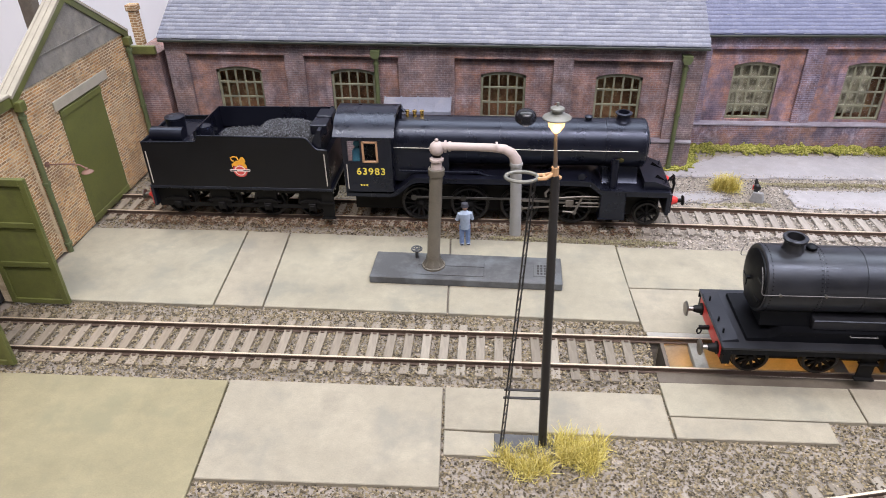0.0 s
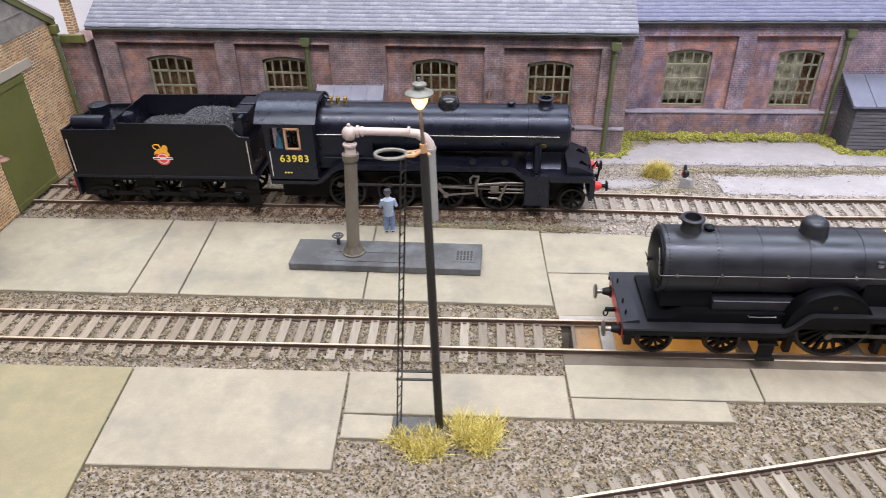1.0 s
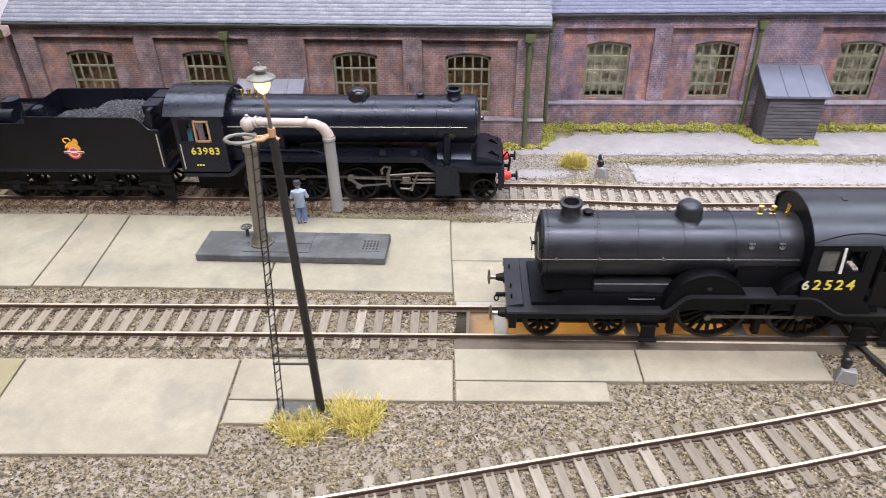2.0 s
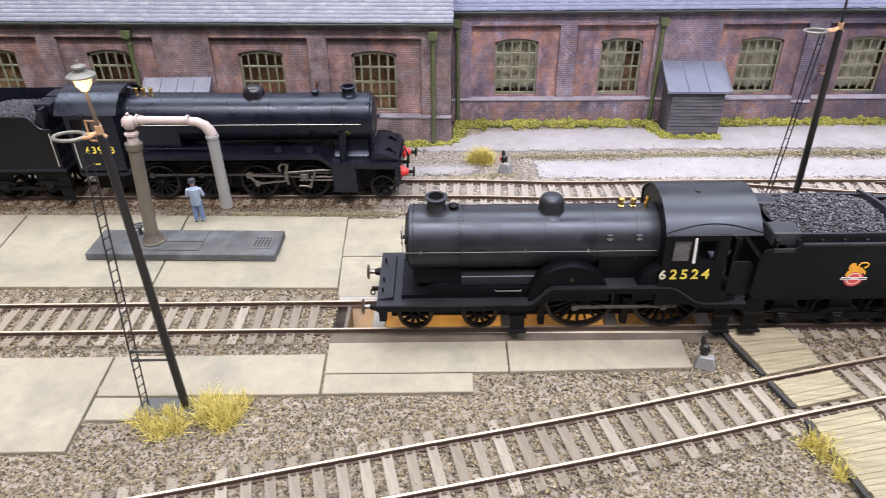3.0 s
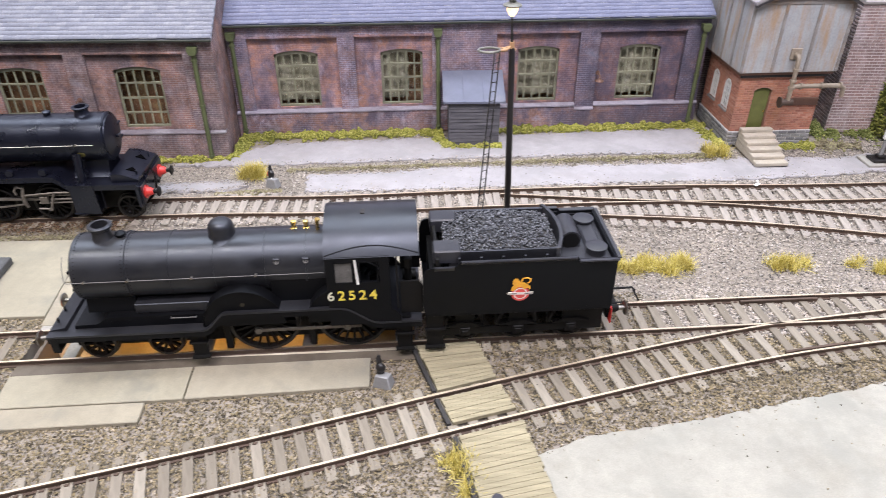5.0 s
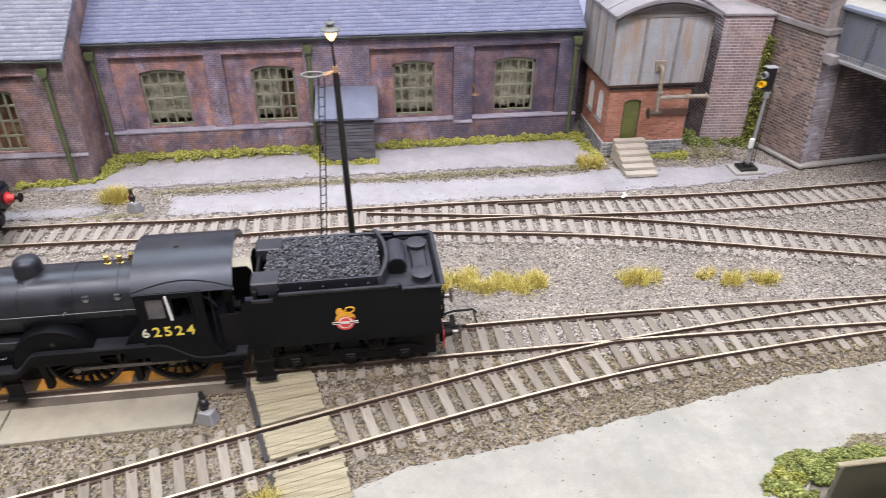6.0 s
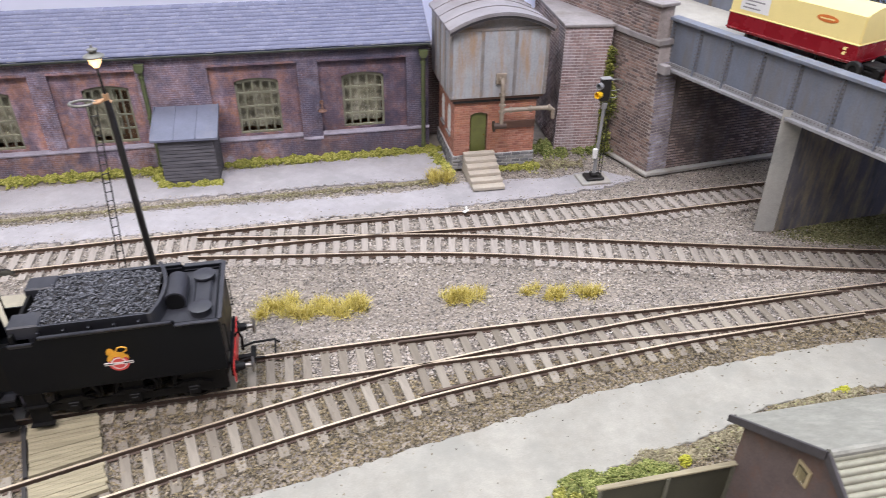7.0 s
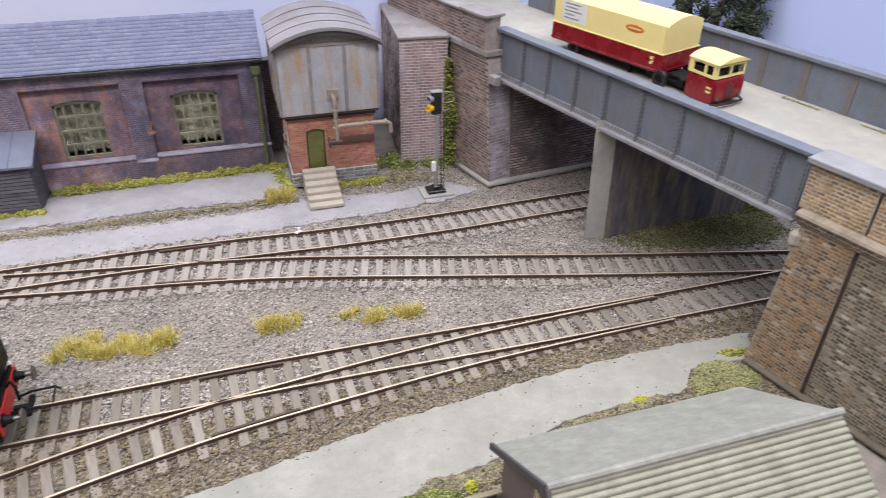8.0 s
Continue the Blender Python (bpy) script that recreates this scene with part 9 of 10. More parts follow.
def van_profile(half, z0, z1, crown):
    return [(-half, z0), (half, z0), (half, z1)] + [(half - 2 * half * i / 12, z1 + crown * math.sin(math.pi * i / 12)) for i in range(1, 12)] + [(-half, z1)]


trailer = thing("trailer")
at(trailer, 0, -0.6, -3.7)
trailer.parent = lorry
b = B()
poly(b, van_profile(13.7, 18.6, 31.4, 3.2), -73, 0, "x")
bmesh.ops.bevel(b, geom=[e for e in b.edges if abs(e.verts[0].co.x - e.verts[1].co.x) < 0.01], offset=0.5, segments=2, affect="EDGES")
part("van_body", b, M["cream"], trailer, "cream-yellow van body with curved roof")
b = B()
box(b, -73.2, 0.2, -13.9, 13.9, 9.4, 18.3, 0.4)
part("lower_body", b, M["maroon"], trailer, "crimson lower body")
b = B()
box(b, -73.4, 0.4, -14.1, 14.1, 18.31, 18.9, 0.15)
part("waist_strip", b, M["cream"], trailer)
b = B()
box(b, -73.4, 0.3, -14.4, 14.4, 10.4, 11.0, 0.15)
part("skirt_strip", b, M["maroon"], trailer)
b = B()
box(b, -67, -50, -13.83, -13.71, 20.8, 31.0)
nt = part("notice", b, M["white"], trailer, "white notice with rows of unreadable lettering")
for k, (l0, l1) in enumerate(((-65, -54), (-64.5, -56), (-65.5, -53), (-64.5, -58), (-65.5, -55))):
    b = B()
    box(b, l0, l1, -13.9, -13.831, 29.2 - k * 1.8, 29.9 - k * 1.8)
    part("text_bar", b, M["bar_grey"], nt)
b = B()
lathe(b, (-18.5, -13.72, 26.6), (0, -1, 0), [(5.6, 0), (5.6, 0.1), (0, 0.12)], 28)
for v in b.verts:
    v.co.z = 26.6 + (v.co.z - 26.6) * 0.30
bd = part("badge", b, M["badge"], trailer, "orange oval badge with a cream bar")
b = B()
box(b, -22.2, -14.8, -13.95, -13.85, 26.3, 26.9)
part("badge_bar", b, M["cream"], bd)
for y, x0 in ((-15.3, -6.5), (11.0, 0.25)):
    b = B()
    if y < -15:
        for dz in (13.0, 15.2):
            box(b, x0 - 0.4, x0 + 1.2, -14.05, -13.91, dz, dz + 1.0)
            box(b, x0 + 0.2, x0 + 1.8, -14.05, -13.91, dz + 1.1, dz + 1.5)
    else:
        for dz in (13.0, 15.2):
            box(b, 0.21, 0.4, y - 0.9, y + 0.9, dz, dz + 1.0)
    part("marking", b, M["cream"], trailer)


def road_wheel(parent, x, y, r=5.2, w=2.6, z=0.0):
    b = B()
    s = -1 if y < 0 else 1
    lathe(b, (x, y, r + z), (0, s, 0), [(r * 0.55, -w / 2), (r * 0.95, -w / 2), (r, -w * 0.3), (r, w * 0.3), (r * 0.95, w / 2), (r * 0.55, w / 2)], 22)
    wl = part("wheel", b, M["rubber"], parent)
    b = B()
    lathe(b, (x, y, r + z), (0, s, 0), [(r * 0.56, w * 0.4), (r * 0.45, w * 0.2), (r * 0.2, w * 0.3), (0, w * 0.42)], 18)
    part("hub", b, M["under_black"], wl)


for x in (-58,):
    for y in (-11, 11):
        road_wheel(trailer, x, y, 4.0, z=3.7)
b = B()
box(b, -70, -2, -6, 6, 7.4, 9.39, 0.2)
part("chassis", b, M["under_black"], trailer)
for y in (-9, 9):
    b = B()
    box(b, -22, -20.8, y - 0.7, y + 0.7, 3.7, 9.39, 0.1)
    part("landing_leg", b, M["under_black"], trailer)

unit = thing("tractor_unit")
unit.parent = lorry
at(unit, 25.0, -7.9, -0.4, -6.2)
b = B()
poly(b, [(-8, 1.6), (6.6, 1.6), (8.6, 3.0), (8.8, 11.0), (7.4, 13.2), (-8, 13.2)], -9.6, 9.6, "y")
bmesh.ops.bevel(b, geom=b.edges[:], offset=0.7, segments=2, affect="EDGES")
part("cab_lower", b, M["maroon"], unit, "crimson lower cab")
b = B()
for s in (-1, 1):
    pierced(b, -8, 7.0, 13.21, 19.4, s * 9.1 - 0.4, s * 9.1 + 0.4, [(-5.4, 0.8, 14.3, 18.4), (2.0, 5.6, 14.3, 18.4)])
wb = B()
pierced(wb, -9.2, 9.2, 13.21, 19.4, -0.4, 0.4, [(-8.0, -0.7, 14.3, 18.2), (0.7, 8.0, 14.3, 18.2)])
for v in wb.verts:
    v.co = Vector((7.3 + v.co.y, v.co.x, v.co.z))
part("windscreen_frame", wb, M["cream"], unit)
part("cab_upper", b, M["cream"], unit, "cream upper cab with open window frames")
b = B()
box(b, -8.0, -7.4, -8.7, 8.7, 13.21, 19.4)
part("cab_back", b, M["cream"], unit)
b = B()
poly(b, [(-10, 19.41), (-10, 19.9)] + [(-10 + 20 * i / 10, 19.9 + 2.2 * math.sin(math.pi * i / 10)) for i in range(1, 10)] + [(10, 19.9), (10, 19.41)], -8.6, 8.9, "x")
bmesh.ops.bevel(b, geom=[e for e in b.edges if abs(e.verts[0].co.x - e.verts[1].co.x) < 0.01], offset=0.5, segments=2, affect="EDGES")
part("roof", b, M["cream"], unit)
b = B()
box(b, -7.3, 5.2, -8.5, 8.5, 13.21, 16.6, 0.3)
part("cab_interior", b, M["under_black"], unit)
b = B()
box(b, 7.25, 7.35, -8, 8, 14.3, 18.2)
part("windscreen", b, M["glass"], unit)
b = B()
box(b, 8.81, 9.0, -2.6, 2.6, 4, 10.5, 0.08)
part("grille", b, M["maroon_dark"], unit)
b = B()
tube(b, [(7.5, -9.5, 2.2), (10.4, -8, 2.2), (11.0, 0, 2.2), (10.6, 8, 2.2), (7.5, 10.0, 2.2)], 0.55, 8)
part("bumper", b, M["rubber"], unit)
for y in (-7.4, 7.4):
    b = B()
    lathe(b, (8.7, y, 4.6), (1, 0, 0), [(0.9, 0), (1.0, 0.4), (0.6, 0.6), (0, 0.7)], 14)
    part("headlamp", b, M["steel"], unit)
    b = B()
    for dz in (6.6, 8.4):
        box(b, 4.0, 6.6, y * 1.305 - 0.1, y * 1.305 + 0.1, dz, dz + 0.9)
    part("marking", b, M["cream"], unit)
b = B()
box(b, -36, -8, -6, 6, 2.6, 4.6, 0.3)
box(b, -23, -13, -5, 5, 4.6, 7.0, 0.4)
cyl(b, (-13, -7.5, 5.0), (-13, -4, 5.0), 2.0, n=12)
part("chassis", b, M["under_black"], unit)
for y in (-10, 10):
    road_wheel(unit, -22.5, y, 4.2, z=0.4)
road_wheel(unit, 2, -7.6, 4.2, 2.4, z=0.4)
road_wheel(unit, 2, 7.6, 4.2, 2.4, z=0.4)

# white chip lying on the back track
b = B()
box(b, -2.0, 2.0, -1.0, 1.0, 0, 0.8, 0.3)
ellipsoid(b, (1.6, 1.2, 1.2), (1.0, 0.8, 0.9), 8)
tagged(at(part("chip", b, M["white"]), 420.4, 323, 1.0, 35), "white plaster chip lying on the track", "debris")

# ---------------------------------------------------------------- ballast, coal-black cess and weeds


def along(line, p):
    """Distance of points from a polyline."""
    d = np.full(len(p), 1e9)
    q = np.array(line)
    for a, b in zip(q[:-1], q[1:]):
        ab = b - a
        t = np.clip(((p - a) @ ab) / (ab @ ab), 0, 1)
        d = np.minimum(d, np.hypot(*(p - (a + t[:, None] * ab)).T))
    return d


rng = np.random.default_rng(77)
LINES = [smooth_path(q, 12.0) for q in (NEAR, FRONT_ROAD, BACK_ROAD, BACK_BRANCH)]
HARD = [r for r in BACK + FRONT] + PATHS
BARE = [[(425, 376), (475, 376), (475, 425), (425, 425)], [(85, 198), (234, 199), (234, 228), (85, 227)], [(-170, 378), (128, 378), (128, 450), (-170, 450)], [(131, 409), (420, 409), (420, 470), (131, 470)],
        [(258, 386), (289, 386), (289, 408), (258, 408)], [(456, 70), (545, 70), (545, 131), (456, 131)], [(232, 204), (257, 206), (274, 140), (280, 90), (262, 90), (253, 140)], [(-420, 60), (-186, 60), (-186, 460), (-420, 460)]]


def scatter(n, x0, x1, y0, y1):
    p = np.stack([rng.uniform(x0, x1, n), rng.uniform(y0, y1, n)], 1)
    for ring in HARD + BARE:
        p = p[~inside(p, ring)]
    return p


def bed(name, p, lo, hi, mat, label, z=-1.45):
    d = np.min([along(q, p) for q in LINES], axis=0)
    h = np.full(len(p), z) + rng.uniform(-0.25, 0.45, len(p))
    h = np.where(d < 10.5, h + 0.5, np.where(d < 15.5, h + 0.85, np.where(d < 19, h + 0.85 * (19 - d) / 3.5, h)))
    rail_gap = np.abs(d - HALF) < 1.1
    co, f = grains(rng, np.column_stack([p, h])[~rail_gap], lo, hi, 0.8, False)
    return loose(name, co, f, mat, None, label, "ballast")


bed("ballast", scatter(195000, -190, 330, 60, 236), 0.27, 0.58, M["ballast"], "brown and grey ballast chippings round the near tracks")
bed("ballast", scatter(36000, -190, 95, 288, 378), 0.29, 0.6, M["ballast"], "brown and grey ballast along the back track")
bed("ballast", scatter(10000, -170, 92, 301, 327), 0.27, 0.55, M["ballast_oily"], "rust-brown oily ballast where engines stand", z=-1.05)
bed("ballast", scatter(30000, 95, 330, 288, 378), 0.29, 0.6, M["ballast_pale"], "pale grey ballast along the back track")
bed("ballast", scatter(60000, 330, 640, 140, 204), 0.28, 0.58, M["ballast"], "brown ballast chippings along the front path")
bed("ballast", scatter(31000, 330, 640, 203, 236), 0.28, 0.58, M["ballast_pale"], "grey ballast chippings between the running lines")
bed("ballast", scatter(150000, 228, 700, 225, 412), 0.29, 0.6, M["ballast_pale"], "pale grey ballast in the yard throat")


def tuft(x, y, w, d, n, h, seed, mat="straw", z=-1.2, label="straw-yellow static grass tuft in the ballast"):
    r = np.random.default_rng(seed)
    n = int(n * 2.2)
    k = max(3, int(n / 60))
    cx, cy = r.uniform(-0.5, 0.5, k) * w, r.uniform(-0.5, 0.5, k) * d
    V, F = [], []
    for i in range(n):
        j = r.integers(k)
        bx, by = cx[j] + r.normal(0, 1.3), cy[j] + r.normal(0, 1.1)
        a, lean, ln = r.uniform(0, 6.28), abs(r.normal(0.0, 0.75)) + 0.1, h * r.uniform(0.4, 1.15)
        dx, dy, dz = math.cos(a) * math.sin(lean), math.sin(a) * math.sin(lean), math.cos(lean)
        px, py = -math.sin(a) * 0.11, math.cos(a) * 0.11
        s = len(V)
        V += [(bx - px, by - py, 0), (bx + px, by + py, 0), (bx + dx * ln * 0.55 + px * 0.8, by + dy * ln * 0.55 + py * 0.8, dz * ln * 0.6), (bx + dx * ln * 0.55 - px * 0.8, by + dy * ln * 0.55 - py * 0.8, dz * ln * 0.6), (bx + dx * ln * 1.1, by + dy * ln * 1.1, dz * ln * 0.92)]
        F += [(s, s + 1, s + 2), (s, s + 2, s + 3), (s + 3, s + 2, s + 4)]
    ob = loose("grass_tuft", V, F, M[mat], None, label, "grass", kind="stuff")
    ob.location = (x * MM, y * MM, z * MM)
    return ob


TUFTS = [(35, 157, 15, 10, 430, 6.5), (52, 162, 16, 12, 560, 8.0), (319, 258, 17, 11, 480, 6.0), (335, 255, 15, 10, 420, 6.0), (351, 252, 18, 11, 540, 6.5), (402, 250, 18, 10, 500, 6.4),
         (434, 250, 6, 4, 110, 4.5), (444, 245, 10, 5, 230, 5.5), (460, 244, 11, 5, 260, 5.5), (247, 143, 6, 14, 260, 6.0), (147, 355, 11, 6, 620, 9.0), (415, 366, 13, 8, 420, 8.0), (243, 152, 3, 5, 90, 5.0)]
for i, (x, y, w, d, n, h) in enumerate(TUFTS):
    tuft(x, y, w, d, n, h, 100 + i)


def crumbs(name, x0, y0, x1, y1, wide, high, n, seed, mat, label, z=-1.2, size=(0.35, 0.8), clump=9.0):
    """Foam scatter heaped along a line."""
    r = np.random.default_rng(seed)
    t = r.uniform(0, 1, n)
    ph = r.uniform(0, 6.28, 3)
    ln = math.hypot(x1 - x0, y1 - y0)
    wave = 0.68 + 0.18 * np.sin(t * ln / clump * 2.1 + ph[0]) + 0.2 * np.sin(t * ln / clump * 5.3 + ph[1]) + 0.12 * np.sin(t * ln / clump * 11.7 + ph[2])
    wave = np.clip(wave, 0.08, 1.2)
    off = np.abs(r.normal(0, 0.5, n)) * wide * wave
    nx, ny = (y1 - y0) / ln, -(x1 - x0) / ln
    hz = high * wave * np.clip(1 - off / (wide * 1.2), 0.05, 1) * r.uniform(0, 1, n) ** 0.6
    p = np.column_stack([x0 + (x1 - x0) * t + nx * off, y0 + (y1 - y0) * t + ny * off, z + hz])
    co, f = grains(r, p, *size, 0.9)
    return loose(name, co, f, M[mat], None, label, "weeds", kind="stuff")


WALLW = "yellow-green foam weeds along the shed wall"
crumbs("weeds", 88, 379, 131, 379, 6, 4.5, 2200, 1, "foam", WALLW)
crumbs("weeds", 131, 379, 133, 408, 8, 5, 1600, 2, "foam", WALLW)
crumbs("weeds", 133, 409, 256, 409, 8, 4.2, 7500, 3, "foam", WALLW)
crumbs("weeds", 252, 405, 260, 385, 6, 5, 1500, 4, "foam", WALLW)
crumbs("weeds", 260, 386, 290, 385, 4, 3.5, 1500, 5, "foam", WALLW)
crumbs("weeds", 290, 409, 424, 409, 8, 4.2, 8500, 6, "foam", WALLW)
crumbs("weeds", 418, 405, 425, 372, 6, 5, 1500, 7, "foam", WALLW)
crumbs("weeds", 448, 374, 478, 374, 6, 4, 1400, 8, "foam", WALLW)
crumbs("weeds", 474, 400, 530, 396, 18, 7, 5500, 9, "bush", "olive foam undergrowth between the tower and the wall")
crumbs("weeds", 470, 378, 505, 372, 9, 3.5, 1800, 10, "moss", "dull moss beside the tower")
crumbs("weeds", 165, 362, 300, 364, 5, 1.2, 2600, 11, "moss", "thin dull moss between the paths", size=(0.3, 0.6))
crumbs("weeds", 300, 364, 424, 366, 6, 1.8, 3000, 12, "moss", "thin dull moss between the paths", size=(0.3, 0.6))
crumbs("weeds", 130, 336, 165, 338, 8, 1.4, 1200, 13, "moss", "thin dull moss by the point lever", size=(0.3, 0.6))
crumbs("weeds", 20, 298, 110, 297, 6, 1.2, 1500, 14, "moss", "thin moss on the ballast shoulder", size=(0.3, 0.5))
crumbs("bush", 402, 138, 416, 131, 5, 6, 900, 16, "bush", "green foam scatter beside the fence", size=(0.5, 1.0))
crumbs("bush", 442, 138, 456, 134, 3, 7, 300, 17, "bush_yellow", "bright yellow-green foam bush", size=(0.5, 1.0))
crumbs("bush", 424, 122, 440, 121, 4, 9, 500, 18, "bush_yellow", "bright yellow-green foam bush", size=(0.5, 1.0))
crumbs("weeds", 462, 152, 500, 162, 9, 2.2, 2200, 19, "moss", "dull moss at the path's edge", size=(0.35, 0.7))
crumbs("weeds", 500, 163, 540, 166, 7, 2.2, 2000, 20, "moss", "dull moss at the path's edge", size=(0.35, 0.7))
crumbs("bush", 528, 166, 534, 166, 2.5, 4, 260, 21, "bush_yellow", "small yellow flowering clump")
def mound(name, x, y, rx, ry, high, n, seed, mat, label, size=(0.35, 0.75), z=-1.6, lumps=0):
    """A low rounded heap of scatter."""
    r = np.random.default_rng(seed)
    a, q = r.uniform(0, 6.283, n), np.sqrt(r.uniform(0, 1, n)) * (1 + 0.12 * np.sin(r.uniform(0, 6.283, n)))
    wob = 1 + 0.1 * np.sin(3 * a + seed) + 0.07 * np.sin(7 * a)
    px, py = rx * q * wob * np.cos(a), ry * q * wob * np.sin(a)
    top = np.clip(1 - q ** 2, 0, 1)
    if lumps:
        # gathered into leafy clumps of uneven height
        k = r.integers(lumps, size=n)
        ca, cq = r.uniform(0, 6.283, lumps), np.sqrt(r.uniform(0, 1, lumps))
        spread = r.uniform(0.13, 0.26, lumps)[k]
        g = r.normal(0, 1, (n, 3))
        g *= (r.uniform(0.5, 1, n) ** 0.4 / np.linalg.norm(g, axis=1))[:, None]
        px, py = rx * (cq * np.cos(ca))[k] + g[:, 0] * spread * rx * 1.5, ry * (cq * np.sin(ca))[k] + g[:, 1] * spread * ry * 1.7
        top = np.clip((0.25 + 0.75 * (1 - cq ** 2) * r.uniform(0.6, 1.1, lumps))[k] * 0.8 + g[:, 2] * spread * 1.2, 0, 2)
    p = np.column_stack([x + px, y + py, z + high * top + r.normal(0, 0.3, n)])
    co, f = grains(r, p, *size, 0.9)
    return loose(name, co, f, M[mat], None, label, "weeds", kind="stuff")


mound("weeds", 571, 168, 14.5, 9.0, 4.0, 4200, 22, "moss_green", "round mossy mound by the retaining wall")
mound("weeds", 571, 168, 13.0, 8.0, 3.8, 900, 26, "ballast", "stones bedded in the mossy mound")
mound("weeds", 450, 149, 15, 4.5, 1.5, 2200, 27, "moss", "brown scatter by the path's edge")
mound("bush", 409, 137, 6.0, 5.5, 5.0, 3000, 28, "foam", "yellow-green foam bush", (0.2, 0.48), lumps=12)
mound("bush", 419, 141.5, 8.0, 6.0, 4.8, 6000, 29, "bush", "green leafy foam bush beside the fence", (0.2, 0.5), lumps=26)
mound("bush", 431, 142, 8.6, 5.6, 4.6, 5600, 30, "bush", "green leafy foam bush beside the fence", (0.2, 0.5), lumps=24)
mound("bush", 443, 143, 8, 4.6, 3.8, 3600, 31, "bush", "low green foam bush beside the fence", (0.2, 0.46), lumps=18)
mound("bush", 456, 146, 2.2, 1.6, 3.5, 130, 32, "bush_yellow", "small yellow-green foam clump", (0.4, 0.8))
for i, (fa, fb) in enumerate(((0.05, 0.16), (0.26, 0.36), (0.52, 0.66), (0.8, 0.9))):
    crumbs("weeds", 623 + 37 * fa, 320 - 130 * fa, 623 + 37 * fb, 320 - 130 * fb, 1.2, 1.0, 130, 33 + i * 7, "moss_green", "thin yellow-green moss along the parapet foot", z=79.5, size=(0.2, 0.42), clump=12)
crumbs("weeds", 578, 181, 590, 178, 3, 4, 500, 23, "foam", "light green clump by the retaining wall")
mound("weeds", 634, 270, 48, 21, 0.7, 15000, 24, "moss_dark", "thin olive moss beneath the bridge", (0.3, 0.65), z=-1.15)
crumbs("bush", 668, 290, 706, 272, 10, 14, 2600, 25, "bush", "dark undergrowth beneath the bridge")


def grit(name, n, x0, x1, y0, y1, ring, seed, label, z):
    """Loose specks lying on a paved surface."""
    r = np.random.default_rng(seed)
    p = np.stack([r.uniform(x0, x1, n), r.uniform(y0, y1, n)], 1)
    p = p[inside(p, ring)]
    co, f = grains(r, np.column_stack([p, np.full(len(p), z)]), 0.14, 0.42)
    return loose(name, co, f, M["ballast"], None, label, "grit")


def spill(name, n, x0, x1, y0, y1, ring, reach, seed, mat, label, z):
    """Ballast that has strayed over the border of a paved surface."""
    r = np.random.default_rng(seed)
    p = np.stack([r.uniform(x0, x1, n), r.uniform(y0, y1, n)], 1)
    p = p[inside(p, ring)]
    d = along(ring + ring[:1], p)
    p = p[r.uniform(0, 1, len(p)) < 0.5 * np.exp(-(d / reach) ** 1.5)]
    co, f = grains(r, np.column_stack([p, np.full(len(p), z - 0.05)]), 0.16, 0.42)
    return loose(name, co, f, M[mat], None, label, "ballast")


spill("ballast", 9000, 260, 600, 120, 192, PATHS[3], 2.6, 63, "ballast", "stray ballast along the ragged path edge", -0.5)
spill("ballast", 32000, 96, 430, 366, 405, PATHS[0], 2.0, 64, "ballast_pale", "stray ballast along the ragged path edge", -0.4)
spill("ballast", 30000, 165, 532, 330, 364, PATHS[1], 2.0, 65, "ballast_pale", "stray ballast along the ragged path edge", -0.4)
spill("ballast", 12000, 84, 150, 334, 352, PATHS[2], 2.4, 66, "ballast_pale", "stray ballast along the ragged path edge", -0.4)
grit("grit", 420, 236, 600, 60, 192, PATHS[3], 61, "stray ballast grains lying on the front path", -0.55)
grit("grit", 700, 120, 530, 336, 404, PATHS[1], 62, "stray ballast grains lying on the back path", -0.45)

# ---------------------------------------------------------------- bricks, laid one by one on the walls


def brick_mesh(w, h, proud, mat):
    """One brick with its arrises rubbed off, its back open in the wall."""
    b = B()
    lo = [b.verts.new((x * w / 2, y * h / 2, -0.03)) for x, y in ((-1, -1), (1, -1), (1, 1), (-1, 1))]
    hi = [b.verts.new((x * (w / 2 - 0.14), y * (h / 2 - 0.12), proud)) for x, y in ((-1, -1), (1, -1), (1, 1), (-1, 1))]
    b.faces.new(hi)
    for i in range(4):
        b.faces.new((lo[i], lo[(i + 1) % 4], hi[(i + 1) % 4], hi[i]))
    return mesh_of("brick", b, mat)


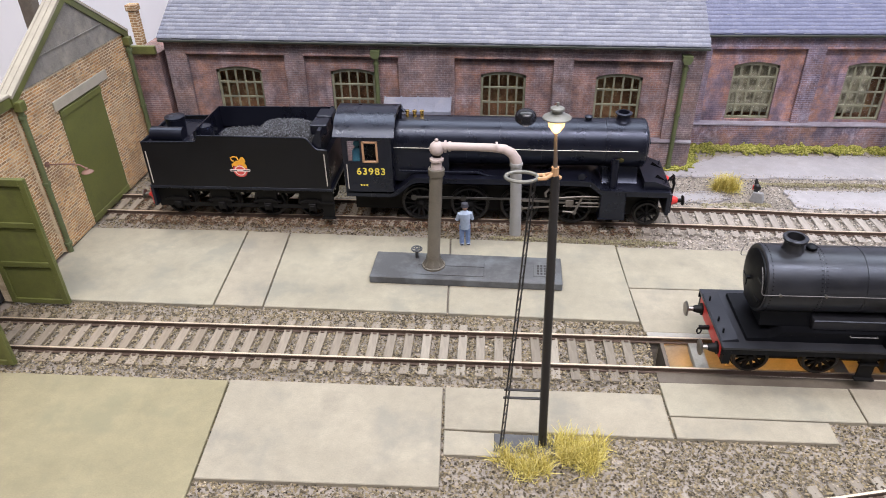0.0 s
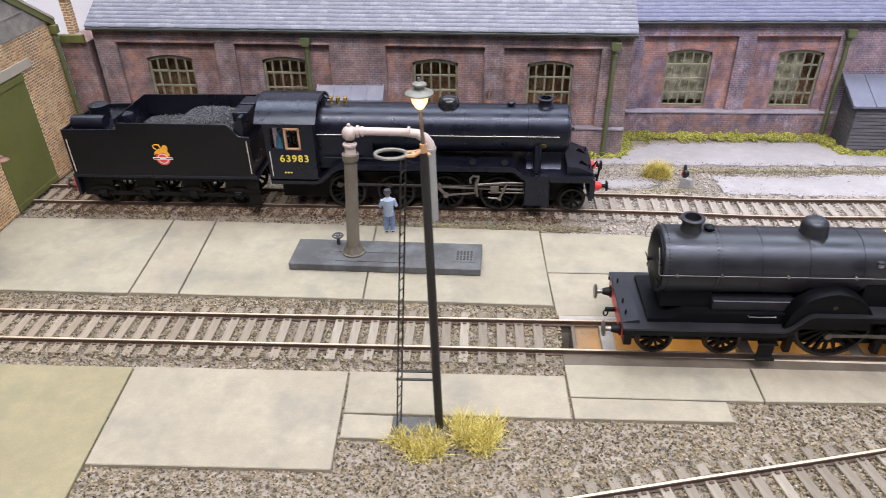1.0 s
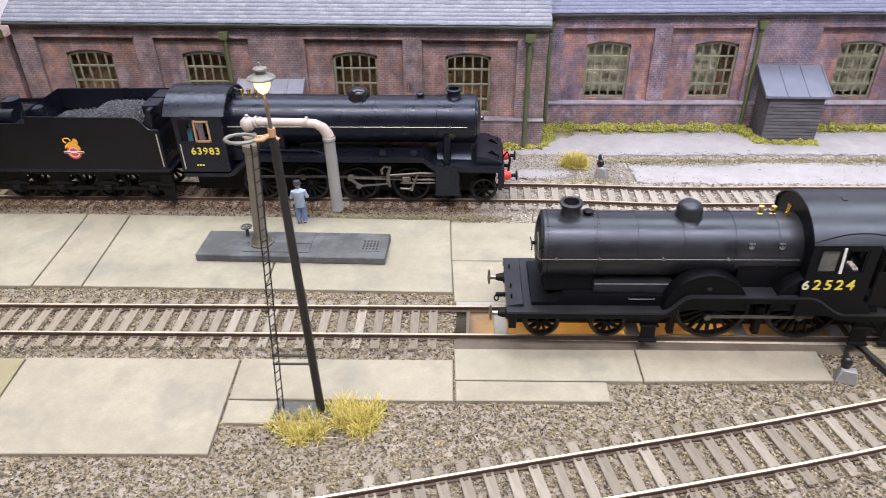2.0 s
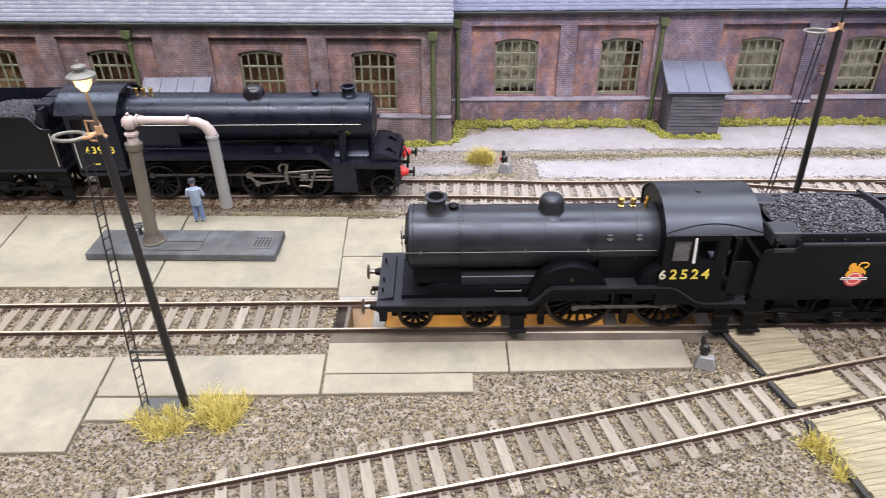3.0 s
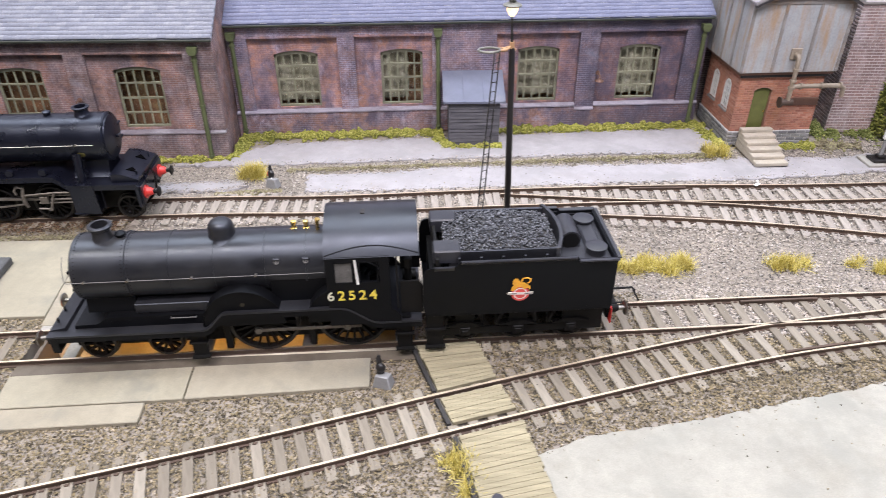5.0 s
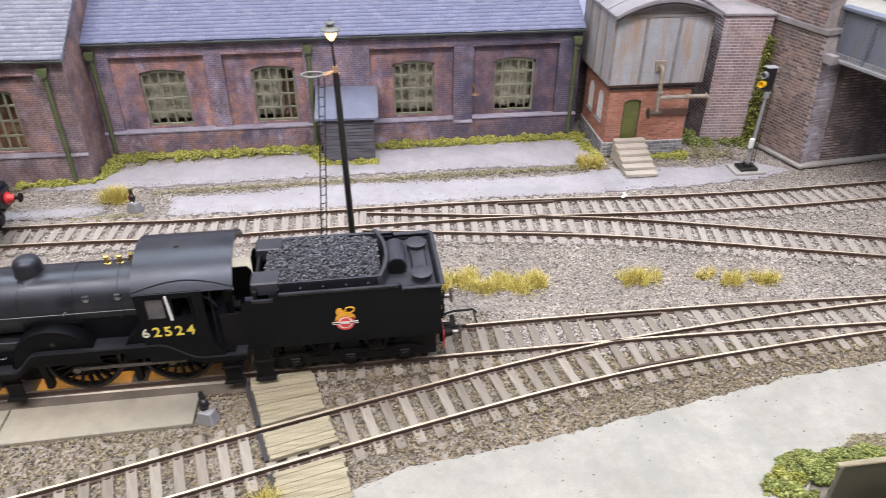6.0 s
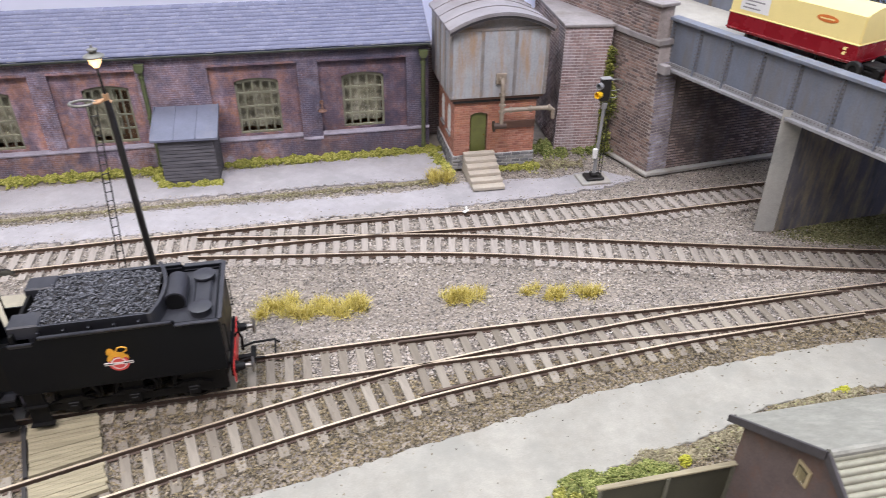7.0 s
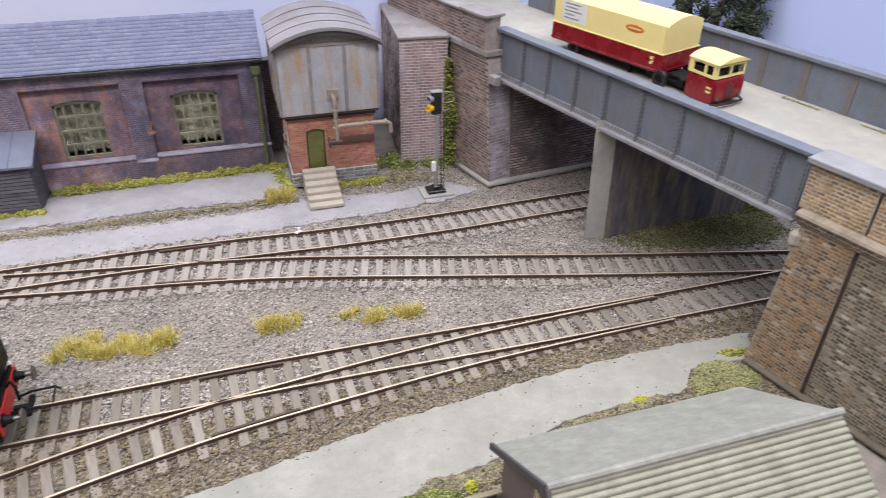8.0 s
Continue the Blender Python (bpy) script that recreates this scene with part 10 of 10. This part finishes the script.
def lay_bricks(parent, corner, out, length, height, mat, w, h, joint, proud, seed, up=(0, 0, 1), perp=None, holes=(), keep=None, single=0.0, name="brick"):
    """Running bond on a wall face from its lower left corner as one looks at it. Whole bricks up to the distance single
    along the wall are objects of their own; the rest are joined."""
    r = random.Random(seed)
    o, n, v = Vector(corner), Vector(out).normalized(), Vector(up).normalized()
    u = v.cross(n).normalized()
    perp = joint if perp is None else perp
    turn = Matrix((u, v, n)).transposed().to_4x4()
    whole = brick_mesh(w - perp, h - joint, proud, mat) if single else None
    V, F, left = [], [], 300
    for k in range(int(height / h + 0.5)):
        v0, v1 = k * h + joint / 2, min((k + 1) * h, height) - joint / 2
        if v1 - v0 < 0.3 * h:
            continue
        mid = (v0 + v1) / 2
        gaps = sorted((a, c) for a, c, z0, z1 in holes if z0 - 0.2 * h < mid < z1 + 0.2 * h)
        x = -w / 2 * (k % 2) + r.uniform(-0.12, 0.12)
        while x < length:
            runs = [(max(x, 0.0) + perp / 2, min(x + w, length) - perp / 2)]
            x += w
            for a, c in gaps:
                runs = [p for q0, q1 in runs for p in ((q0, min(q1, a)), (max(q0, c), q1)) if p[1] > p[0]]
            for a, c in runs:
                if c - a < 0.5 or (keep and not keep((a + c) / 2, mid)):
                    continue
                lift = r.uniform(0.55, 1.2)
                if left and c < single and c - a > w - perp - 0.05 and v1 - v0 > h - joint - 0.05:
                    ob = new(name, whole)
                    ob.parent = parent
                    ob.matrix_basis = Matrix.Translation((o + u * ((a + c) / 2) + v * mid) * MM) @ turn @ Matrix.Diagonal((1, 1, lift, 1))
                    left -= 1
                    continue
                s = len(V)
                for e, d in ((0.0, -0.03), (0.13, proud * lift)):
                    V += [tuple(o + u * p + v * q + n * d) for p, q in ((a + e, v0 + e), (c - e, v0 + e), (c - e, v1 - e), (a + e, v1 - e))]
                F += [(s + 4, s + 5, s + 6, s + 7)] + [(s + i, s + (i + 1) % 4, s + 4 + (i + 1) % 4, s + 4 + i) for i in range(4)]
    if V:
        loose(name + "work", V, F, mat, parent)


# engine shed fronts
lay_bricks(shed, (0.02, -53, 0), (1, 0, 0), 101, 77.5, M["laid_tan"], 3.2, 1.35, 0.4, 0.12, 1, holes=[(27.5, 65, -1, 61.5)], single=27.5)
lay_bricks(bay, (0.02, -70, 0), (1, 0, 0), 128.9, 74, M["laid_tan"], 3.2, 1.35, 0.4, 0.12, 2, holes=[(51, 89, -1, 62)], single=0)
# water tower
lay_bricks(tower, (-24.5, -0.01, 8.51), (0, -1, 0), 49, 33.4, M["laid_red"], 3.4, 1.35, 0.26, 0.1, 3, holes=[(9.5, 20, -1, 25.6)], single=49)
lay_bricks(tower, (-24.51, 45, 8.51), (-1, 0, 0), 45, 33.4, M["laid_red"], 3.4, 1.35, 0.26, 0.1, 4, holes=[(9, 18, 9.4, 26.6), (26.5, 35.5, 9.4, 26.6)])
lay_bricks(tower, (-25.2, -0.51, 0), (0, -1, 0), 50.4, 8.5, M["laid_stone"], 5.6, 2.1, 0.45, 0.35, 5, single=51, name="stone")
lay_bricks(tower, (-25.21, 46, 0), (-1, 0, 0), 46.5, 8.5, M["laid_stone"], 5.6, 2.1, 0.45, 0.35, 6, name="stone")
# abutment: wing wall, battered corner, face under the bridge, parapet
lay_bricks(ab, (-110, -9.51, 0), (0, -1, 0), 119.4, 74.8, M["laid_brown"], 4.6, 1.8, 0.42, 0.14, 7, perp=0.26, keep=lambda p, q: p < 119.2 - q * 0.1)
lay_bricks(ab, (9.52, -9.5, 0), (75, 0, 7.5), 15.5, 66.0, M["laid_corner"], 5.0, 1.8, 0.5, 0.24, 8, up=(-7.5, 0, 75), perp=0.26, single=15.5)
lay_bricks(ab, (8.01, 6.0, 0), (112, -19.6, 0), 113.6, 66, M["laid_dark"], 5.0, 1.8, 0.6, 0.32, 9, perp=0.26, single=34)
lay_bricks(ab, (-110, -9.01, 78.3), (0, -1, 0), 88, 16.2, M["laid_brown"], 4.6, 1.8, 0.42, 0.14, 10, perp=0.26)
lay_bricks(ab, (-22, -10.51, 78.3), (0, -1, 0), 21.9, 17.2, M["laid_brown"], 4.6, 1.8, 0.42, 0.14, 11, perp=0.26)
# boundary wall: front and the flank towards the tower
lay_bricks(bw, (-14.3, -0.01, 0), (0, -1, 0), 28.6, 77.6, M["laid_rose"], 4.6, 1.8, 0.42, 0.15, 12, perp=0.26, single=28.6)
lay_bricks(bw, (-14.31, 78, 0), (-1, 0, 0), 78, 77.6, M["laid_dark"], 4.8, 1.9, 0.5, 0.3, 13, perp=0.26)
# retaining wall and its parapet
lay_bricks(rw, (190, -10.51, 0), (0, -1, 0), 25, 66.5, M["laid_buff"], 3.1, 1.4, 0.36, 0.10, 14, keep=lambda p, q: p > 1.2 + q * 0.069, single=25)
lay_bricks(rw, (216.8, -10.51, 0), (0, -1, 0), 110, 66.5, M["laid_olive"], 3.1, 1.4, 0.36, 0.10, 15)
lay_bricks(rw, (191.0, -9.51, 72.7), (0, -1, 0), 24.3, 17.3, M["laid_ochre"], 3.1, 1.4, 0.42, 0.13, 16)
lay_bricks(rw, (216.4, -9.51, 72.7), (0, -1, 0), 110, 17.3, M["laid_ochre"], 3.1, 1.4, 0.42, 0.13, 17)
